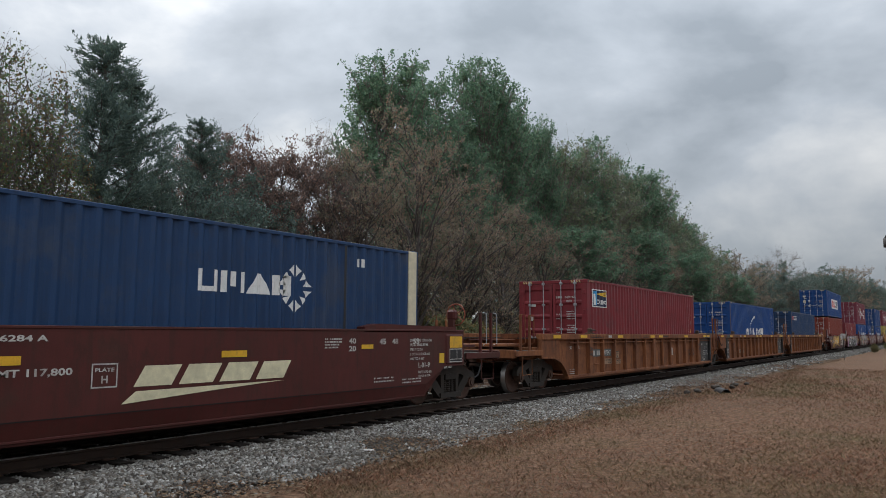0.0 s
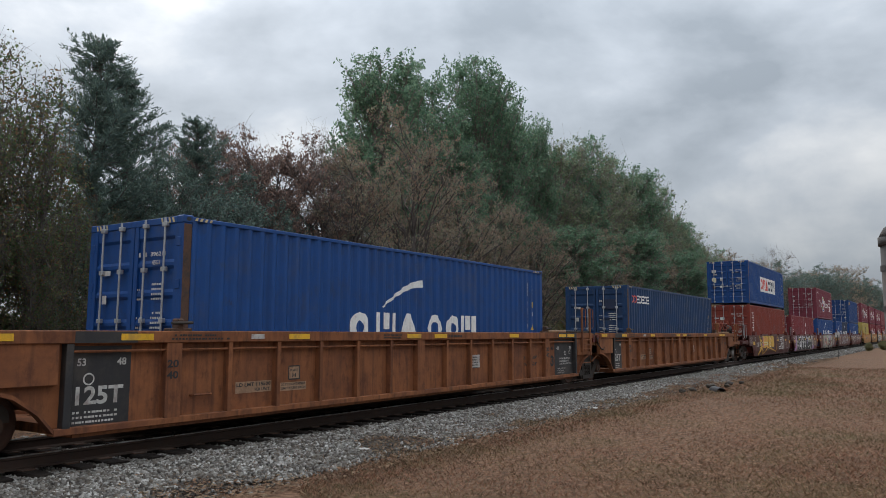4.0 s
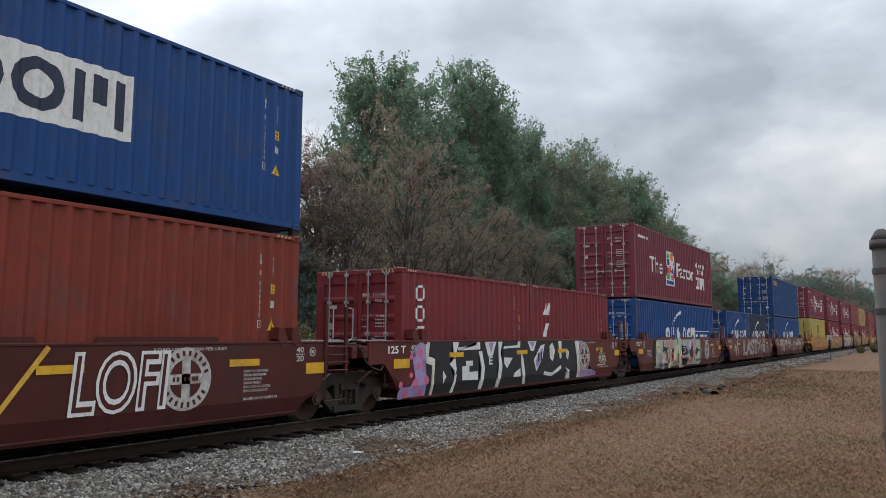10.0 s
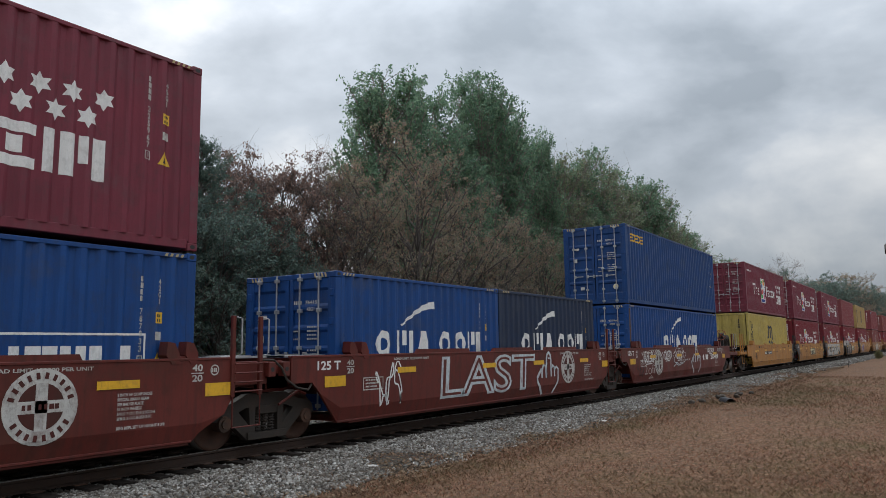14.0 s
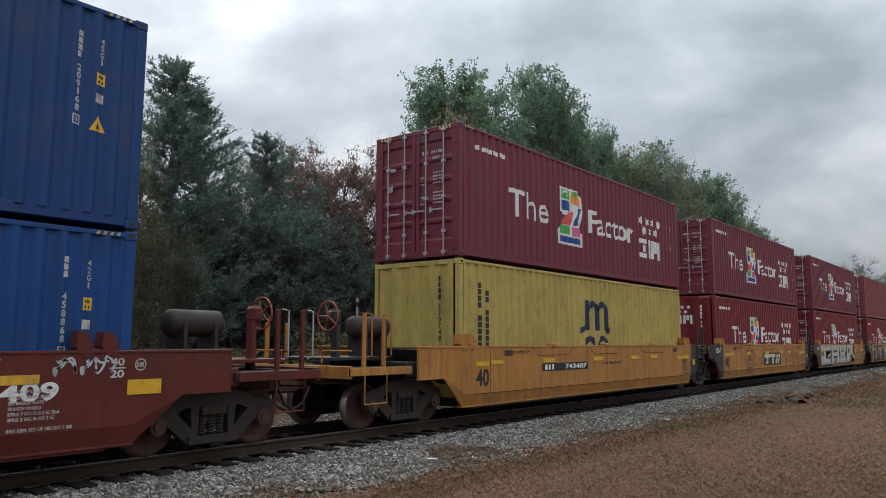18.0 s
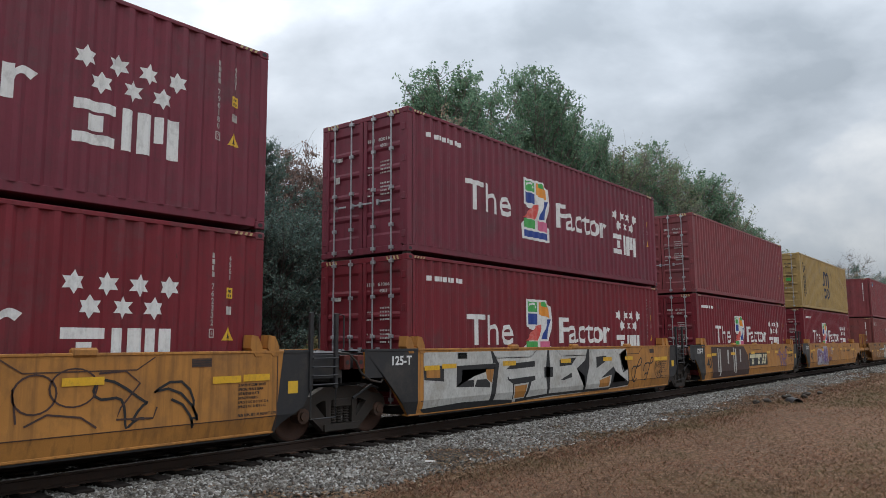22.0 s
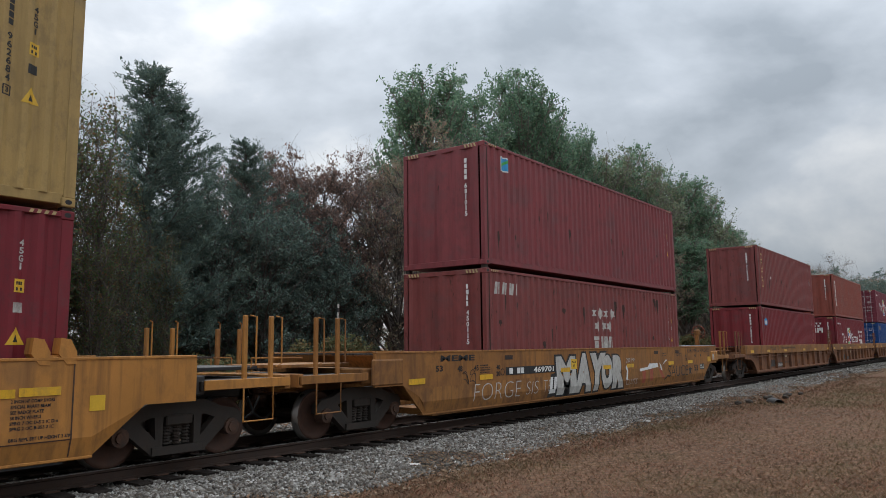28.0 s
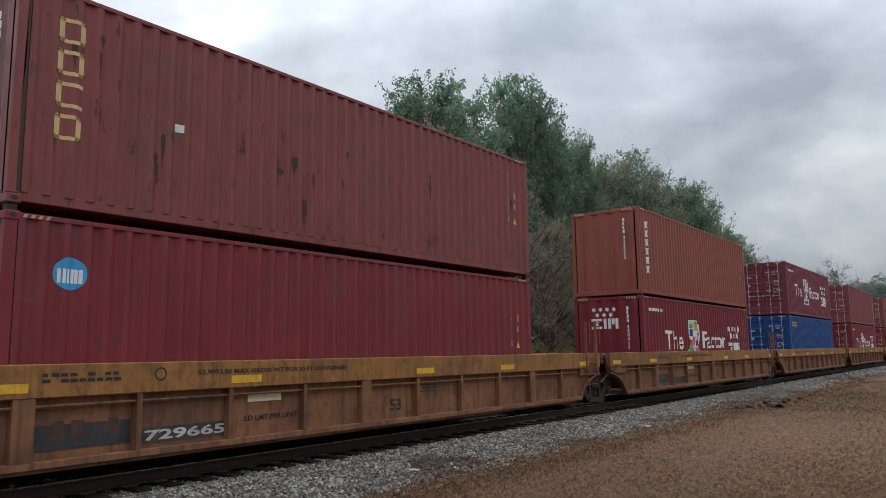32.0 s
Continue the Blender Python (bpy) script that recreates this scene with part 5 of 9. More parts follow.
def ladder(parent, x, mat, z0=0.28, z1=2.0, wide=0.50, y=-1.36, rungs=4, low=0.72, name="ladder"):
    bm = bmesh.new()
    for k in (0, wide):
        add_box(bm, x + k - 0.035, x + k + 0.035, y - 0.02, y + 0.04, low, z1, 0.008)
    for i in range(rungs):
        z = low + 0.08 + i * (1.42 - low) / rungs
        add_tube(bm, [(x, y - 0.05, z), (x + wide, y - 0.05, z)], 0.014, 6)
    lad = part(name, bm, mat, parent)
    for k in (0, wide):
        part("grab_iron", tube([(x + k + 0.05, y - 0.03, z1 - 0.62), (x + k + 0.11, y - 0.06, z1 - 0.58), (x + k + 0.11, y - 0.06, z1 - 0.04), (x + k + 0.03, y - 0.03, z1 - 0.02)], 0.014, 6), GALV if mat in (CAR_RED, CAR_BROWN) else mat, lad)
    bm = tube([(x, y, low + 0.05), (x, y, z0), (x + wide, y, z0), (x + wide, y, low + 0.05)], 0.015, 6)
    part("stirrup", bm, mat, lad)
    return lad


def coupler(parent, x, way):
    bm = box(*sorted((x, x + way * 0.55)), -0.09, 0.09, 0.72, 0.92, 0.02)
    add_box(bm, *sorted((x + way * 0.5, x + way * 0.78)), -0.19, 0.17, 0.68, 0.97, 0.04)
    c = part("coupler", bm, RUST, parent)
    part("air_hose", tube([(x + way * 0.2, -0.35, 0.78), (x + way * 0.35, -0.33, 0.5), (x + way * 0.62, -0.28, 0.36), (x + way * 0.85, -0.2, 0.5)], 0.022, 8), BLACK_INK, c)
    part("cut_lever", tube([(x + way * 0.1, -1.2, 0.86), (x + way * 0.12, -0.5, 0.84), (x + way * 0.3, -0.2, 0.95)], 0.014, 6), RUST, c)


def brake_wheel(parent, x, way, mat, z=2.05, y=-0.35):
    bm = bmesh.new()
    n = 18
    pts = [(x, y + 0.27 * math.cos(2 * math.pi * k / n), z + 0.27 * math.sin(2 * math.pi * k / n)) for k in range(n + 1)]
    add_tube(bm, pts, 0.016, 6)
    for k in range(5):
        t = 2 * math.pi * k / 5
        add_tube(bm, [(x, y, z), (x, y + 0.27 * math.cos(t), z + 0.27 * math.sin(t))], 0.012, 5)
    w = part("brake_wheel", bm, BRAKE_RED, parent)
    part("brake_housing", box(x - 0.16 * way - 0.1, x - 0.16 * way + 0.1, y - 0.12, y + 0.12, z - 0.15, z + 0.12, 0.05), mat, w)
    part("brake_stand", box(x - 0.2 * way - 0.05, x - 0.2 * way + 0.05, y - 0.08, y + 0.08, 1.1, z, 0.01), mat, w)


def reservoir(parent, x, mat, z=1.62, y=-0.2, L=0.95, r=0.24):
    bm = tube([(x - L / 2 - 0.07, y, z), (x - L / 2, y, z), (x + L / 2, y, z), (x + L / 2 + 0.07, y, z)], r, 16)
    for v in bm.verts:
        if abs(v.co.x - x) > L / 2 + 0.03:
            v.co.y = y + (v.co.y - y) * 0.6
            v.co.z = z + (v.co.z - z) * 0.6
    t = part("air_reservoir", bm, mat, parent, smooth=True)
    for q in (x - 0.27, x + 0.27):
        part("tank_strap", box(q - 0.03, q + 0.03, y - 0.24, y + 0.24, 1.12, z - 0.02), STEEL, t)


def end_platform(car, x, way, mat, dark, kind):
    """Structure over a truck. way: -1 at the leading end, 1 at the trailing end. kind: 'join' at an articulated joint, 'free' at a coupler."""
    def seg(a, b):
        return sorted((x + way * a, x + way * b))
    part("centre_sill", box(*seg(-1.9, 1.55 if kind == "free" else 0.25), -0.42, 0.42, 0.80, 1.12, 0.02), dark, car)
    part("bolster_arm", box(*seg(-0.25, 0.25), -1.30, 1.30, 0.92, 1.20, 0.02), dark, car)
    # walkway grating
    bm = bmesh.new()
    w0, w1 = seg(-1.2, 0.20 if kind == "join" else 0.4)
    for k in range(7):
        y = -1.25 + k * 0.085
        add_box(bm, w0, w1, y, y + 0.05, 1.44, 1.47)
    for k in range(7):
        y = 0.70 + k * 0.085
        add_box(bm, w0, w1, y, y + 0.05, 1.44, 1.47)
    ob = part("walkway", bm, GALV if kind == "join" else STEEL, car)
    ob["kind"] = "stuff"
    part("slope_sheet", plate([(seg(-1.75, -1.70)[0], 0.5), (seg(-1.75, -1.70)[1], 0.5), (x - way * 0.95, 1.42), (x - way * 1.02, 1.42)], -1.25, 1.25), dark, car)
    if kind == "free":
        deck = box(*seg(0.15, 1.78), -1.36, 1.36, 0.98, 1.12, 0.01)
        part("end_deck", deck, STEEL, car)
        for sy in (-1, 1):
            part("end_sill", box(*seg(0.18, 1.76), *sorted((sy * 1.364, sy * 1.40)), 0.99, 1.13, 0.006), mat, car)
        part("end_beam", box(*seg(1.68, 1.79), -1.36, 1.36, 0.94, 1.16, 0.01), mat, car)
        part("deck_sheet", box(*seg(0.0, 1.62), -0.75, 0.75, 1.24, 1.30, 0.008), dark, car)
        for a in (0.90, 1.40):
            for s in (-1, 1):
                p = part("hand_post", box(*seg(a - 0.035, a + 0.035), *sorted((s * 1.31, s * 1.37)), 1.0, 2.08 if s < 0 else 1.95, 0.008), mat, car)
                xx = x + way * (a + 0.02)
                part("grab_iron", tube([(xx + 0.07, s * 1.36, 1.30), (xx + 0.13, s * 1.42, 1.34), (xx + 0.13, s * 1.42, 2.06), (xx + 0.05, s * 1.36, 2.08)], 0.014, 6), GALV if mat in (CAR_RED, CAR_BROWN) else mat, p)
        bm = tube([(x + way * 0.86, -1.39, 1.0), (x + way * 0.86, -1.39, 0.50), (x + way * 1.42, -1.39, 0.50), (x + way * 1.42, -1.39, 1.0)], 0.016, 6)
        part("stirrup", bm, mat, car)
        for s in (1, -1):
            part("crossover_rail", tube([(x + way * 1.66, s * 1.30, 1.42), (x + way * 1.66, s * 0.55, 1.42), (x + way * 1.66, s * 0.55, 1.2)], 0.016, 6), mat, car)
        coupler(car, x + way * 1.55, way)


def castle(parent, x, mat, z, s=-1):
    """The guide that leads a box down into the well."""
    bm = bmesh.new()
    for a in (-0.16, 0.16):
        b = plate([(x + a - 0.02, z - 0.05), (x + a + 0.10, z - 0.05), (x + a + 0.10, z + 0.10), (x + a + 0.02, z + 0.25), (x + a - 0.10, z + 0.27), (x + a - 0.12, z + 0.08)], *sorted((s * 1.24, s * (SIDE + 0.01))))
        me = bpy.data.meshes.new("tmp")
        b.to_mesh(me)
        b.free()
        bm.from_mesh(me)
        bpy.data.meshes.remove(me)
    add_box(bm, x - 0.24, x + 0.28, *sorted((s * 1.23, s * 1.40)), z - 0.02, z + 0.06, 0.008)
    return part("box_guide", bm, mat, parent)


def joint_gear(car, P, mat, top):
    """What hangs at an articulated joint: a shroud over the truck, lugs and a slack air line."""
    part("end_shroud", box(P - 1.02, P + 0.12, -1.30, -1.24, 1.02, top - 0.04, 0.008), mat, car)
    part("draft_shroud", plate([(P - 1.0, 0.94), (P - 0.55, 0.98), (P - 0.1, 0.92), (P + 0.5, 0.96), (P + 0.5, 1.14), (P - 1.0, 1.14)], -1.02, -0.96), mat, car)
    for q in (P - 0.22, P + 0.10):
        bm = box(q - 0.075, q + 0.075, -1.42, -1.28, top - 0.30, top - 0.06, 0.01)
        lug = part("pull_lug", bm, CAR_RED, car)
        part("lug_hole", plate(disc(q, top - 0.18, 0.04, 8), -1.425, -1.421), BLACK_INK, lug)
    part("air_line", tube([(P - 0.40, -1.36, top - 0.02), (P - 0.18, -1.40, top - 0.03), (P - 0.02, -1.42, top - 0.16), (P + 0.10, -1.42, top - 0.36), (P + 0.34, -1.42, top - 0.50), (P + 0.62, -1.40, top - 0.55), (P + 0.72, -1.38, top - 0.46)], 0.020, 7), STEEL, car)
    part("brake_lever", tube([(P + 0.15, -1.18, 0.66), (P + 0.6, -1.18, 0.86), (P + 0.78, -1.18, 0.80)], 0.025, 6), mat, car)


def strip(car, x0, x1, z0, z1, dep, mat=None, name="reflector"):
    mark(car, name, [rect(x0, x1, z0, z1)], mat or REFLECT, dep, (), (0.52,), 0.012)


def well_car(x, P, style, mat, label, lead, trail, dark=None, top=1.46, group="well cars of the train", trucks=(True, True), marks=None, rib_step=1.0, chord=0.17, brake=(), rib_from=None, chord_mat=None):
    car = thing("well_car", pose(x, TRACK_Y, RAIL_Z), label, "well car", group)
    TRAIN.append((car, x, RAIL_Z))
    dark = dark or mat
    if style == "smooth":
        a, b = (0.20 if lead == "join" else -0.02), P - (1.0 if trail == "join" else -0.02)
        edge = 0.30
        for s in (-1, 1):
            l0 = [(a, 1.0), (0.70, 1.0), (0.90, 0.80), (1.42, 0.25)] if lead == "join" else [(a, 0.86), (0.75, 0.86), (1.45, 0.25)]
            l1 = [(P - 1.72, 0.25), (P - 1.60, 0.39), (P - 1.18, 0.62), (b, 0.92)] if trail == "join" else [(P - 1.45, 0.25), (P - 0.75, 0.86), (b, 0.86)]
            body = part("car_side", side_plate(a, b, top, l0, l1, 0.52, 0.25, s), mat, car)
            if s < 0:
                side = body
            y0, y1 = sorted((s * (SIDE + 0.012), s * (SIDE - 0.10)))
            part("top_chord", box(a + 0.01, b - 0.01, y0, y1, top - 0.004, top + 0.035, 0.006), mat, car)
            y0, y1 = sorted((s * (SIDE - 0.055), s * (SIDE - 0.20)))
            part("bottom_sill", box(1.4, P - (1.72 if trail == "join" else 1.4), y0, y1, 0.255, 0.290, 0.006), mat, car)
    else:
        a, b = (-0.28 if lead == "free" else 0.34), P - (-0.28 if trail == "free" else 0.34)
        for s in (-1, 1):
            arch0 = [(a, 0.90)] + [(0.55, 0.88), (0.95, 0.76), (1.25, 0.55), (1.48, 0.28)]
            arch1 = [(P - q, z) for q, z in reversed(arch0[1:])] + [(b, 0.90)]
            inner = bmesh.new()
            cols = [(inner.verts.new((qx, s * (SIDE - 0.13), qz)), inner.verts.new((qx, s * (SIDE - 0.13), top - 0.02)), inner.verts.new((qx, s * (SIDE - 0.16), qz)), inner.verts.new((qx, s * (SIDE - 0.16), top - 0.02))) for qx, qz in arch0 + arch1]
            for c, d in zip(cols, cols[1:]):
                for i, j in ((0, 1), (1, 3), (3, 2), (2, 0)):
                    inner.faces.new((c[i], d[i], d[j], c[j]))
            bmesh.ops.recalc_face_normals(inner, faces=inner.faces)
            part("side_panel", inner, mat, car)
            for arch in (arch0, arch1):
                rim = bmesh.new()
                for (qa, za), (qb, zb) in zip(arch, arch[1:]):
                    vs = [rim.verts.new((q, s * w, z)) for q, z in ((qa, za), (qb, zb)) for w in (SIDE - 0.02, SIDE - 0.14)]
                    rim.faces.new((vs[0], vs[1], vs[3], vs[2]))
                    vs2 = [rim.verts.new((q, s * (SIDE - 0.02), z + d)) for q, z in ((qa, za), (qb, zb)) for d in (0, 0.05)]
                    rim.faces.new((vs2[0], vs2[1], vs2[3], vs2[2]))
                part("arch_flange", rim, mat, car)
            part("end_plate", box(*sorted((a, a + 1.15)), *sorted((s * (SIDE - 0.03), s * (SIDE - 0.13))), 0.90, top - chord + 0.01, 0.006), mat, car)
            part("end_plate", box(*sorted((b, b - 1.15)), *sorted((s * (SIDE - 0.03), s * (SIDE - 0.13))), 0.90, top - chord + 0.01, 0.006), mat, car)
            y0, y1 = sorted((s * SIDE, s * (SIDE - 0.20)))
            part("top_chord", box(a, b, y0, y1, top - chord, top, 0.012), chord_mat or mat, car)
            y0, y1 = sorted((s * (SIDE - 0.01), s * (SIDE - 0.17)))
            part("bottom_sill", box(1.46, P - 1.46, y0, y1, 0.27, 0.36, 0.008), mat, car)
            part("brake_pipe", tube([(1.6, s * (SIDE - 0.06), top - chord - 0.10), (P - 1.6, s * (SIDE - 0.06), top - chord - 0.10)], 0.02, 6), mat, car)
            n = int((P / 2 - 1.6) / rib_step)
            stations = [(P / 2 + k * rib_step - 0.1, abs(k) in (0, n - 1)) for k in range(-n, n + 1)]
            if rib_from:
                stations = [(rib_from + rib_step * k, k in (0, 6, 12)) for k in range(-1, 14)]
            for q, broad in stations:
                w = 0.13 if broad else 0.04
                y0, y1 = sorted((s * (SIDE - 0.012), s * (SIDE - 0.135)))
                if rib_from and ((trail == "join" and q > 16.3) or (lead == "join" and q < 2.6)):
                    # beside the black panel a post at its outer edge
                    q, w = (P - 1.62 if q > 9 else 1.62), 0.05
                    part("side_post", box(q - w, q + w, y0, y1, 0.34, top - chord + 0.005, 0.006), CAR_BLACK, car)
                else:
                    part("side_post", box(q - w, q + w, y0, y1, 0.30, top - chord + 0.005, 0.006), mat, car)
    # floor of the well
    bm = bmesh.new()
    for k in range(8):
        q = 1.9 + (P - 3.8) * k / 7
        add_box(bm, q - 0.2, q + 0.2, -1.30, 1.30, 0.24, 0.36)
    add_box(bm, 1.75, P - 1.75, -1.33, -1.05, 0.22, 0.30)
    add_box(bm, 1.75, P - 1.75, 1.05, 1.33, 0.22, 0.30)
    add_box(bm, 1.75, P - 1.75, -0.15, 0.15, 0.22, 0.30)
    part("well_floor", bm, dark, car)
    end_platform(car, 0.0, -1, mat, dark, lead)
    end_platform(car, P, 1, mat, dark, trail)
    if trail == "join":
        if style == "smooth":
            ladder(car, P - 1.05, dark, y=-1.44, z0=0.40, z1=2.10, low=0.86, rungs=4, wide=0.55)
        else:
            ladder(car, P - 1.20, dark, y=-1.44, z0=0.66, z1=2.34, low=1.0, rungs=3, wide=0.60)
        for q in (P - 1.0, P - 0.45):
            part("far_post", box(q - 0.035, q + 0.035, 1.30, 1.37, 1.40, 2.02, 0.008), mat if style != "smooth" else dark, car)
        joint_gear(car, P, dark, top)
    if trucks[0]:
        truck(car, 0.0)
    if trucks[1]:
        truck(car, P)
    for end, where in brake:
        q, way = (0.0, -1) if end == "lead" else (P, 1)
        if where > 1:
            reservoir(car, q + way * 0.15, STEEL, z=1.86, r=0.21, L=0.85)
        brake_wheel(car, q + way * 1.35, way, dark)
    if marks:
        marks(car, P)
    return car

# ---- what is painted on the cars
FLAT = side_depth()
POST_Y = lambda x, z: -(SIDE - 0.13)


def on_side(car, name, shapes, mat, proud=0.005, label=""):
    mark(car, name, shapes, mat, FLAT, (), (0.52,), proud, label)


def small_lines(x0, x1, z1, rows, seed, step=0.062, n=9):
    return [s for k in range(rows) for s in bars_line(x0, x1 - (x1 - x0) * random.Random(seed + k).uniform(0, 0.35), z1 - k * step - 0.027, z1 - k * step, n + 4, seed + k)]


def stencil(car, x, z, lines, ink, h=0.042, step=0.062, y=None, proud=0.006, wide=0.62):
    """Lines of small stencilled writing, one below the other."""
    sh = [q for k, line in enumerate(lines) if line for q in words(line, x, x + wide * h * len(line), z - k * step - h, z - k * step)]
    mark(car, "stencil_line", sh, ink, (lambda a, b: y) if y is not None else FLAT, (), (0.52,) if y is None else (), proud)


BRAKE_LINES = ("2 INCH HF COMP SHOES", "SPECIAL BRAKE BEAM", "SEE BADGE PLATE", "38 INCH WHEELS", "SPRG 7 OC D-5 2 IC D-6", "SPRG 2 OC B-353 2 IC", "", "BRG REPL SET UP HEIGHT 3 3/8")


def seal(car, x, z, r=0.46, lift=0.0):
    """A round badge: a white rim with a dark band and a white cross on it."""
    on_side(car, "round_badge", [disc(x, z, r, 28)], WHITE_OLD, 0.006 + lift)
    on_side(car, "badge_ground", [disc(x, z, r * 0.62, 24)], CAR_BROWN, 0.0075 + lift)
    on_side(car, "badge_cross", [rect(x - r * 0.16, x + r * 0.16, z - r * 0.62, z + r * 0.62), rect(x - r * 0.62, x + r * 0.62, z - r * 0.16, z + r * 0.16)], WHITE_OLD, 0.009 + lift)
    band = []
    for k in range(22):
        t = 2 * math.pi * k / 22
        if k not in (11, 0, 12, 21):
            band += stroke([(x + r * 0.73 * math.cos(t), z + r * 0.73 * math.sin(t)), (x + r * 0.90 * math.cos(t), z + r * 0.90 * math.sin(t))], r * 0.10)
    on_side(car, "badge_band", band + bars_line(x - r * 0.5, x + r * 0.5, z - r * 0.07, z + r * 0.07, 7, 3), CAR_BROWN, 0.0105 + lift)


def mid_marks(car, P, ink=WHITE_OLD, capacity=True, black=True):
    """Signs that every unit of the brown and the yellow cars carries by its ends."""
    f = on_side
    if black:
        f(car, "size_mark", words("125 T", 0.82, 1.42, 1.20, 1.36), WHITE)
    else:
        f(car, "notice", small_lines(0.2, 1.2, 1.34, 6, 3), ink)
    f(car, "size_mark", words("40", 1.60, 1.78, 1.27, 1.37) + words("20", 1.60, 1.78, 1.12, 1.22) + [rect(1.58, 1.80, 1.235, 1.25)], ink)
    f(car, "size_mark", words("40", P - 1.78, P - 1.60, 1.27, 1.37) + words("20", P - 1.78, P - 1.60, 1.12, 1.22) + [rect(P - 1.80, P - 1.58, 1.235, 1.25)], ink)
    stencil(car, P - 2.95, 1.02, BRAKE_LINES, ink)
    f(car, "round_mark", ring(P - 1.38, 1.28, 0.08, 0.018) + bars_line(P - 1.43, P - 1.33, 1.25, 1.31, 3, 1), ink)


def brown_marks(kind):
    def m(car, P):
        mid_marks(car, P, black=kind > 1)
        strip(car, 1.0, 1.55, 0.90, 1.09, FLAT)
        strip(car, P - 1.55, P - 1.08, 0.90, 1.09, FLAT)
        # raised pads along the top
        for q in (3.79, 6.95, 9.75):
            part("chord_pad", plate([(q, 1.44), (q + 2.06, 1.44), (q + 2.0, 1.545), (q + 0.08, 1.545)], -SIDE - 0.004, -SIDE + 0.1), CAR_RED if kind > 1 else CAR_BROWN, car)
        for q in (3.1, 6.4, 9.0, 12.0):
            strip(car, q, q + 0.62, 1.08, 1.19, FLAT)
        on_side(car, "capacity_line", words("LOAD LIMIT 122200 PER UNIT", P - 4.6, P - 3.3, 1.335, 1.385), WHITE_OLD)
        on_side(car, "capacity_line", words("LOAD LIMIT 122200 PER UNIT", 3.0, 4.2, 1.335, 1.385), WHITE_OLD)
        on_side(car, "notice", [rect(2.05, 2.07, 0.80, 1.02), rect(2.63, 2.65, 0.80, 1.02), rect(2.05, 2.65, 1.01, 1.03), rect(2.05, 2.65, 0.79, 0.81)] + small_lines(2.12, 2.6, 0.99, 3, 4, 0.06, 5), WHITE_OLD)
        rnd = random.Random(kind)
        if kind == 1:
            # yellow spray work with ribbons
            for i, (xa, w) in enumerate(((3.88, 0.95), (4.75, 1.0), (5.80, 0.95), (6.75, 0.97))):
                on_side(car, "spray_letter", [[(xa, 0.72), (xa + w * 0.95, 0.66 + 0.05 * (i % 2)), (xa + w, 1.2), (xa + w * 0.8, 1.44), (xa + 0.06, 1.44)]], SPRAY_YELLOW, 0.006 + 0.0015 * i, "orange yellow spray-painted letter shape")
            on_side(car, "spray_ribbon", stroke([(2.94, 1.42), (4.02, 0.30)], 0.14), SPRAY_YELLOW, 0.0122)
            on_side(car, "spray_ribbon", stroke([(2.62, 0.30), (3.62, 0.84)], 0.20), SPRAY_YELLOW, 0.0126)
            on_side(car, "spray_ribbon", stroke([(4.02, 0.30), (5.46, 0.71), (7.0, 0.56), (8.4, 0.40), (9.14, 1.42)], 0.07), SPRAY_YELLOW, 0.0130)
            on_side(car, "spray_ribbon", stroke([(2.9, 0.70), (3.86, 0.80)], 0.06), SPRAY_YELLOW, 0.0134)
            for q, z in ((4.12, 1.22), (4.08, 0.86), (4.92, 1.2)):
                on_side(car, "spray_star", star(q, z, 0.19, 5, 0.42), PINK_INK, 0.015)
            on_side(car, "spray_figure", [rect(4.15, 5.35, 0.84, 0.90), rect(4.15, 5.35, 1.0, 1.06), blob(5.45, 0.95, 0.13, 0.13, 2)], SAND_INK, 0.0165)
            on_side(car, "spray_figure", stroke([(6.2, 1.0), (6.25, 0.75), (6.5, 0.75), (6.55, 1.2), (6.25, 1.40)], 0.07), WHITE, 0.0165)
            on_side(car, "spray_line", words("LOFI", 9.42, 10.86, 0.52, 1.36, 0.08, 0.045), WHITE, 0.015)
            on_side(car, "spray_gap", words("LOFI", 9.47, 10.81, 0.57, 1.31, 0.08, -0.012), CAR_BROWN, 0.0165)
            on_side(car, "fleet_number", bars_line(2.40, 3.45, 0.83, 1.06, 4, 2) + [s for s in words("2", 3.75, 3.92, 0.84, 1.06)], WHITE_OLD)
            seal(car, 11.2, 0.93)
        elif kind == 2:
            # black letters standing in white, between two lilac clouds with pink dots
            for sh in ([(1.22, 0.26), (1.19, 0.39), (1.27, 0.51), (1.58, 0.50), (1.78, 0.69), (1.69, 1.01), (1.70, 1.23), (1.86, 1.42), (2.2, 1.42), (2.42, 0.95), (2.42, 0.26)],
                       [(10.5, 1.42), (10.9, 1.42), (11.0, 0.95), (11.1, 0.55), (11.6, 0.50), (12.0, 0.42), (12.0, 0.31), (10.5, 0.29)]):
                on_side(car, "spray_field", [sh], LILAC_INK, 0.0050)
            dots = [(1.95, 1.20, 0.10), (1.90, 0.92, 0.08), (1.62, 0.74, 0.06), (1.78, 0.55, 0.11), (2.18, 0.62, 0.10), (1.45, 0.36, 0.09), (2.0, 0.36, 0.09), (1.25, 0.56, 0.07), (2.05, 1.02, 0.05), (1.62, 1.12, 0.06), (10.72, 1.24, 0.08), (10.80, 0.86, 0.08), (10.72, 0.48, 0.08), (11.45, 0.38, 0.08), (11.85, 0.40, 0.05), (12.15, 0.62, 0.05)]
            on_side(car, "spray_dot", [blob(a, b, r, r, k, 12, 0.08) for k, (a, b, r) in enumerate(dots)], PINK_INK, 0.0065)
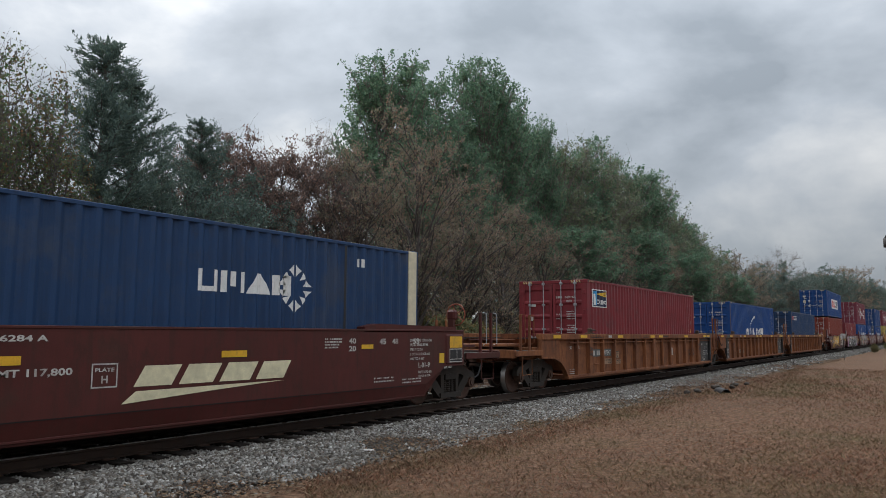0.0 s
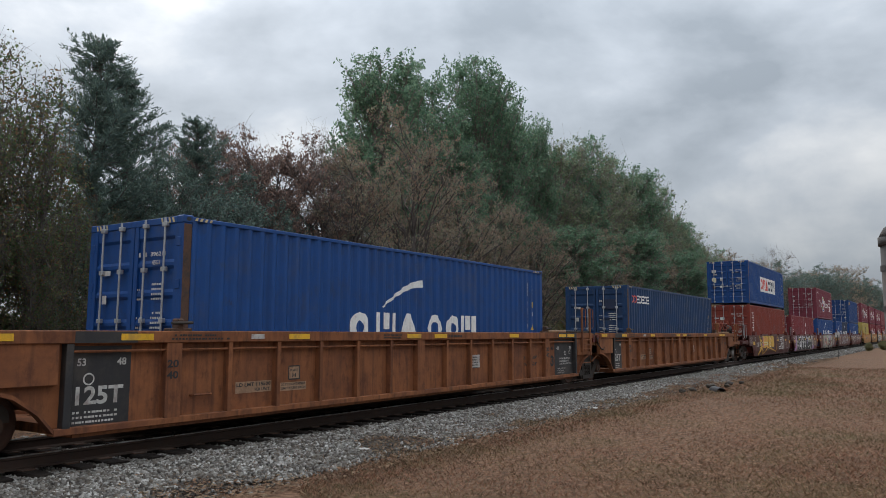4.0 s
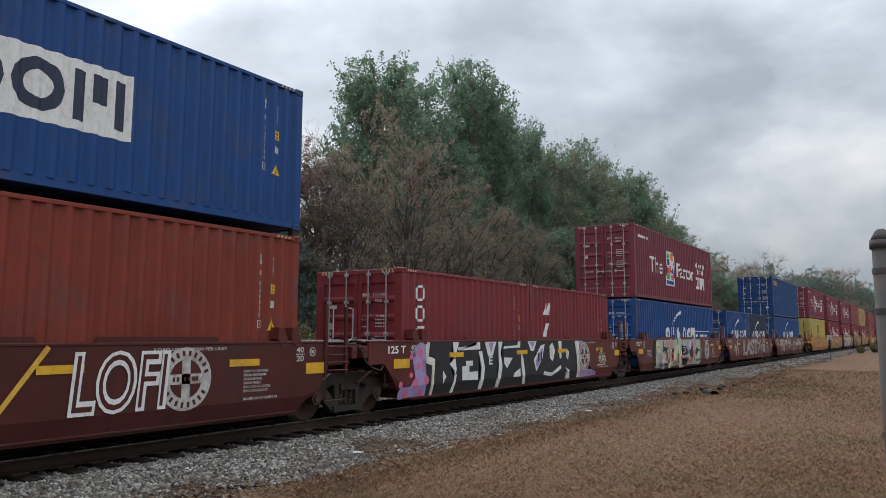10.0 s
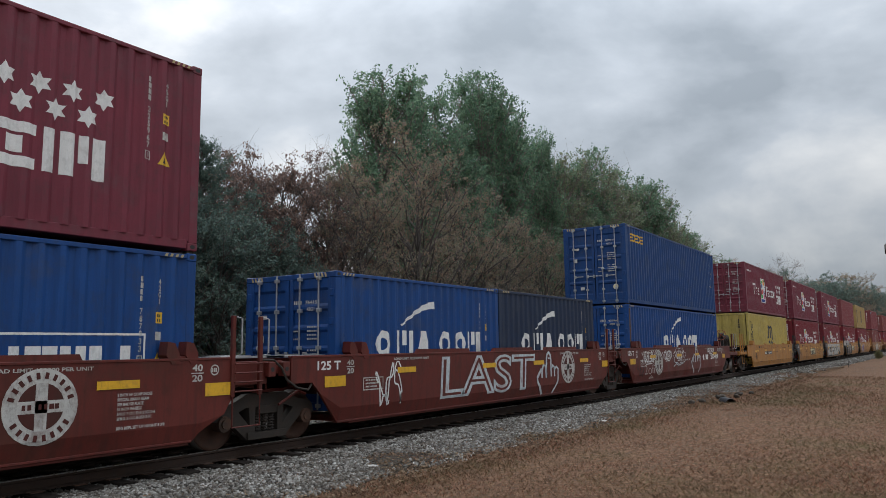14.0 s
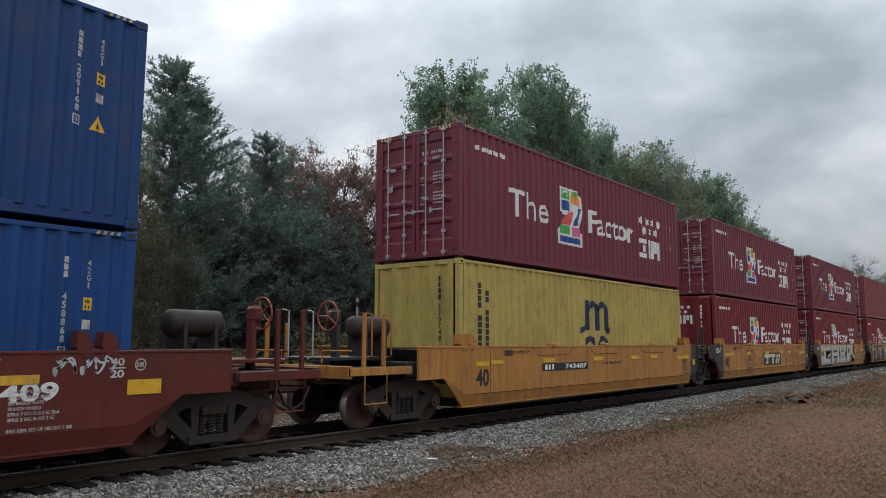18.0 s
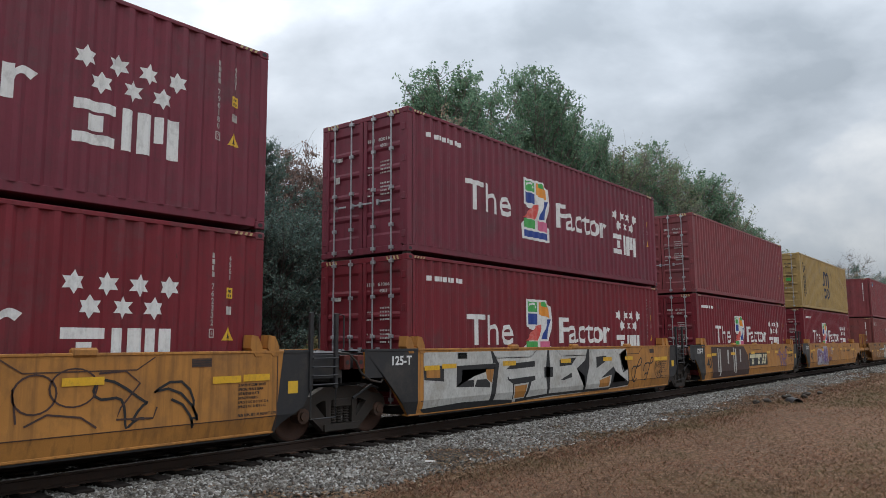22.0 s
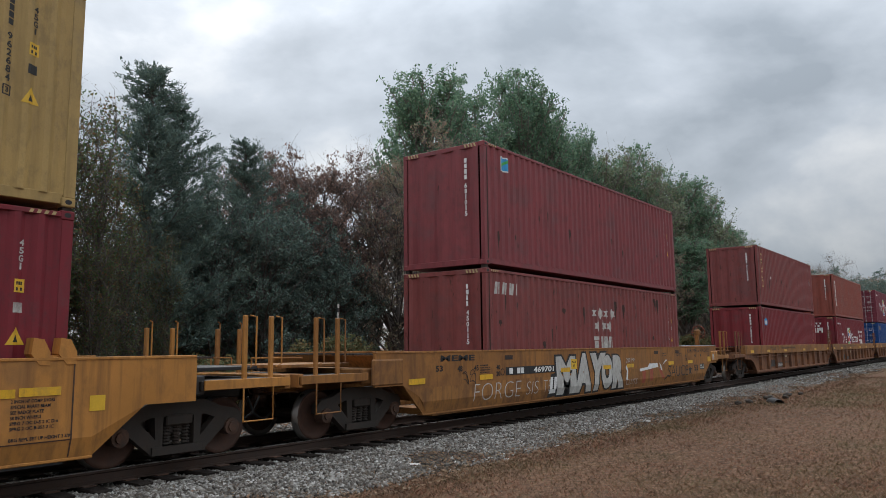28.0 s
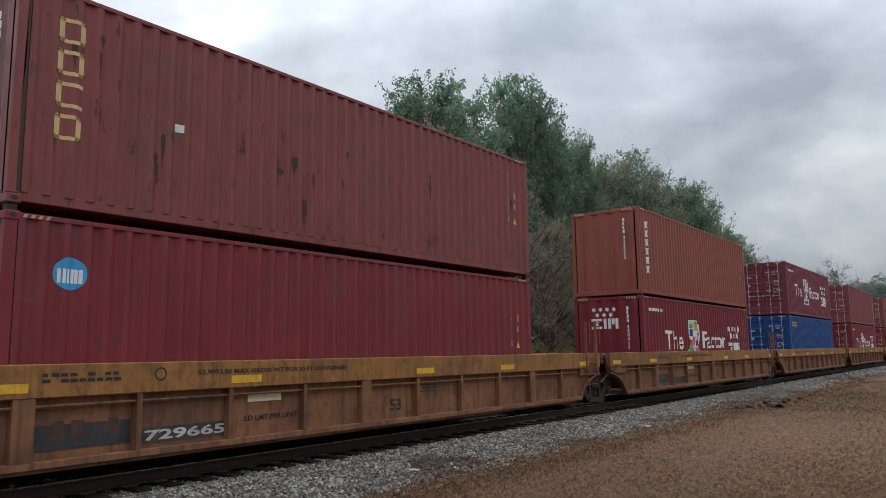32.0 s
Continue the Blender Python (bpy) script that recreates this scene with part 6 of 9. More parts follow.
            on_side(car, "spray_field", [[(2.2, 0.27), (10.62, 0.29), (10.60, 1.42), (2.16, 1.42)]], BLACK_INK, 0.0062, "black spray-painted letters of a mural")
            gaps = (
                [(2.16, 1.42), (2.32, 1.42), (2.26, 1.12), (2.52, 1.06), (2.46, 0.27), (2.36, 0.27), (2.40, 0.92), (2.18, 0.98)],
                [(2.84, 0.80), (2.98, 0.66), (2.84, 0.50)],
                [(3.26, 1.42), (3.52, 1.42), (3.36, 1.08), (3.10, 0.92), (3.30, 1.02)], [(3.12, 0.92), (3.36, 1.06), (3.42, 0.78), (3.30, 0.60), (3.34, 0.76)],
                [(3.34, 0.66), (3.42, 0.70), (3.32, 0.28), (3.18, 0.28)],
                [(3.50, 1.30), (4.30, 1.34), (4.34, 1.42), (4.48, 1.42), (4.50, 1.24), (3.46, 1.23)],
                [(3.82, 0.98), (4.14, 0.98), (4.14, 0.86), (3.84, 0.86)], [(3.66, 0.86), (3.98, 0.86), (3.98, 0.72), (4.38, 0.72), (4.38, 0.52), (3.66, 0.54)],
                [(4.42, 1.20), (4.58, 1.20), (4.72, 0.80), (4.62, 0.28), (4.46, 0.28), (4.56, 0.80)],
                [(4.72, 1.42), (5.30, 1.42), (5.12, 1.08), (4.88, 1.06)],
                [(5.40, 1.42), (5.62, 1.42), (5.52, 1.15), (5.62, 0.80), (5.46, 0.28), (5.30, 0.28), (5.42, 0.75)],
                [(5.66, 1.24), (6.60, 1.26), (6.62, 1.42), (6.48, 1.42), (6.44, 1.32), (5.72, 1.30)],
                [(5.70, 1.02), (6.18, 1.0), (5.86, 0.74), (5.72, 0.86)], [(6.20, 0.50), (6.26, 0.60), (6.60, 0.72), (6.62, 0.50)],
                [(6.64, 1.20), (6.80, 0.95), (6.95, 0.29), (6.80, 0.29), (6.68, 0.70)],
                [(7.05, 1.42), (7.60, 1.42), (7.42, 1.16), (7.24, 1.16)],
                [(7.42, 0.92), (7.86, 1.30), (8.12, 1.34), (7.95, 0.92), (7.56, 0.60)],
                [(8.44, 1.28), (8.62, 1.38), (8.82, 1.15), (8.66, 0.84), (8.46, 0.94)],
                [(8.06, 0.58), (8.60, 0.52), (9.20, 0.72), (9.24, 0.62), (8.60, 0.42), (8.02, 0.48)],
                [(9.04, 1.42), (9.28, 1.42), (9.26, 0.92), (9.14, 0.90)], [(9.62, 1.20), (9.82, 1.10), (9.74, 0.85), (9.60, 0.95)],
                [(9.52, 0.66), (9.82, 0.55), (9.92, 0.30), (9.60, 0.30), (9.72, 0.48)],
                [(10.26, 1.42), (10.58, 1.42), (10.56, 0.95), (10.66, 0.30), (10.46, 0.30), (10.42, 0.90)],
            )
            for sh in gaps:
                on_side(car, "spray_gap", [sh], WHITE, 0.0078)
            on_side(car, "spray_line", stroke([(2.38, 0.30), (2.44, 0.92), (2.22, 1.02), (2.26, 1.40)], 0.06) + stroke([(10.34, 1.40), (10.48, 0.92), (10.58, 0.36)], 0.06) + stroke([(9.66, 1.14), (9.72, 0.94)], 0.07) + stroke([(8.56, 1.26), (8.60, 0.96)], 0.08), SAND_INK, 0.0092)
            on_side(car, "spray_field", [[(4.90, 1.40), (5.18, 1.40), (5.02, 1.16)], [(7.52, 0.86), (7.88, 1.22), (8.02, 1.22), (7.86, 0.86), (7.60, 0.68)], [(7.14, 1.40), (7.50, 1.40), (7.34, 1.24)]], LILAC_INK, 0.0092)
            on_side(car, "spray_letter", [rect(7.66, 7.76, 0.86, 1.10, 0.1), rect(7.84, 7.92, 0.88, 1.12, 0.1)], BLACK_INK, 0.0105)
            on_side(car, "spray_letter", words("E", 4.92, 5.10, 0.86, 1.06), WHITE, 0.0092)
            seal(car, 11.0, 0.93, 0.44, 0.007)
            on_side(car, "spray_line", scribble(12.15, 12.60, 0.98, 1.18, 3, 0.035, 5) + scribble(12.10, 12.85, 0.70, 0.94, 6, 0.035, 6) + stroke([(12.15, 0.64), (12.5, 0.62), (12.8, 0.65)], 0.03), SAND_INK, 0.012)
        elif kind == 3:
            on_side(car, "spray_field", [[(2.85, 0.30), (10.0, 0.30), (10.15, 0.9), (10.0, 1.42), (3.15, 1.42), (2.9, 0.9)]], MINT_INK, 0.006, "pastel spray-painted mural of bubbles")
            inks = (SAND_INK, LILAC_INK, SILVER_INK, MINT_INK, ROSE_INK, SAND_INK, FROST_INK, ROSE_INK)
            for k in range(46):
                r = rnd.uniform(0.15, 0.42)
                on_side(car, "spray_bubble", [blob(rnd.uniform(3.2, 9.75), rnd.uniform(0.42, 1.26), r, min(r, 0.24), k, 12, 0.12)], inks[k % 8], 0.007 + 0.0003 * k)
            on_side(car, "spray_dot", [blob(rnd.uniform(3.4, 9.8), rnd.uniform(0.45, 1.3), 0.12, 0.12, 50 + k, 12, 0.08) for k in range(17)], BERRY_INK, 0.0215)
            dark = [
                [(2.84, 0.28), (2.82, 0.94), (2.96, 1.41), (3.24, 1.42), (3.10, 0.95), (3.13, 0.28)],
                [(4.12, 1.36), (4.22, 1.38), (4.16, 1.14), (4.44, 1.10), (4.78, 1.10), (4.41, 0.82), (4.34, 0.95), (4.20, 0.95), (4.04, 0.89)],
                [(5.29, 1.06), (5.58, 1.0), (5.55, 0.83), (5.31, 0.92)],
                [(6.81, 1.19), (7.0, 1.14), (7.46, 1.14), (7.94, 0.84), (7.76, 0.76), (6.86, 0.73), (6.85, 0.96), (7.05, 1.0)],
                [(6.86, 0.61), (7.77, 0.64), (7.66, 0.50), (7.64, 0.28), (6.87, 0.30), (6.90, 0.45), (7.40, 0.50), (7.40, 0.55)],
                [(8.05, 1.0), (8.3, 0.95), (8.30, 1.11), (8.64, 1.10), (8.60, 0.58), (8.22, 0.64), (8.25, 0.80)],
                [(9.25, 1.07), (9.5, 1.0), (10.03, 0.9), (9.5, 0.85), (9.31, 0.63), (9.2, 0.7)],
            ]
            dark += stroke([(4.88, 1.10), (4.86, 0.60), (4.76, 0.30)], 0.08) + stroke([(6.20, 1.41), (6.23, 1.10), (6.28, 0.55), (6.20, 0.34), (5.9, 0.28)], 0.06) + stroke([(9.95, 1.41), (10.08, 1.0), (9.92, 0.36)], 0.06)
            on_side(car, "spray_line", dark, BLACK_INK, 0.023)
            on_side(car, "spray_line", stroke([(3.24, 1.40), (3.10, 0.95), (3.14, 0.30)], 0.05) + stroke([(7.0, 1.08), (7.42, 1.04), (7.3, 0.88), (6.98, 0.84), (7.0, 1.08)], 0.03) + stroke([(10.02, 1.40), (10.14, 1.0), (9.98, 0.36)], 0.03), WHITE, 0.0246)
            on_side(car, "spray_writing", words("WAR TIME!", 3.59, 4.72, 0.32, 0.46, 0.15) + words("2019", 9.2, 9.8, 0.42, 0.55, 0.1), BLACK_INK, 0.0245)
            seal(car, 11.3, 0.92)
        elif kind == 4:
            on_side(car, "spray_line", scribble(2.4, 3.3, 0.4, 1.35, 3, 0.035, 12), WHITE, 0.006)
            on_side(car, "spray_line", words("LAST", 4.6, 9.0, 0.46, 1.38, 0.1, 0.03), FROST_INK, 0.0065, "pale blue spray-painted tag")
            on_side(car, "spray_gap", words("LAST", 4.68, 8.94, 0.52, 1.32, 0.1, -0.022), CAR_RED, 0.0078)
            sign(car, 9.17, 0.0)
            seal(car, 11.16, 0.97)
        else:
            for k, (q, z, w, h) in enumerate(((2.30, 0.92, 1.35, 0.42), (4.62, 0.98, 1.05, 0.34), (6.15, 0.98, 1.10, 0.34), (11.05, 1.18, 1.05, 0.20))):
                on_side(car, "spray_line", words("CoLeRs", q + 0.14, q + w - 0.16, z, z + h, 0.12, 0.004) + stroke([(q - 0.10, z + h * 0.9), (q + 0.06, z + h * 0.5), (q - 0.08, z + 0.02)], 0.035) + stroke([(q + w - 0.14, z + h * 1.05), (q + w + 0.06, z + h * 0.1)], 0.035) + stroke([(q + w + 0.08, z + h), (q + w - 0.10, z + h * 0.2)], 0.035) + stroke([(q + 0.3, z - 0.05), (q + 0.75 * w, z - 0.04)], 0.03) + scribble(q + 0.1, q + w - 0.1, z - 0.03, z + h + 0.05, 5, 0.024, 90 + k, 2), WHITE, 0.009 + 0.0002 * k)
            on_side(car, "spray_line", scribble(12.75, 13.55, 1.16, 1.40, 5, 0.03, 31), FROST_INK, 0.009)
            on_side(car, "spray_line", words("2ofi", 2.45, 3.55, 0.50, 0.84, 0.0, -0.02) + stroke([(3.0, 0.36), (3.25, 0.44), (3.45, 0.36), (2.95, 0.35)], 0.03), SILVER_INK, 0.0075)
            cloud = [(6.75 + 0.80 * (1 + 0.12 * math.sin(7 * t)) * math.cos(t), 1.10 + 0.33 * (1 + 0.10 * math.sin(7 * t)) * math.sin(t)) for t in (2 * math.pi * k / 56 for k in range(57))]
            on_side(car, "spray_line", stroke(cloud, 0.03) + stroke([(5.9, 0.70), (6.3, 0.80), (6.6, 0.72), (6.9, 0.86), (7.2, 0.76)], 0.04), FROST_INK, 0.0078)
            sign(car, 8.40, 0.08, 1.10)
            on_side(car, "capacity_line", words("LD LMT 122200 PER UNIT", 6.95, 8.25, 0.90, 0.97), WHITE_OLD, 0.0082)
            on_side(car, "spray_letter", words("B", 9.50, 9.66, 0.94, 1.14), WHITE, 0.0112)
            on_side(car, "spray_line", scribble(1.7, 2.4, 0.42, 0.85, 3, 0.03, 28), BLACK_INK, 0.006)
            on_side(car, "fleet_number", bars_line(10.24, 11.15, 0.88, 1.10, 4, 2) + words("270409", 11.55, 12.85, 0.88, 1.10), WHITE)
            seal(car, 4.08, 0.90, 0.47)
    return m


def sign(car, x, z, k=1.0):
    """A raised finger sprayed in a few broad pale lines."""
    p = lambda *pts: [(x + k * a, z + b) for a, b in pts]
    sh = stroke(p((0.35, 0.28), (0.05, 0.62), (0.02, 0.74), (0.28, 0.96)), 0.09) + stroke(p((0.30, 0.72), (0.31, 0.92), (0.40, 1.06), (0.52, 1.04), (0.56, 0.72)), 0.08)
    sh += stroke(p((0.57, 0.80), (0.59, 1.20), (0.64, 1.35), (0.74, 1.39), (0.84, 1.32), (0.86, 1.20), (0.87, 0.74)), 0.08) + stroke(p((0.88, 0.96), (0.97, 1.04), (1.06, 1.0), (1.08, 0.74)), 0.07)
    sh += stroke(p((1.08, 0.94), (1.20, 1.0), (1.31, 0.94), (1.28, 0.62), (0.97, 0.28)), 0.07) + stroke(p((0.68, 1.24), (0.80, 1.24)), 0.04)
    on_side(car, "spray_figure", sh, FROST_INK, 0.0105)


def yellow_marks(kind):
    def m(car, P):
        # dark ends
        for a, b in ((0.195, 1.62), (P - 1.68, P - 0.995)):
            sh = [(a, 0.998), (0.70, 0.998), (0.90, 0.798), (1.42, 0.248), (1.62, 0.248), (1.62, 1.46), (a, 1.46)] if a < 5 else [(P - 1.76, 0.248), (P - 1.72, 0.248), (P - 1.60, 0.388), (P - 1.18, 0.618), (b, 0.918), (b, 1.46), (a + 0.08, 1.46)]
            if kind == 1 and a < 5:
                continue
            if kind == 5 and a > 5:
                continue
            on_side(car, "black_end", [sh], CAR_BLACK, 0.004, "black painted end section")
            part("black_chord", box(a - 0.002 if a < 5 else a + 0.08, b + 0.002, -SIDE - 0.016, -SIDE + 0.104, 1.452, 1.499, 0.004), CAR_BLACK, car)
        if kind != 1:
            on_side(car, "size_mark", words("125-T", 0.90, 1.44, 1.20, 1.37), WHITE)
        on_side(car, "size_mark", words("40", 1.80, 2.26, 0.66, 1.02), BLACK_INK)
        strip(car, 1.80, 2.26, 1.08, 1.17, FLAT)
        strip(car, 2.34, 2.80, 1.10, 1.19, FLAT)
        strip(car, P - 2.86, P - 2.38, 1.04, 1.14, FLAT)
        strip(car, P - 2.34, P - 1.86, 1.05, 1.15, FLAT)
        for q in (4.47, 7.0, 9.3, 10.65):
            strip(car, q, q + 0.52, 1.10, 1.20, FLAT)
        stencil(car, P - 2.42, 1.02, BRAKE_LINES, BLACK_INK, 0.040, 0.062)
        on_side(car, "notice", [rect(P - 1.50, P - 1.30, 0.83, 1.02)], HAZARD, 0.006)
        on_side(car, "capacity_line", bars_line(3.2, 3.9, 1.36, 1.385, 16, 3) + bars_line(3.2, 3.8, 1.32, 1.345, 14, 4), BLACK_INK)
        for q in (2.85, P - 3.2):
            on_side(car, "grille", [rect(q, q + 0.32, 1.28, 1.40)], RUST, 0.006)
            on_side(car, "grille_slot", [rect(q + 0.02, q + 0.30, 1.30 + 0.03 * k, 1.312 + 0.03 * k) for k in range(3)], BLACK_INK, 0.0075)
        # folded stiffeners with a small guide on each
        for q in (4.75, 7.55, 10.7):
            on_side(car, "stiffener_edge", stroke([(q - 0.75, 1.43), (q - 0.5, 1.27), (q + 0.9, 1.27), (q + 1.15, 1.43)], 0.018), RUST, 0.006)
            part("centre_guide", box(q + 0.05, q + 0.38, -SIDE - 0.03, -SIDE + 0.10, 1.44, 1.56, 0.03), CAR_YELLOW, car)
        for q in (2.30, P - 1.72):
            on_side(car, "weld_seam", [rect(q, q + 0.02, 0.30, 1.42)], RUST, 0.005)
        on_side(car, "panel_seam", [rect(1.7, P - 1.7, 0.505, 0.520)], RUST, 0.005)
        rnd = random.Random(40 + kind)
        if kind == 1:
            on_side(car, "number_panel", [rect(4.43, 6.68, 0.90, 1.08)], BLACK_INK, 0.006)
            on_side(car, "fleet_number", bars_line(4.55, 5.2, 0.93, 1.05, 4, 9) + words("743407", 5.5, 6.6, 0.93, 1.05, 0.15), WHITE, 0.0075)
            on_side(car, "capacity_line", words("LD LMT 116000 PER UNIT", 7.5, 8.6, 1.0, 1.06), BLACK_INK)
        if kind in (2, 4):
            on_side(car, "number_panel", [rect(6.75, 9.38, 0.62, 1.14)], BLACK_INK, 0.006)
            sh = []
            for q in (6.85, 7.7):
                sh += [rect(q, q + 0.8, 0.94, 1.08, 0.25), rect(q + 0.22, q + 0.52, 0.68, 0.95, 0.25)]
            sh += [[(8.48, 0.68), (8.72, 0.68), (9.0, 1.08), (8.76, 1.08)], [(8.84, 0.68), (9.04, 0.68), (9.3, 1.08), (9.10, 1.08)]]
            on_side(car, "house_mark", sh, SAND_INK, 0.0075)
            on_side(car, "panel_stripe", [rect(6.98, 9.1, 0.80 + 0.055 * k, 0.818 + 0.055 * k, 0.25) for k in range(3)], BLACK_INK, 0.0085)
        if kind == 2:
            tag = stroke([(4.03, 1.08), (4.10, 0.80), (4.22, 1.16), (4.30, 0.72)], 0.025)
            for a, b, rx, rz in ((4.55, 1.05, 0.24, 0.20), (4.85, 1.12, 0.24, 0.22), (5.15, 1.06, 0.22, 0.22)):
                tag += ring(a, b, rx, 0.025, 20, rz / rx)
            tag += stroke([(4.35, 0.68), (4.45, 0.82), (4.75, 0.90), (5.05, 0.84), (5.20, 0.68)], 0.025) + stroke([(5.35, 1.16), (5.55, 1.10), (5.82, 0.92), (5.55, 0.80), (5.30, 0.66), (5.60, 0.70), (5.85, 0.64)], 0.025)
            tag += ring(4.75, 0.50, 0.37, 0.025, 24, 0.70) + words("GOZC", 4.48, 5.04, 0.38, 0.62, 0.1, 0.0) + words("C", 4.66, 4.76, 0.84, 0.98)
            tag += scribble(6.12, 6.55, 0.58, 1.08, 3, 0.028, 18, 2)
            for a, b, rx, rz in ((10.35, 1.02, 0.26, 0.24), (10.80, 1.08, 0.30, 0.24)):
                tag += ring(a, b, rx, 0.025, 20, rz / rx)
            tag += stroke([(9.86, 1.22), (9.95, 0.84), (10.10, 1.10), (10.16, 0.70)], 0.025) + stroke([(11.1, 1.24), (11.45, 1.26), (11.65, 1.10), (11.4, 0.80), (11.35, 0.66), (11.85, 0.64), (11.9, 0.78)], 0.025) + stroke([(10.25, 0.66), (10.5, 0.78), (10.9, 0.72), (11.1, 0.58)], 0.025)
            on_side(car, "spray_line", tag, BRICK_INK, 0.009)
        if kind == 3:
            on_side(car, "spray_field", [[(1.78, 0.34), (4.0, 0.33), (5.0, 0.30), (10.86, 0.36), (10.86, 0.85), (10.55, 0.80), (10.35, 1.28), (10.82, 1.20), (10.75, 1.42), (1.78, 1.42)]], SILVER_INK, 0.006, "silver spray-painted block letters with black joints")
            joints = (
                [(1.70, 0.36), (1.85, 0.27), (3.60, 0.28), (4.88, 0.27), (4.88, 0.35), (4.20, 0.39), (3.0, 0.41)],
                [(1.78, 1.14), (2.40, 1.16), (2.40, 0.85), (1.80, 0.90)],
                [(2.82, 1.14), (4.17, 1.16), (4.17, 1.05), (3.0, 1.06), (2.98, 0.84), (3.40, 0.84), (3.40, 0.70), (2.80, 0.72)],
                [(3.42, 0.70), (3.50, 0.84), (3.85, 0.84), (3.97, 0.76), (3.97, 0.66)],
                [(4.16, 1.16), (4.34, 1.18), (4.20, 0.60), (4.12, 0.34), (3.96, 0.34), (4.06, 0.75)], [(4.02, 1.42), (4.10, 1.42), (4.30, 1.17), (4.10, 1.17)],
                [(4.60, 1.02), (4.85, 1.14), (5.80, 1.18), (5.80, 1.05), (4.90, 1.02)],
                [(4.64, 0.80), (5.81, 0.84), (5.81, 0.74), (5.65, 0.72), (5.42, 0.34), (5.34, 0.34), (5.52, 0.70), (4.90, 0.68), (4.86, 0.74)],
                [(6.38, 1.42), (6.46, 1.42), (6.50, 1.02), (6.44, 0.38), (6.36, 0.38), (6.30, 0.80), (6.30, 1.02)], [(6.22, 1.02), (6.62, 1.02), (6.62, 0.78), (6.22, 0.78)],
                [(6.95, 1.18), (7.80, 1.22), (7.55, 1.04), (6.95, 1.02)], [(7.0, 0.70), (7.54, 0.85), (7.56, 0.74), (7.10, 0.68)],
                [(8.40, 1.42), (8.52, 1.42), (8.50, 1.0), (8.35, 0.70), (8.25, 0.38), (8.15, 0.38), (8.22, 0.75), (7.82, 0.95), (8.28, 1.15)],
                [(8.90, 1.22), (9.51, 1.24), (9.40, 1.08), (8.90, 0.92)],
                [(9.15, 0.66), (9.92, 0.94), (10.04, 0.82), (9.80, 0.48), (10.80, 0.50), (10.86, 0.40), (9.66, 0.36), (9.80, 0.72)],
            )
            for sh in joints:
                on_side(car, "spray_joint", [sh], BLACK_INK, 0.0078)
            on_side(car, "spray_line", stroke([(10.33, 1.28), (10.52, 0.78), (10.86, 0.85), (10.86, 0.40)], 0.05) + stroke([(5.0, 0.32), (6.4, 0.37), (8.2, 0.37), (9.66, 0.36)], 0.06) + stroke([(4.66, 0.86), (4.70, 0.80), (4.88, 0.72), (4.88, 0.36)], 0.04), BLACK_INK, 0.0079)
            for sh in ([(3.82, 1.04), (4.13, 1.04), (4.04, 0.76), (3.99, 0.78), (3.86, 0.85)], [(4.93, 0.64), (5.46, 0.66), (5.34, 0.38), (4.95, 0.38)], [(9.05, 0.60), (9.70, 0.70), (9.60, 0.42), (9.05, 0.42)], [(1.86, 1.08), (2.28, 1.08), (2.28, 0.92), (1.86, 0.94)]):
                on_side(car, "spray_gap", [sh], CAR_YELLOW, 0.0092)
            on_side(car, "spray_line", ring(13.0, 0.78, 0.28, 0.02, 20, 1.0) + words("JASN", 12.75, 13.25, 0.78, 0.98, 0.1, -0.01) + scribble(12.85, 13.2, 0.55, 0.75, 2, 0.02, 5), BLACK_INK, 0.009)
        if kind == 4:
            on_side(car, "spray_field", [[(2.4, 0.30), (6.75, 0.30), (6.65, 1.05), (6.1, 1.42), (2.3, 1.42)]], BRICK_INK, 0.006, "dark brown spray-painted panel with white drips")
            on_side(car, "spray_line", [rect(q, q + w, z, 1.38 - 0.04 * (i % 3)) for i, (q, w, z) in enumerate(((2.95, 0.10, 0.5), (3.15, 0.14, 0.36), (4.05, 0.16, 0.78), (4.75, 0.10, 0.45), (4.95, 0.16, 0.40), (5.55, 0.14, 0.82)))], WHITE_OLD, 0.0085)
            on_side(car, "spray_line", scribble(11.2, 12.6, 0.45, 1.35, 2, 0.05, 77), PURPLE_INK, 0.009)
            on_side(car, "spray_line", scribble(12.75, 13.6, 1.08, 1.36, 4, 0.03, 78) + scribble(12.8, 13.6, 0.85, 1.05, 2, 0.025, 79), BLACK_INK, 0.0095)
        if kind == 5:
            for k, (ch, q, w, z0, z1) in enumerate((("S", 3.34, 0.72, 0.40, 1.16), ("i", 4.02, 0.34, 0.42, 1.14), ("a", 4.34, 0.56, 0.42, 1.0), ("B", 4.86, 0.58, 0.40, 1.26), ("R", 5.40, 0.62, 0.38, 1.28))):
                on_side(car, "spray_halo", words(ch, q - 0.09, q + w + 0.09, z0 - 0.07, z1 + 0.07, 0.0, 0.16), HALO_INK, 0.006 + 0.0002 * k, "pale lilac rim of a bubble letter")
                on_side(car, "spray_letter", words(ch, q, q + w, z0, z1, 0.0, 0.10), PURPLE_INK if k % 2 else MAUVE_INK, 0.0075 + 0.0002 * k, "purple spray-painted bubble letter")
                on_side(car, "spray_line", words(ch, q + 0.05, q + w - 0.05, z0 + 0.05, z1 - 0.05, 0.0, -0.035), HALO_INK, 0.0090)
            on_side(car, "spray_line", scribble(6.10, 6.85, 0.50, 0.80, 3, 0.05, 63) + stroke([(6.15, 1.26), (6.6, 1.05), (6.3, 0.90)], 0.08), MAUVE_INK, 0.0075)
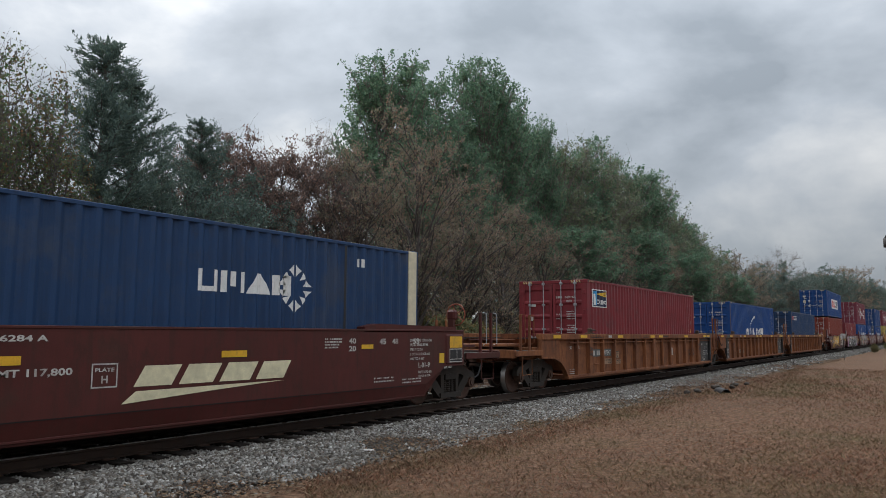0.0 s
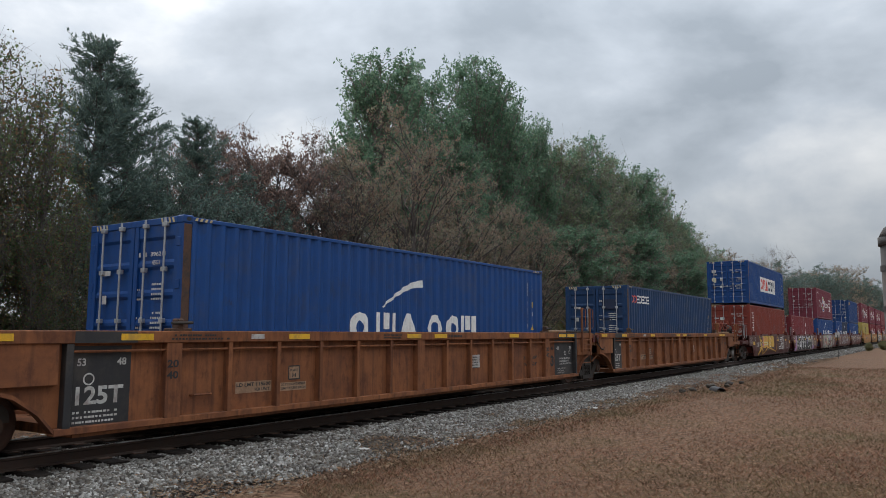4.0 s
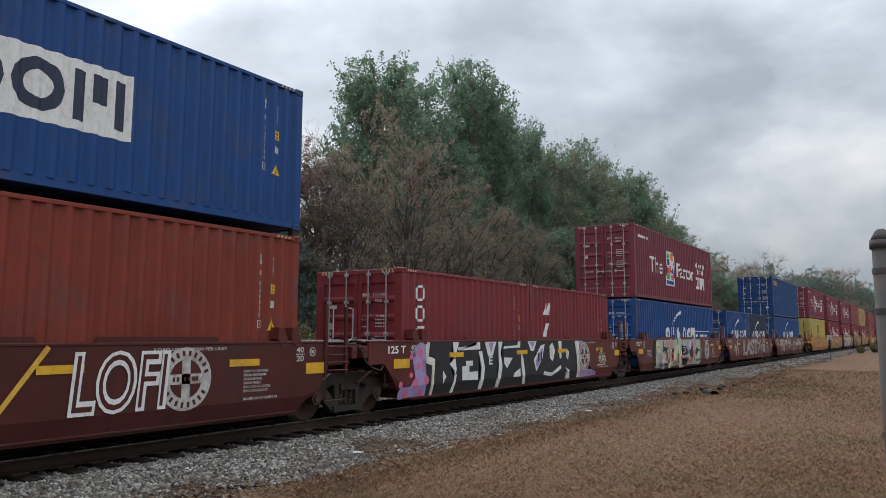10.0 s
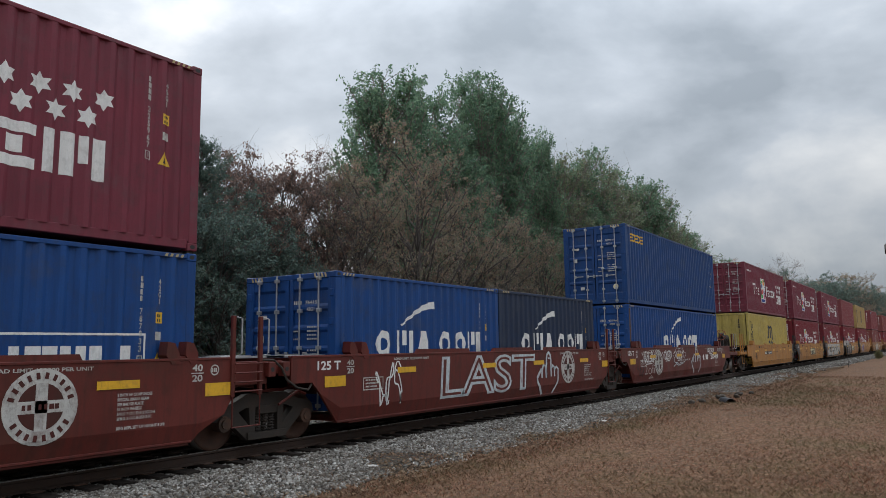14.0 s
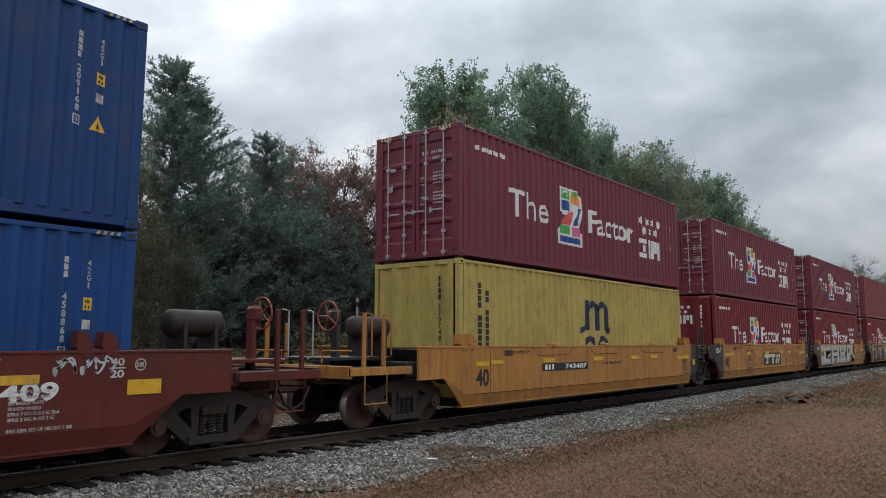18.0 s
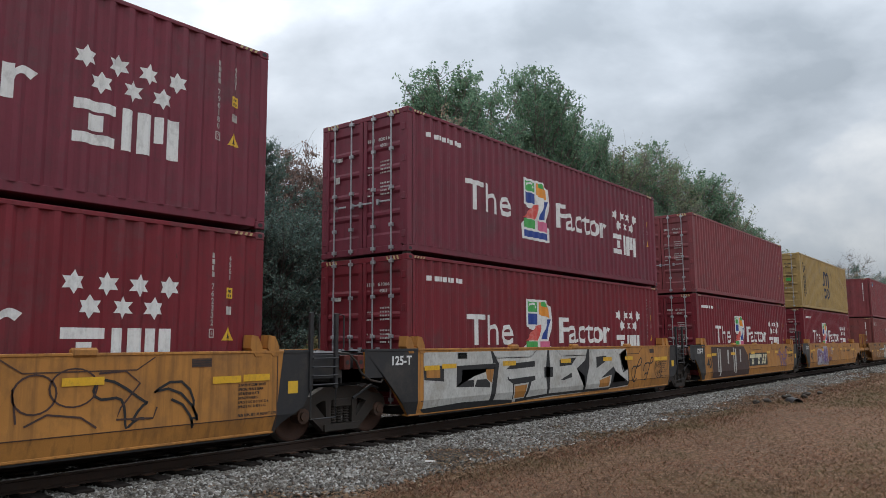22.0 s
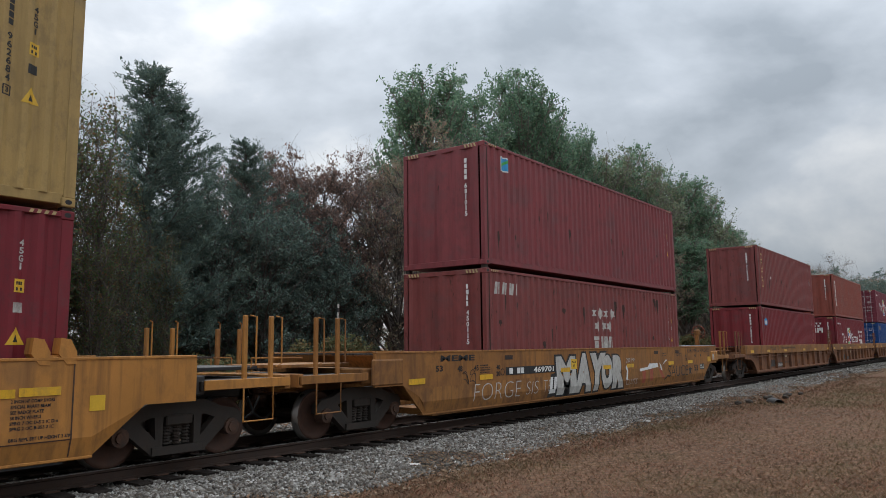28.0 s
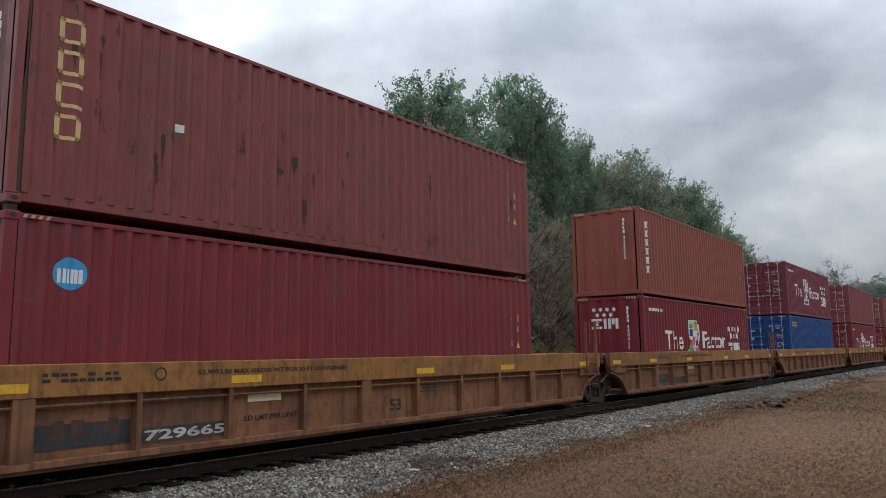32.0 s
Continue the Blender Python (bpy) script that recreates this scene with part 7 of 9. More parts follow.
            on_side(car, "spray_line", scribble(6.75, 7.25, 0.80, 1.30, 3, 0.03, 64), HALO_INK, 0.0078)
            on_side(car, "spray_line", scribble(8.6, 9.46, 0.5, 1.25, 2, 0.03, 62), BLACK_INK, 0.0075)
            on_side(car, "fleet_number", bars_line(10.06, 10.7, 0.98, 1.10, 4, 2) + words("743407", 10.95, 12.25, 0.98, 1.10), BLACK_INK, 0.009)
        if kind in (2, 3, 4):
            on_side(car, "spray_line", scribble(P - 4.6, P - 2.9, 0.4, 1.2, 2, 0.035, 70 + kind), PURPLE_INK if kind == 4 else BLACK_INK, 0.0078)
        castle(car, 1.55, CAR_YELLOW, top_of["yellow"])
        castle(car, P - 1.95, CAR_YELLOW, top_of["yellow"])
    return m


top_of = {"yellow": 1.46, "brown": 1.43}


def ribbed_marks(kind):
    chord_y = lambda x, z: -SIDE
    def m(car, P):
        def on(name, sh, mat, y=-(SIDE - 0.13), proud=0.006, label=""):
            mark(car, name, sh, mat, (lambda x, z: y), (), (), proud, label)
        c = -SIDE
        if kind < 4:
            if kind > 1:
                on("black_panel", [rect(1.66, 2.55, 0.36, 1.38)], CAR_BLACK, label="black painted panel")
                on("black_panel", [rect(1.66, 2.55, 1.42, 1.57)], CAR_BLACK, c)
            if kind < 3:
                on("black_panel", [[(P - 2.93, 0.36), (P - 1.58, 0.36), (P - 1.50, 0.62), (P - 1.62, 0.95), (P - 1.62, 1.38), (P - 2.93, 1.38)]], CAR_BLACK, label="black painted panel")
                on("stencil_line", [q for k, line in enumerate(("SPECIAL BRAKE BEAM", "SEE BADGE PLATE", "2 INCH TREAD COND SHOES")) for q in words(line, P - 2.60, P - 1.75 - 0.02 * (23 - len(line)), 0.80 - 0.075 * k, 0.85 - 0.075 * k)] + [q for k, line in enumerate(("SPRG 7 OC D5 7 IC D6", "1 IC D6-A", "2 B-353 2 B-354")) for q in words(line, P - 2.72, P - 2.15 - 0.015 * (20 - len(line)), 0.52 - 0.06 * k, 0.56 - 0.06 * k)], WHITE_OLD, proud=0.009)
                on("round_mark", ring(P - 2.2, 0.98, 0.07, 0.02) + ring(P - 1.9, 1.0, 0.06, 0.012), WHITE_OLD, proud=0.009)
                on("black_panel", [rect(P - 2.93, P - 1.62, 1.42, 1.57)], CAR_BLACK, c)
                for a, b, m_ in ((P - 3.55, P - 2.95, PAD_TAN), (P - 2.93, P - 2.36, PAD_TAN), (P - 2.34, P - 1.62, CAR_BLACK), (P - 1.60, P - 0.55, CAR_BLACK)):
                    part("walk_plate", box(a, b, -SIDE + 0.0, -SIDE + 0.55, 1.582, 1.645, 0.012), m_, car)
            else:
                on("black_panel", [rect(P - 2.50, P - 2.06, 0.55, 0.80)], DUSTY_INK, label="faded black patch")
                on("notice", small_lines(P - 1.45, P - 0.85, 1.12, 3, 4) + small_lines(P - 2.3, P - 1.7, 0.44, 2, 5), BLACK_INK)
            for q in (3.3, 15.55):
                lock = part("box_lock", add_box(box(q - 0.20, q + 0.16, -SIDE + 0.02, -SIDE + 0.2, 1.57, 1.62, 0.01), q - 0.10, q + 0.02, -SIDE + 0.02, -SIDE + 0.16, 1.60, 1.76, 0.02), RUST, car)
                part("lock_lever", tube([(q - 0.22, -SIDE - 0.01, 1.69), (q + 0.14, -SIDE - 0.01, 1.70)], 0.022, 8), STEEL, lock)
            for k in range(4):
                if kind == 3:
                    part("top_pad", box(16.0 + 0.58 * k, 16.55 + 0.58 * k, -SIDE - 0.004, -SIDE + 0.22, 1.582, 1.66, 0.012), PAD_TAN, car)
            if kind > 1:
                on("size_mark", words("125T", 1.78, 2.45, 0.62, 0.86), WHITE_OLD, proud=0.008)
            on("size_mark", words("53", 1.78, 1.90, 1.12, 1.22) + words("48", 2.34, 2.48, 1.12, 1.22), WHITE_OLD, proud=0.008)
            on("size_mark", words("48", P - 2.80, P - 2.64, 1.08, 1.18) + words("53", P - 1.92, P - 1.76, 1.08, 1.18), BLACK_INK if kind == 3 else WHITE_OLD, proud=0.010)
            on("size_mark", words("53", P - 3.42, P - 2.98, 0.62, 0.93, 0.0, 0.05) + words("45", P - 3.16, P - 2.99, 1.08, 1.18), BLACK_INK)
            on("size_mark", words("20", 15.37, 15.56, 1.06, 1.17) + words("40", 15.37, 15.56, 0.90, 1.01), BLACK_INK, -(SIDE - 0.012))
            on("notice", words("IL 53' 1-3/4\"", P - 4.85, P - 4.05, 0.86, 0.95) + words("IW 8' 9-7/8\"", P - 4.85, P - 4.05, 0.68, 0.77), BLACK_INK)
            if kind > 1:
                on("round_mark", ring(1.95, 0.95, 0.08, 0.02), WHITE_OLD, proud=0.008)
            on("notice", small_lines(1.75, 2.5, 0.54, 3, 3), WHITE_OLD, proud=0.008)
            on("pale_patch", [rect(4.40, 5.16, 0.60, 0.78), rect(5.36, 5.98, 0.58, 0.72), rect(5.54, 5.82, 0.76, 1.0)], SAND_RUST)
            on("notice", words("LD LMT 115500", 4.42, 5.14, 0.70, 0.76) + words("PER UNIT", 4.8, 5.12, 0.62, 0.67), BLACK_INK, proud=0.008)
            on("notice", words("20 FT CONTAINER", 5.38, 5.96, 0.665, 0.71) + words("LIMIT 67,500 EACH", 5.38, 5.96, 0.595, 0.645), BLACK_INK, proud=0.008)
            on("plate_mark", [rect(5.54, 5.56, 0.76, 1.0), rect(5.80, 5.82, 0.76, 1.0), rect(5.56, 5.80, 0.98, 1.0), rect(5.56, 5.80, 0.76, 0.78)] + words("PLATE", 5.59, 5.77, 0.90, 0.94) + words("H", 5.64, 5.72, 0.80, 0.87), BLACK_INK, proud=0.008)
            on("pale_patch", [rect(11.45, 11.92, 0.74, 1.04)], WHITE_OLD)
            on("notice", small_lines(11.49, 11.90, 1.0, 5, 5), BLACK_INK, proud=0.008)
            if kind == 1:
                on("number_panel", [rect(3.40, 4.22, 0.86, 1.09), rect(4.34, 5.10, 0.86, 1.09)], SLATE_INK)
                on("fleet_number", bars_line(3.55, 4.15, 0.90, 1.05, 4, 2) + words("787347", 4.38, 5.04, 0.90, 1.05, 0.12), WHITE_OLD, proud=0.008)
            on("chord_notice", [rect(4.58, 4.86, 1.455, 1.535)], WHITE_OLD, c)
            on("notice", small_lines(3.1, 4.3, 1.53, 2, 15, 0.05, 14) + small_lines(8.0, 8.7, 1.53, 2, 16, 0.05, 10) + bars_line(10.35, 10.95, 1.47, 1.52, 8, 4), BLACK_INK, c)
            part("step_bracket", tube([(3.55, -SIDE + 0.14, 0.64), (3.56, -SIDE + 0.06, 0.64), (3.88, -SIDE + 0.06, 0.64), (3.89, -SIDE + 0.14, 0.64)], 0.02, 6), CAR_RUSTY, car)
            for a in (0.4, 2.3, 5.41, 8.78, 9.78, 13.2, P - 2.89, P - 2.30):
                on("reflector", [rect(a, a + 0.50, 1.45, 1.54)], REFLECT, c, 0.009)
            on("size_mark", words("20", 3.05, 3.24, 1.06, 1.17) + words("40", 3.05, 3.24, 0.90, 1.01), BLACK_INK, -(SIDE - 0.012))
        else:
            for a in (0.5, 3.3, 6.7, 11.0, 14.0, P - 1.6):
                on("reflector", [rect(a, a + 0.55, 1.16, 1.27)], REFLECT, c)
            on("capacity_line", words("52,900 LBS MAX GROSS WT FOR 20 FT CONTAINER", 6.13, 9.08, 1.29, 1.37), BLACK_INK, c)
            on("capacity_line", bars_line(4.0, 5.1, 1.34, 1.38, 10, 1) + bars_line(4.0, 5.0, 1.27, 1.31, 9, 2), BLACK_INK, c)
            on("round_mark", ring(5.55, 1.33, 0.09, 0.02), BLACK_INK, c)
            on("number_panel", [rect(4.0, 5.22, 0.46, 0.76), rect(5.36, 6.76, 0.42, 0.62)], DUSTY_INK)
            if kind == 4:
                on("fleet_number", words("729665", 5.42, 6.70, 0.45, 0.59), WHITE_OLD, proud=0.008)
                on("house_mark", bars_line(4.2, 5.15, 0.58, 0.80, 4, 3), RUST, proud=0.008)
            on("notice", [rect(7.1, 7.75, 0.86, 0.98)], SAND_INK)
            on("notice", words("LD LMT PER UNIT", 7.05, 8.1, 0.58, 0.66), BLACK_INK)
            on("size_mark", words("53", 10.36, 10.68, 0.50, 0.72), BLACK_INK)
            on("notice", small_lines(11.1, 12.0, 0.95, 3, 8), BLACK_INK)
    return m


def lone_marks(car, P):
    """The single yellow-brown car with silver letters."""
    f = on_side
    f(car, "lower_grime", [[(1.5, 0.30), (P - 1.5, 0.30), (P - 1.1, 0.80), (9.0, 0.86), (1.1, 0.78)]], CAR_OCHRE, 0.004, "grimy darker lower half")
    for q in (0.9, 3.28, 6.92, 9.40, 11.03, 14.4, 16.28):
        strip(car, q, q + 0.50, 0.86 if q < 4 else 0.90, 0.97 if q < 4 else 1.01, FLAT)
    strip(car, P - 1.05, P - 0.70, 0.92, 1.10, FLAT)
    f(car, "size_mark", words("53", 1.75, 1.98, 1.08, 1.20) + words("48", 2.48, 2.66, 1.06, 1.18) + words("45", 3.08, 3.25, 1.06, 1.18) + words("40", 3.94, 4.10, 1.06, 1.16) + words("20", 3.94, 4.10, 0.92, 1.02), BLACK_INK)
    f(car, "round_mark", ring(4.2, 1.0, 0.08, 0.018), BLACK_INK)
    f(car, "notice", small_lines(3.30, 3.75, 1.18, 5, 6, 0.05), BLACK_INK)
    f(car, "number_panel", [rect(4.33, 6.68, 0.92, 1.10)], BLACK_INK, 0.006)
    f(car, "fleet_number", bars_line(4.48, 5.15, 0.945, 1.075, 4, 2) + words("469701", 5.56, 6.55, 0.945, 1.075, 0.12), WHITE, 0.0078)
    for q in (4.3, 9.0, 13.2, 15.1):
        f(car, "grille", [rect(q, q + 0.34, 1.27, 1.37)], RUST, 0.006)
        f(car, "grille_slot", [rect(q + 0.02, q + 0.32, 1.285 + 0.026 * k, 1.297 + 0.026 * k) for k in range(3)], BLACK_INK, 0.0075)
    f(car, "plate_mark", [rect(7.48, 7.80, 0.96, 1.22)], HAZARD, 0.013)
    f(car, "plate_text", words("PLATE", 7.52, 7.76, 1.12, 1.17) + words("H", 7.60, 7.68, 1.0, 1.08), BLACK_INK, 0.0145)
    f(car, "spray_line", words("FORGE", 3.05, 4.95, 0.42, 0.78, 0.15, -0.024) + words("SIS", 5.2, 5.75, 0.44, 0.74, 0.2, -0.024) + words("TEL", 6.0, 6.6, 0.46, 0.74, 0.15, -0.024), WHITE_OLD, 0.006)
    f(car, "spray_line", words("MEME", 1.9, 3.1, 1.28, 1.40, 0.1) + scribble(2.65, 3.2, 0.75, 1.1, 2, 0.015, 91), BLACK_INK, 0.008)
    # silver letters with black edges
    f(car, "spray_edge", [[(6.26, 0.30), (6.78, 0.34), (6.70, 0.92), (6.40, 0.86)]], BLACK_INK, 0.009)
    for k, (ch, q, w, lean, lo, hi) in enumerate((("M", 6.72, 1.06, -0.06, 0.34, 1.30), ("A", 7.66, 0.98, 0.08, 0.34, 1.36), ("Y", 8.44, 0.98, 0.16, 0.34, 1.36), ("O", 9.26, 0.72, 0.05, 0.36, 1.30), ("R", 9.98, 0.80, 0.06, 0.34, 1.28))):
        f(car, "spray_edge", words(ch, q - 0.07, q + w + 0.07, lo - 0.05, hi + 0.05, lean, 0.15), BLACK_INK, 0.0092 + 0.0002 * k)
        f(car, "spray_letter", words(ch, q, q + w, lo, hi, lean, 0.085), SILVER_INK, 0.0106 + 0.0002 * k, "silver spray-painted letter")
    f(car, "spray_letter", [rect(6.32, 6.45, 0.50, 0.80, 0.2), rect(6.52, 6.65, 0.50, 0.80, 0.2), rect(6.32, 6.62, 0.40, 0.50)], WHITE, 0.0105)
    f(car, "spray_line", stroke([(10.98, 0.55), (11.05, 0.80), (10.95, 0.95)], 0.10), WHITE, 0.0105)
    f(car, "spray_line", words("2019!", 10.95, 11.62, 1.05, 1.18, 0.2, 0.0) + words("CLUTS", 10.92, 11.75, 0.40, 0.56, 0.15, -0.01), WHITE_OLD, 0.012)
    # faded house name in slabs
    f(car, "house_mark", [[(12.0, 0.84), (12.64, 0.88), (12.74, 0.98), (13.45, 0.98), (13.5, 0.86), (12.66, 0.80), (12.02, 0.76)], [(13.85, 0.90), (14.05, 0.98), (14.35, 1.07), (14.15, 1.07)], [(13.6, 1.0), (13.75, 0.92), (13.85, 0.74), (13.72, 0.76)]], WHITE, 0.006, "faded white slabs of a house name")
    f(car, "house_mark", [rect(12.15, 12.40, 0.40, 0.76, 0.1), rect(12.76, 13.02, 0.44, 0.80, 0.1), [(13.55, 0.78), (13.75, 0.78), (14.05, 0.48), (13.85, 0.46)]], BERRY_FADED, 0.0058, "faded red slabs of a house name")
    f(car, "spray_line", words("SAUCE", 14.35, 16.25, 0.50, 0.86, 0.12, -0.012) + stroke([(14.05, 0.42), (14.3, 0.56), (14.5, 0.52)], 0.05) + star(16.5, 0.66, 0.18, 5, 0.5), BLACK_INK, 0.008)
    f(car, "size_mark", words("53", 16.93, 17.33, 0.62, 0.84) + words("40", 16.05, 16.22, 1.12, 1.21) + words("20", 16.05, 16.22, 1.0, 1.08) + words("45", 17.0, 17.15, 1.12, 1.22) + words("48", 17.6, 17.75, 1.12, 1.22) + words("53", 18.5, 18.65, 1.12, 1.22), BLACK_INK, 0.0095)
    f(car, "notice", small_lines(13.85, 14.3, 1.30, 2, 8, 0.08, 5) + small_lines(15.2, 15.9, 1.28, 2, 9), BLACK_INK, 0.006)
    f(car, "number_panel", [rect(17.55, 18.05, 0.66, 0.86)], BLACK_INK, 0.006)
    f(car, "panel_text", bars_line(17.6, 18.0, 0.77, 0.83, 4, 3) + bars_line(17.6, 18.0, 0.69, 0.75, 4, 4), WHITE_OLD, 0.0078)
    f(car, "spray_line", words("GRIMEG RADIO", 16.3, 18.7, 1.28, 1.41, 0.1, 0.0), BLACK_INK, 0.008)
    part("side_box", box(-0.1, 0.75, -SIDE - 0.03, -SIDE + 0.05, 0.88, 1.36, 0.03), CAR_OCHRE, car)
    part("top_walk", box(P - 3.4, P + 0.4, -1.30, -0.98, 1.502, 1.53, 0.004), GALV, car, "bright galvanised walkway strip")
    part("side_box", box(P - 0.62, P + 0.15, -SIDE - 0.03, -SIDE + 0.05, 0.92, 1.30, 0.03), CAR_YELLOW, car)
    f(car, "notice", [rect(P - 0.50, P - 0.30, 0.98, 1.20)], WHITE_OLD, 0.032)


def lead_marks(car, P):
    """The brown car with the swoosh."""
    e = P
    on_side(car, "house_mark", [rect(e - 8.34 + 0.72 * k, e - 7.74 + 0.72 * k, 0.84, 1.12, 0.6) for k in range(4)], SAND_INK, 0.006)
    on_side(car, "swoosh", [[(e - 8.51, 0.62), (e - 8.30, 0.78), (e - 5.55, 0.80), (e - 7.0, 0.72)]], SAND_INK, 0.006)
    strip(car, e - 6.88, e - 6.38, 1.20, 1.30, FLAT)
    strip(car, e - 10.5, e - 9.85, 1.18, 1.29, FLAT)
    strip(car, e - 3.6, e - 3.25, 1.28, 1.36, FLAT)
    on_side(car, "fleet_number", words("256284 A", e - 10.3, e - 9.53, 1.46, 1.54) + words("LMT 117,800", e - 10.2, e - 9.2, 1.02, 1.13), WHITE_OLD)
    on_side(car, "plate_mark", [rect(e - 8.95, e - 8.93, 0.86, 1.16), rect(e - 8.60, e - 8.58, 0.86, 1.16), rect(e - 8.95, e - 8.58, 1.15, 1.17), rect(e - 8.95, e - 8.58, 0.85, 0.87)] + words("PLATE", e - 8.9, e - 8.63, 1.06, 1.11) + words("H", e - 8.81, e - 8.72, 0.91, 1.01), WHITE_OLD)
    on_side(car, "size_mark", words("40", e - 3.95, e - 3.75, 1.38, 1.48) + words("20", e - 3.95, e - 3.75, 1.24, 1.34) + words("45", e - 3.05, e - 2.85, 1.36, 1.47) + words("48", e - 2.65, e - 2.45, 1.36, 1.47) + words("53", e - 1.95, e - 1.72, 1.36, 1.47), WHITE_OLD)
    on_side(car, "notice", small_lines(e - 4.6, e - 4.1, 1.48, 4, 3, 0.05, 6) + small_lines(e - 3.2, e - 2.5, 0.72, 2, 7) + small_lines(e - 2.3, e - 1.5, 0.66, 2, 9), WHITE_OLD)
    on_side(car, "panel_seam", [rect(1.7, e - 1.7, 0.505, 0.520)], BLACK_INK, 0.005)
    part("chord_hump", plate([(e - 3.5, 1.60), (e - 0.3, 1.60), (e - 0.3, 1.72), (e - 3.1, 1.76), (e - 3.5, 1.70)], -SIDE + 0.0, -SIDE + 0.2), CAR_BROWN, car)
    part("side_box", box(e - 0.72, e - 0.02, -SIDE - 0.03, -SIDE + 0.05, 0.90, 1.56, 0.03), CAR_BROWN, car)
    on_side(car, "end_reflector", [rect(e - 0.60, e - 0.09, 1.26, 1.51)], REFLECT, 0.034)
    on_side(car, "tag_panel", [rect(e - 0.60, e - 0.10, 0.95, 1.23)], BLACK_INK, 0.033)
    on_side(car, "tag_frame", [rect(e - 0.61, e - 0.09, 1.22, 1.24), rect(e - 0.61, e - 0.09, 0.94, 0.96), rect(e - 0.61, e - 0.59, 0.96, 1.22), rect(e - 0.11, e - 0.09, 0.96, 1.22), rect(e - 0.32, e - 0.30, 1.0, 1.22), rect(e - 0.59, e - 0.11, 1.0, 1.015)], WHITE_OLD, 0.0345)
    on_side(car, "yellow_label", [rect(e - 0.97, e - 0.78, 0.94, 1.15)], HAZARD, 0.006)
    stencil(car, e - 2.05, 1.46, ("2 INCH TREAD COND SHOES", "SPECIAL BRAKE BEAMS", "SPRG 7 OC D-5", "2 OC B-432 2 IC B-433", "AND TCC-IV-60LT"), WHITE_OLD, 0.055, 0.095)
    stencil(car, e - 1.75, 0.97, ("L-01-9",), WHITE_OLD, 0.11, 0.1)
    stencil(car, e - 1.75, 0.80, ("EMPTY LOAD 60%", "3/8 ADJ BLOCK"), WHITE_OLD, 0.055, 0.085)
    stencil(car, e - 0.80, 0.86, ("JACK HERE",), WHITE_OLD, 0.055, 0.085)


# ---- the train, from the front
HC, STD = 2.896, 2.591
BASE = 0.43
Z_UP = BASE + HC + 0.05
Z_MID = BASE + STD + 0.04


def cars():
    # one long brown car
    well_car(-138.2, 19.0, "smooth", CAR_BROWN, "brown 53-foot well car with pale house name and swoosh", "free", "free", CAR_BROWN, top=1.62, marks=lead_marks, brake=(("trail", 1),))
    # three rusted ribbed units
    for k in range(3):
        well_car(-114.85 + 19.08 * k, 19.08, "ribbed", CAR_RUSTY, "rusty orange ribbed well car unit with black end panels", "free" if k == 0 else "join", "free" if k == 2 else "join",
                 top=1.58, chord=0.17, rib_step=1.025, rib_from=3.17, trucks=(True, k == 2), marks=ribbed_marks(k + 1), group="ribbed rusty units", brake=(("trail", 1),) if k == 2 else ())
    # five oxide red units
    looks = ("yellow spray-painted letters", "a black and white mural", "a pastel bubble mural", "silver spray tags", "white spray tags")
    for k in range(5):
        c = well_car(-53.35 + 15.25 * k, 15.25, "smooth", CAR_RED if k else CAR_BROWN, "oxide red well car unit with " + looks[k], "free" if k == 0 else "join", "free" if k == 4 else "join",
                     top=1.43, trucks=(True, k == 4), marks=brown_marks(k + 1), group="oxide red units", brake=(("lead", 2),) if k == 0 else (("trail", 2),) if k == 4 else ())
        for q in (1.95, 13.3):
            castle(c, q, CAR_RED, 1.43)
    # five yellow units
    looks = ("a black number panel", "a black house-name panel", "a silver block-letter mural", "a brown drip mural", "lilac bubble letters")
    for k in range(5):
        well_car(27.1 + 15.6 * k, 15.6, "smooth", CAR_YELLOW, "orange yellow well car unit with " + looks[k], "free" if k == 0 else "join", "free" if k == 4 else "join", CAR_BLACK,
                 top=1.46, trucks=(True, k == 4), marks=yellow_marks(k + 1), group="orange yellow units", brake=(("lead", 2),) if k == 0 else ())
    # a single car
    well_car(108.85, 19.5, "smooth", CAR_TAN, "orange yellow well car with silver spray-painted letters", "free", "free", CAR_OCHRE, top=1.46, marks=lone_marks, brake=(("trail", 1),))
    # ribbed units at the end of what is seen
    for k, (x, p) in enumerate(((132.75, 19.45), (152.2, 19.6), (171.8, 20.4), (192.2, 19.6), (211.8, 19.6))):
        well_car(x, p, "ribbed", CAR_DUSTY, "weathered ribbed well car unit with a broad ochre top rail", "free" if k == 0 else "join", "join", top=1.49, chord=0.40, rib_step=1.45,
                 trucks=(True, False), marks=ribbed_marks(4 + k), group="ochre ribbed units", chord_mat=CAR_OCHRE)


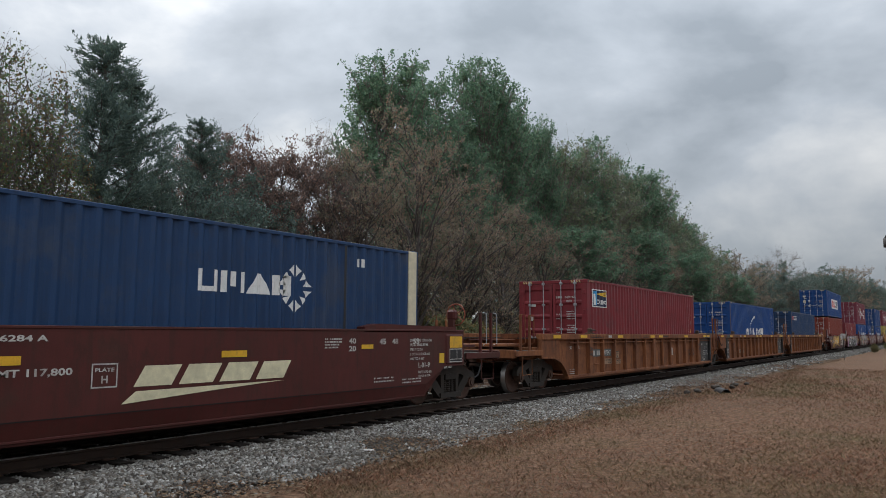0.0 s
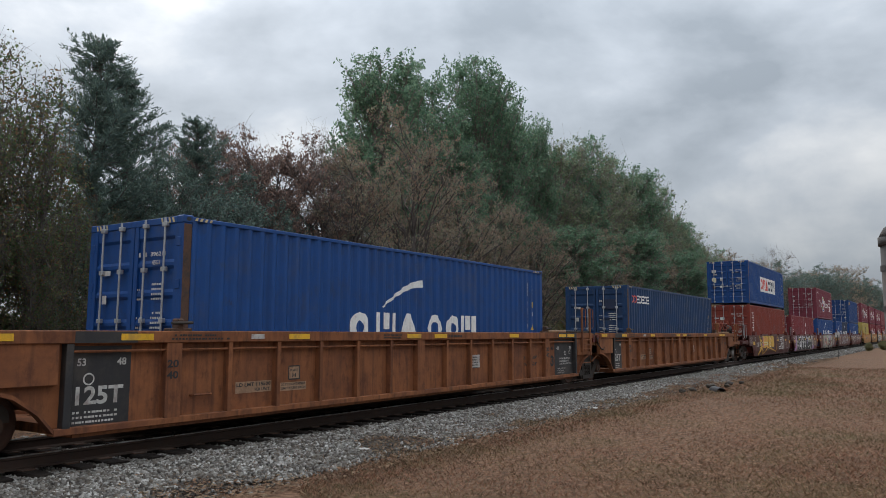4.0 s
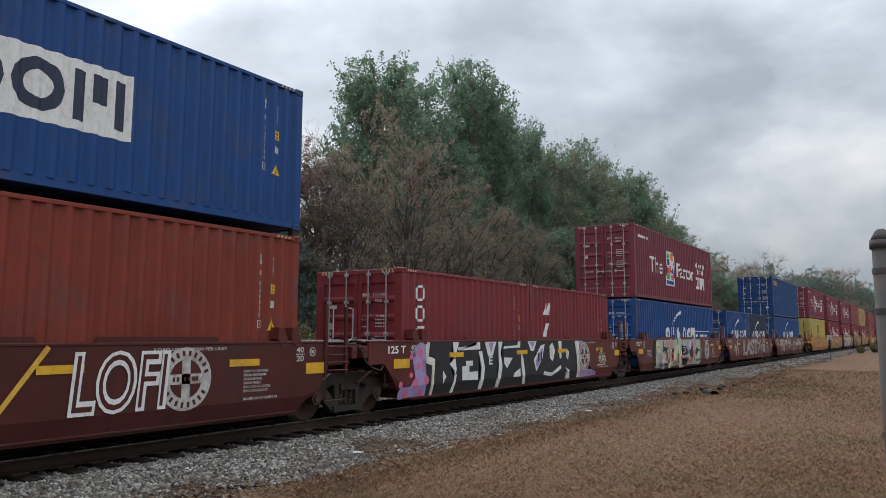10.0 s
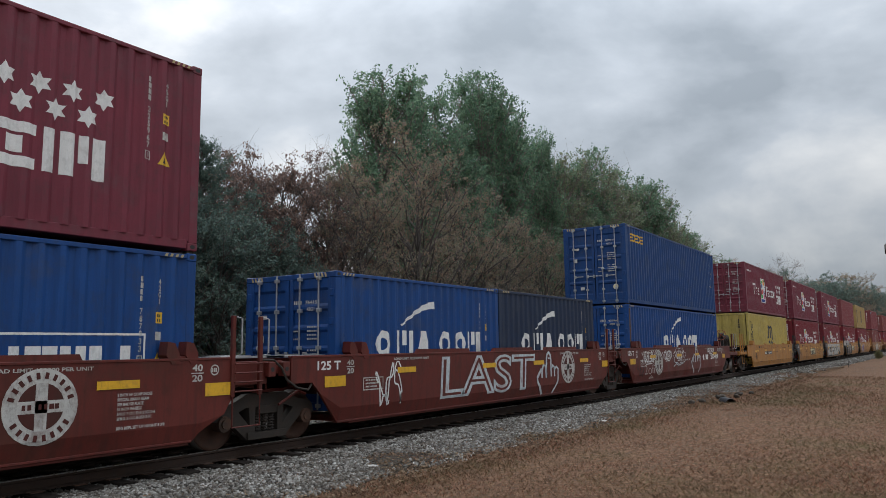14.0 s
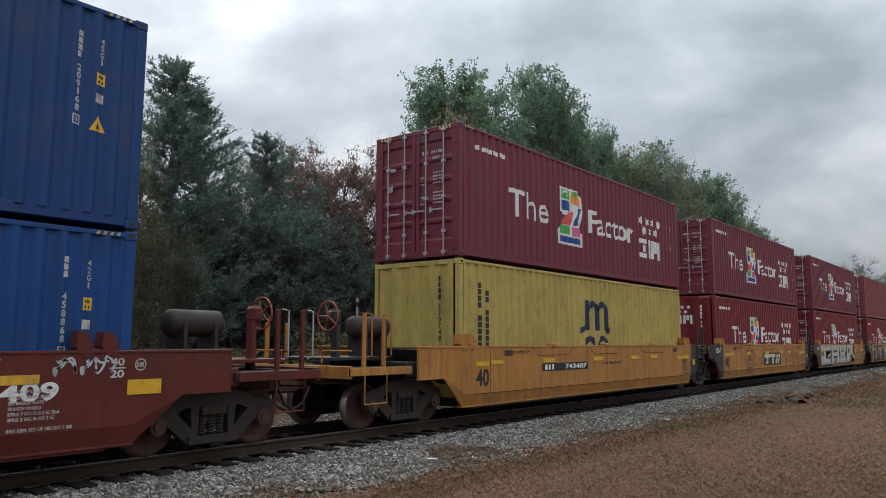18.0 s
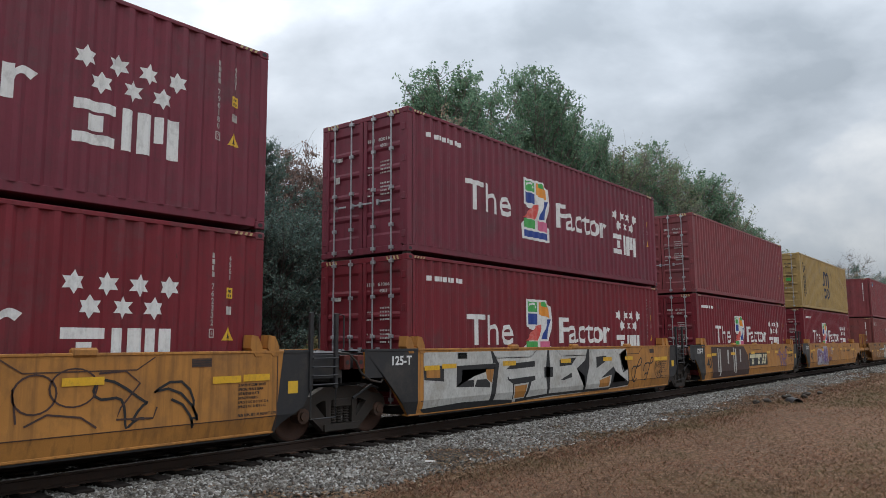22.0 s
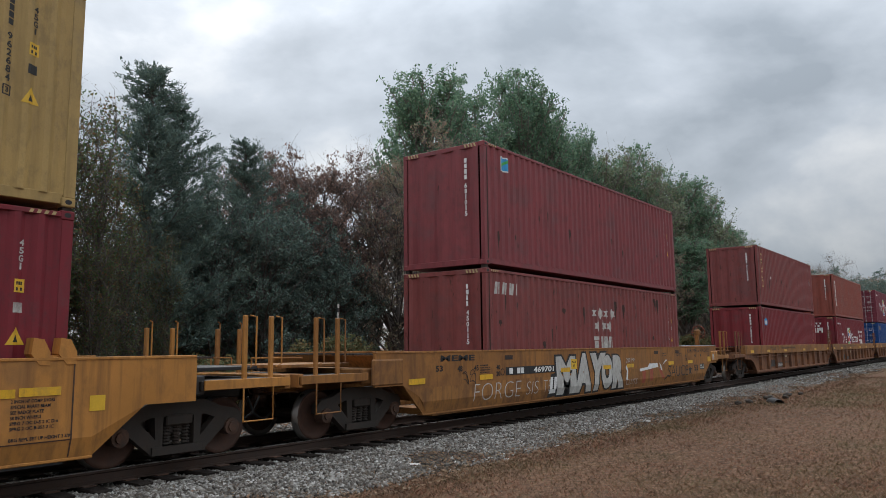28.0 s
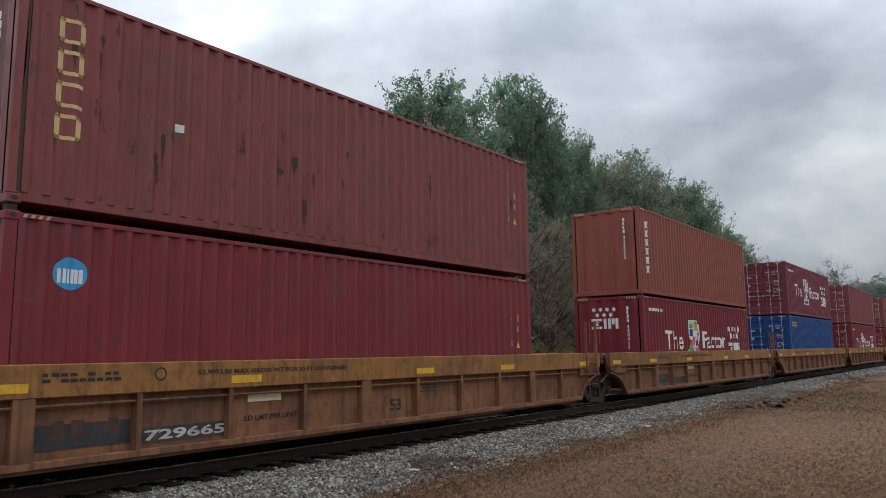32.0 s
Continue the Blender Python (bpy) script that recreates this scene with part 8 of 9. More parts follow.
def boxes():
    c = container
    c(-136.85, BASE, 16.15, HC, BLUE_OLD, "faded blue 53-foot container with white diamond badge", marks=diamond_word, codes=False)
    c(-111.5, BASE, 12.192, HC, RED, "dark red 40-foot container with a small white and blue name plate", seed=1,
      marks=both(label_at(0.42, 1.75, 2.02, 2.60, WHITE, "name_plate"), lambda o, d, x, H: (mark(o, "plate_ground", [rect(0.46, 1.71, 2.05, 2.57)], NAVY_INK, d, x, (), 0.0055), mark(o, "plate_picture", [rect(0.50, 0.80, 2.08, 2.54)], SKY_INK, d, x, (), 0.007), mark(o, "plate_tower", [[(0.58, 2.08), (0.72, 2.08), (0.69, 2.45), (0.61, 2.45)]], WHITE, d, x, (), 0.0085),
                  mark(o, "plate_rays", [[(0.84, 2.44), (1.68, 2.36 + 0.07 * k), (1.68, 2.41 + 0.07 * k), (0.84, 2.46)] for k in range(3)], HAZARD, d, x, (), 0.007),
                  mark(o, "plate_name", ring(0.94, 2.20, 0.075, 0.03) + [rect(1.06, 1.16, 2.12, 2.28), rect(1.2, 1.3, 2.12, 2.26)] + ring(1.40, 2.19, 0.07, 0.03) + ring(1.53, 2.19, 0.06, 0.03) + [rect(1.60, 1.68, 2.12, 2.27)], WHITE, d, x, (), 0.0085))))
    c(-92.4, BASE, 12.192, HC, BLUE, "blue 40-foot container with white arc and six large shapes", marks=twin_marks(), seed=2)
    c(-73.2, BASE, 12.192, HC, BLUE_OLD, "weathered blue 40-foot container with red and white name", marks=plain_word(0.49, 2.53, 2.26, 2.56, 7, WHITE, 0, (2, RED_INK)), seed=3)
    c(-51.85, BASE, 12.192, HC, RED_TRI, "brick red 40-foot container with a white column of shapes", marks=column_marks(WHITE, 0.66, 0.47, 0.72, 2.47, 6), seed=4)
    c(-51.85, Z_UP + 0.05, 12.192, STD, BLUE, "blue 40-foot container with red and navy shapes on white panel", marks=panel_marks, seed=5)
    c(-36.55, BASE, 6.058, STD, RED, "dark red 20-foot container with a white column of letter shapes", marks=column_marks(WHITE, 0.55, 0.36, 0.95, 2.30, 3, True), seed=6)
    c(-30.45, BASE, 6.058, STD, RED, "dark red 20-foot container with two slanted white strokes", doors=False, marks=lambda o, d, x, H: mark(o, "name_column", [rect(0.9, 1.03, 1.75, 2.1, 0.4), rect(1.1, 1.23, 1.75, 2.1, 0.4), rect(0.85, 1.1, 1.0, 1.5, 0.3)], WHITE, d, x), seed=7)
    c(-21.4, BASE, 12.192, STD, BLUE, "blue 40-foot container with white arc and six large shapes", marks=both(twin_marks(), lambda o, d, x, H: mark(o, "framed_line", [rect(8.55, 11.4, 1.36, 1.39), rect(8.55, 8.58, 0.9, 1.36), rect(11.37, 11.4, 0.9, 1.36)] + bars_line(8.7, 11.2, 1.0, 1.22, 12, 3), WHITE, d, x)), seed=8)
    c(-21.4, Z_MID, 12.192, HC, MAROON, "maroon 40-foot container with white slogan and bright figure", marks=factor_marks(), seed=9)
    c(-6.1, BASE, 6.058, STD, BLUE, "blue 20-foot container with white arc and six shapes", marks=twin_marks(1.2, 3.9, 0.95, 0.55), seed=10)
    c(0.0, BASE, 6.058, STD, BLUE_DUSK, "dusty navy 20-foot container with greyed arc and six shapes", marks=twin_marks(1.2, 3.9, 0.95, 0.55), doors=False, seed=11)
    c(9.3, BASE, 12.192, STD, BLUE, "blue 40-foot container with white arc and six large shapes", marks=twin_marks(), seed=12)
    c(9.3, Z_MID, 12.192, HC, BLUE_DEEP, "deep blue 40-foot container with small yellow name", marks=plain_word(0.53, 1.90, 2.30, 2.60, 5, HAZARD), seed=13)
    c(28.6, BASE, 12.192, HC, YELLOW_BOX, "mustard yellow 40-foot container with dark arched badge", doors=False, marks=arch_marks, seed=14, ink=BLACK_INK)
    c(28.6, Z_UP, 12.192, HC, MAROON, "maroon 40-foot container with white slogan and bright figure", marks=factor_marks(), seed=15)
    c(44.25, BASE, 12.192, HC, MAROON_DEEP, "deep maroon 40-foot container with white slogan and stars", doors=False, marks=both(factor_marks(), end_stars), seed=16)
    c(44.25, Z_UP, 12.192, HC, MAROON, "maroon 40-foot container with white slogan and bright figure", marks=factor_marks(), seed=17)
    c(59.85, BASE, 12.192, HC, MAROON_DEEP, "deep maroon 40-foot container with white slogan and stars", marks=factor_marks(), seed=18)
    c(59.85, Z_UP, 12.192, HC, MAROON, "maroon 40-foot container with white slogan and bright figure", marks=factor_marks(), seed=19)
    c(75.5, BASE, 12.192, HC, MAROON_DEEP, "deep maroon 40-foot container with white slogan and stars", marks=factor_marks(), seed=20)
    c(75.5, Z_UP, 12.192, HC, RED_PINK, "faded plain red 40-foot container", seed=21)
    c(91.2, BASE, 12.192, HC, MAROON_DEEP, "deep maroon 40-foot container with white slogan and stars", marks=factor_marks(), seed=22)
    c(91.2, Z_UP, 12.192, HC, TAN_BOX, "ochre 40-foot container with dark arched badge", marks=arch_marks, seed=23, ink=BLACK_INK)
    c(112.75, BASE + 0.03, 12.192, HC, RED_WORN, "rust-spotted red 40-foot container with worn white stars", doors=False, seed=24,
      marks=lambda o, d, x, H: (rust_drips(30, 3)(o, d, x, H), mark(o, "star", [s for i in range(4) for s in star(5.52 + 0.40 * i, 2.02, 0.17)] + [s for i in range(3) for s in star(5.72 + 0.40 * i, 1.66, 0.17)], WHITE_OLD, d, x), mark(o, "house_mark", [rect(5.42, 5.85, 1.26, 1.36), rect(5.42, 5.85, 0.78, 0.88), [(5.56, 0.90), (5.72, 0.90), (5.72, 1.24), (5.56, 1.24)], rect(5.93, 6.08, 0.78, 1.36), rect(6.16, 6.30, 0.78, 1.36), rect(6.58, 6.72, 0.78, 1.36), [(6.30, 1.36), (6.40, 1.36), (6.48, 0.95), (6.38, 0.95)], [(6.48, 0.95), (6.38, 0.95), (6.48, 1.36), (6.58, 1.36)]], WHITE_OLD, d, x), mark(o, "web_line", [rect(0.38 + 0.15 * k, 0.46 + 0.15 * k, H - 0.58, H - 0.30, 0.1) for k in range(7)], WHITE_OLD, d, x)))
    c(112.75, Z_UP + 0.06, 12.192, HC, RED_PINK, "faded red 40-foot container with a torn blue sticker", doors=False, marks=both(rust_drips(12, 8, 0.5, 1.6), label_at(0.72, 1.10, 2.30, 2.66, WHITE), lambda o, d, x, H: (mark(o, "sticker", [rect(0.75, 1.07, 2.33, 2.63)], SKY_INK, d, x, (), 0.006), mark(o, "sticker_wave", [[(0.75, 2.40), (1.07, 2.55), (1.07, 2.62), (0.75, 2.48)]], GREEN_INK, d, x, (), 0.0075))), seed=25)
    c(136.3, BASE, 12.192, HC, RED, "dark red 40-foot container with a round sky blue sticker", doors=False, marks=disc_at(0.82, 2.18, 0.21, SKY_INK), seed=26)
    c(136.3, Z_UP + 0.04, 12.192, HC, RED_WORN, "rust-spotted red 40-foot container with a gold column of shapes", doors=False, marks=both(rust_drips(16, 12), column_marks(GOLD_INK, 0.50, 0.36, 0.86, 2.58, 4, True), label_at(2.22, 2.36, 1.38, 1.50, WHITE)), seed=27)
    c(155.6, BASE, 12.192, HC, MAROON_DEEP, "deep maroon 40-foot container with white slogan and stars", doors=False, marks=both(factor_marks(), end_stars), seed=28)
    c(155.6, Z_UP, 12.192, HC, RED_ORANGE, "orange red 40-foot container with a white column of shapes", doors=False, marks=column_marks(WHITE, 0.5, 0.36, 0.7, 2.5, 6), seed=29)
    c(176.0, BASE, 12.192, HC, BLUE, "plain blue 40-foot container with a small yellow name", marks=plain_word(0.5, 1.6, 2.3, 2.55, 5, HAZARD), seed=30)
    c(176.0, Z_UP, 12.192, HC, MAROON, "maroon 40-foot container with white slogan and bright figure", marks=factor_marks(), seed=31)
    c(196.0, BASE, 12.192, HC, MAROON_DEEP, "deep maroon 40-foot container with white slogan and stars", marks=factor_marks(), seed=32)
    c(196.0, Z_UP, 12.192, HC, RED_PINK, "faded plain red 40-foot container", seed=33)
    c(215.6, BASE, 12.192, HC, RED, "dark red 40-foot container", seed=34)
    c(215.6, Z_UP, 12.192, HC, RED_WORN, "rust-spotted red 40-foot container", seed=35)


cars()
boxes()

# ---- trees beyond the track
def leaf_cloud(points, spread, per, size, seed, droop=0.0, longer=1.6, narrow=0.42, along=None):
    """Small leaf blades round twig points: corners and faces. along: the way that the blades of each point lean."""
    rng = np.random.default_rng(seed)
    p = np.repeat(np.asarray(points, float), per, 0)
    n = len(p)
    p = p + rng.normal(0, 1, (n, 3)) * np.asarray(spread)
    a = rng.normal(0, 1, (n, 3))
    a[:, 2] -= droop
    if along is not None:
        a = 0.45 * a + np.repeat(np.asarray(along, float), per, 0)
    a /= np.linalg.norm(a, axis=1)[:, None]
    b = np.cross(a, rng.normal(0, 1, (n, 3)))
    b /= np.maximum(np.linalg.norm(b, axis=1), 1e-6)[:, None]
    s = size * rng.uniform(0.55, 1.35, (n, 1))
    v = np.stack([p - a * s * longer / 2, p + b * s * narrow, p + a * s * longer / 2, p - b * s * narrow], 1)
    return v.reshape(-1, 3), np.arange(4 * n).reshape(-1, 4)


class Wood:
    """Collects tapered limbs."""

    def __init__(self):
        self.v, self.f, self.count = [], [], 0

    def limb(self, pts, r0, r1, n=5):
        pts = np.asarray(pts, float)
        m = len(pts)
        d = np.empty_like(pts)
        d[1:-1], d[0], d[-1] = pts[2:] - pts[:-2], pts[1] - pts[0], pts[-1] - pts[-2]
        d /= np.sqrt((d * d).sum(1))[:, None] + 1e-9
        up = np.where(np.abs(d[:, 2:]) < 0.85, (0.31, 0.2, 0.93), (1.0, 0.1, 0.0))
        a = d[:, (1, 2, 0)] * up[:, (2, 0, 1)] - d[:, (2, 0, 1)] * up[:, (1, 2, 0)]
        a /= np.sqrt((a * a).sum(1))[:, None] + 1e-9
        b = d[:, (1, 2, 0)] * a[:, (2, 0, 1)] - d[:, (2, 0, 1)] * a[:, (1, 2, 0)]
        t = 2 * math.pi * np.arange(n) / n
        r = np.linspace(r0, r1, m)[:, None, None]
        ring = pts[:, None, :] + r * (a[:, None, :] * np.cos(t)[None, :, None] + b[:, None, :] * np.sin(t)[None, :, None])
        k, rows = np.arange(n), n * np.arange(m - 1)[:, None]
        q = np.stack([rows + k, rows + (k + 1) % n, rows + n + (k + 1) % n, rows + n + k], -1).reshape(-1, 4)
        self.v.append(ring.reshape(-1, 3))
        self.f.append(q + self.count)
        self.count += m * n

    def mesh(self, mat, name="trunk"):
        me = many(name, np.concatenate(self.v), np.concatenate(self.f), mat)
        me.shade_smooth()
        return me


def curve(p0, p1, lift, wob, rng, m=6):
    """A limb that leaves its start steeply and bends towards its end."""
    p0, p1 = np.asarray(p0, float), np.asarray(p1, float)
    t = np.linspace(0, 1, m)[:, None]
    mid = (p0 + p1) / 2 + np.array((0, 0, lift))
    pts = (1 - t) ** 2 * p0 + 2 * t * (1 - t) * mid + t * t * p1
    pts[1:-1] += rng.normal(0, wob, (m - 2, 3))
    return pts


def tree_shapes(kind, seed):
    """Trunk and crown of one tree, about as tall as 10 m, base at the origin."""
    rng = np.random.default_rng(seed)
    w = Wood()
    tips = []
    H = 10.0
    if kind == "cedar":
        # a dark mast with upswept plumes, thin at the top and open between the tiers
        lean = rng.normal(0, 0.15, 2)
        top = np.array((lean[0], lean[1], H))
        w.limb(curve((0, 0, 0), top, 0, 0.05, rng, 9), 0.16, 0.012, 7)
        ways = []
        side = rng.uniform(0.62, 1.28, 12)
        for k in range(150):
            h = 1.6 + (H - 1.75) * (k / 150) ** 0.92
            a = rng.uniform(0, 6.283)
            reach = (0.10 + 2.1 * (1 - h / H) ** 0.58) * rng.uniform(0.4, 1.15) * side[int(a / 6.2832 * 12) % 12]
            p0 = np.array((lean[0] * h / H, lean[1] * h / H, h))
            p1 = p0 + np.array((math.cos(a) * reach, math.sin(a) * reach, reach * rng.uniform(0.30, 0.85)))
            c = curve(p0, p1, -0.14 * reach, 0.03, rng, 5)
            w.limb(c, 0.026, 0.005, 3)
            d0 = (p1 - p0) / np.linalg.norm(p1 - p0)
            for t in np.linspace(0.22, 1.0, 4 + int(6 * reach)):
                q = p0 + (p1 - p0) * t + np.array((0, 0, -0.14 * reach * 2 * t * (1 - t)))
                for _ in range(2):
                    d = d0 * 0.8 + rng.normal(0, 0.55, 3) + np.array((0, 0, 0.35))
                    d *= rng.uniform(0.14, 0.46) * min(1.0, 0.35 + reach) / np.linalg.norm(d)
                    for u in (0.25, 0.5, 0.75, 1.0):
                        tips.append(q + d * u)
                        ways.append(d / np.linalg.norm(d))
        for z in np.linspace(-0.12, 0.8, 30):
            tips.append(top + np.array((rng.normal(0, 0.05), rng.normal(0, 0.05), -z)))
            ways.append(np.array((0.0, 0.0, 1.0)))
        v, f = leaf_cloud(tips, (0.03, 0.03, 0.03), 5, 0.036, seed + 1, -0.3, 3.0, 0.34, ways)
        return w.mesh(BARK_DARK), (v, f), LEAF_CEDAR
    spec = {
        #            crown centre, half sizes,       limbs, twigs, leaves, size, spread, twig reach
        "oak": ((0, 0, 6.6), (2.15, 2.15, 3.40), 120, 10, 7, 0.060, 0.062, 0.13),
        "ash": ((0, 0, 6.2), (1.8, 1.8, 3.75), 80, 10, 5, 0.052, 0.062, 0.13),
        "russet": ((0, 0, 5.4), (3.0, 3.0, 4.4), 84, 10, 5, 0.056, 0.07, 0.105),
        "brown": ((0, 0, 6.2), (3.0, 3.0, 3.6), 60, 12, 6, 0.058, 0.075, 0.105),
        "sapling": ((0, 0, 5.6), (1.3, 1.3, 4.2), 34, 9, 5, 0.062, 0.11, 0.20),
        "hedge": ((0, 0, 5.1), (3.1, 3.1, 4.6), 90, 10, 6, 0.066, 0.08, 0.11),
        "bare": ((0, 0, 6.0), (4.0, 4.0, 3.4), 40, 16, 0, 0.1, 0.2, 0.11),
        "bush": ((0, 0, 4.2), (5.0, 5.0, 4.6), 50, 12, 5, 0.240, 0.35, 0.105),
    }[kind]
    (cx, cy, cz), half, limbs, twigs, per, size, spread, reach = spec
    half, mid = np.array(half), np.array((cx, cy, cz))
    trunk_top = np.array((rng.normal(0, 0.2), rng.normal(0, 0.2), H * (0.80 if kind not in ("hedge", "bush") else 0.5)))
    trunk = curve((0, 0, 0), trunk_top, 0.0, 0.10, rng, 8)
    w.limb(trunk, 0.20 if kind not in ("sapling",) else 0.06, 0.03, 7)
    # lobes give the crown an uneven outline
    lobes = rng.normal(0, 1, (11, 3))
    lobes /= np.linalg.norm(lobes, axis=1)[:, None]
    gain = rng.uniform(0.80, 1.08, 11)
    for k in range(limbs):
        # ways spread evenly over the sphere, so that no side stays bare
        up, round_ = 1 - 2 * (k + 0.5) / limbs, 2.39996 * k
        d = np.array((math.sqrt(1 - up * up) * math.cos(round_), math.sqrt(1 - up * up) * math.sin(round_), up)) + rng.normal(0, 0.16, 3)
        d /= np.linalg.norm(d)
        g = gain[np.argmax(lobes @ d)]
        blunt = (abs(d[0]) ** 2.7 + abs(d[1]) ** 2.7 + abs(d[2]) ** 2.7) ** (-1 / 2.7) if kind in ("oak", "ash", "russet") else 1.0
        end = mid + d * half * g * blunt * rng.uniform(0.55, 0.94)
        end[2] = max(end[2], 0.7)
        s = float(np.clip((end[2] - 1.5 * np.hypot(end[0], end[1]) * rng.uniform(0.5, 0.9)) / trunk_top[2], 0.14, 0.95))
        if kind in ("oak", "ash", "sapling"):
            s = float(np.clip(s - 0.12, 0.14, 0.9))
        p0 = trunk[0] + (trunk_top - trunk[0]) * s
        c = curve(p0, end, 0.10 * np.linalg.norm(end - p0), 0.07, rng, 6)
        w.limb(c, 0.075 * (1.2 - s) * (0.5 if kind == "sapling" else 1.0), 0.012, 4)
        for j in range(twigs):
            t = rng.uniform(0.45, 1.0) ** 0.8
            q = c[int(t * 5)] + (c[min(5, int(t * 5) + 1)] - c[int(t * 5)]) * ((t * 5) % 1)
            e = q + rng.normal(0, 1, 3) * half * reach * np.array((1, 1, 0.6)) + np.array((0, 0, 0.07 * half[2]))
            rel = (e - mid) / (half * g)
            far_out = np.linalg.norm(rel) if blunt == 1.0 else float((np.abs(rel) ** 2.7).sum() ** (1 / 2.7))
            if far_out > 1.0:
                e = mid + rel / far_out * half * g * rng.uniform(0.93, 1.02)
            e[2] = max(e[2], 0.3)
            tw = curve(q, e, 0.03, 0.03, rng, 4)
            w.limb(tw, 0.013, 0.004, 3)
            tips += [tw[2], tw[3], (tw[2] + tw[3]) / 2, tw[1]]
            if kind in ("bare", "sapling", "ash", "brown"):
                for _ in range(3 if kind == "bare" else 1):
                    b = tw[rng.integers(1, 4)]
                    w.limb([b, b + rng.normal(0, 0.16, 3) + np.array((0, 0, 0.16)), b + rng.normal(0, 0.26, 3) + np.array((0, 0, 0.38))], 0.006, 0.002, 3)
    mats = {"oak": LEAF_GREEN, "ash": LEAF_PALE, "russet": LEAF_RED, "brown": LEAF_BROWN, "sapling": LEAF_THIN, "hedge": LEAF_CEDAR, "bush": LEAF_MIX, "bare": LEAF_BROWN}
    lv = leaf_cloud(tips, (spread, spread, spread * 0.9), per, size, seed + 1, 1.6 if kind == "brown" else 0.5 if kind == "russet" else 0.1, 1.5 if kind == "sapling" else 1.8, 0.44) if per else None
    return w.mesh(BARK if kind in ("oak", "ash", "bare") else BARK_DARK), lv, mats[kind]


TREE_WORDS = {
    "cedar": ("cedar_tree", "dark green eastern red cedar with feathery upswept sprays"),
    "oak": ("broadleaf_tree", "tall green broadleaf tree with thin see-through crown"),
    "ash": ("broadleaf_tree", "slender tree with thin yellow-green late autumn leaves"),
    "russet": ("broadleaf_tree", "russet autumn tree with small fading leaves"),
    "brown": ("broadleaf_tree", "leafless-looking tree with hanging dead brown leaves"),
    "sapling": ("sapling", "thin upright sapling with sparse green and orange leaves"),
    "hedge": ("evergreen_tree", "dense dark evergreen tree at the wood's edge"),
    "bare": ("bare_tree", "bare grey tree with spreading fine branches"),
    "bush": ("shrub", "low tangled shrub with mixed green and orange leaves"),
}
GROWN = {}


def plant(kind, seed, x, y, height, turn=0.0, wide=1.0):
    key = (kind, seed)
    m = Matrix.Translation((x, y, -0.05)) @ Matrix.Rotation(radians(turn), 4, "Z") @ Matrix.Diagonal((height / 10 * wide, height / 10 * wide, height / 10, 1))
    if key not in GROWN:
        name, label = TREE_WORDS[kind]
        trunk, leaves, mat = tree_shapes(kind, 100 * seed + len(kind) * 7)
        t = thing(name, m, label, "shrub" if kind == "bush" else "tree", "trees along the railway")
        part("trunk", trunk, None, t)
        if leaves:
            me = many("crown", leaves[0], leaves[1], mat)
            part("crown", me, None, t)
        GROWN[key] = t
        return t
    src = GROWN[key]
    keep = src.matrix_basis.copy()
    src.matrix_basis = Matrix.Identity(4)
    out = copy_thing(src, m)
    src.matrix_basis = keep
    return out


def far(az, y):
    """The place on the line y metres out that lies at this bearing from the watcher."""
    return y / math.tan(radians(az)), y


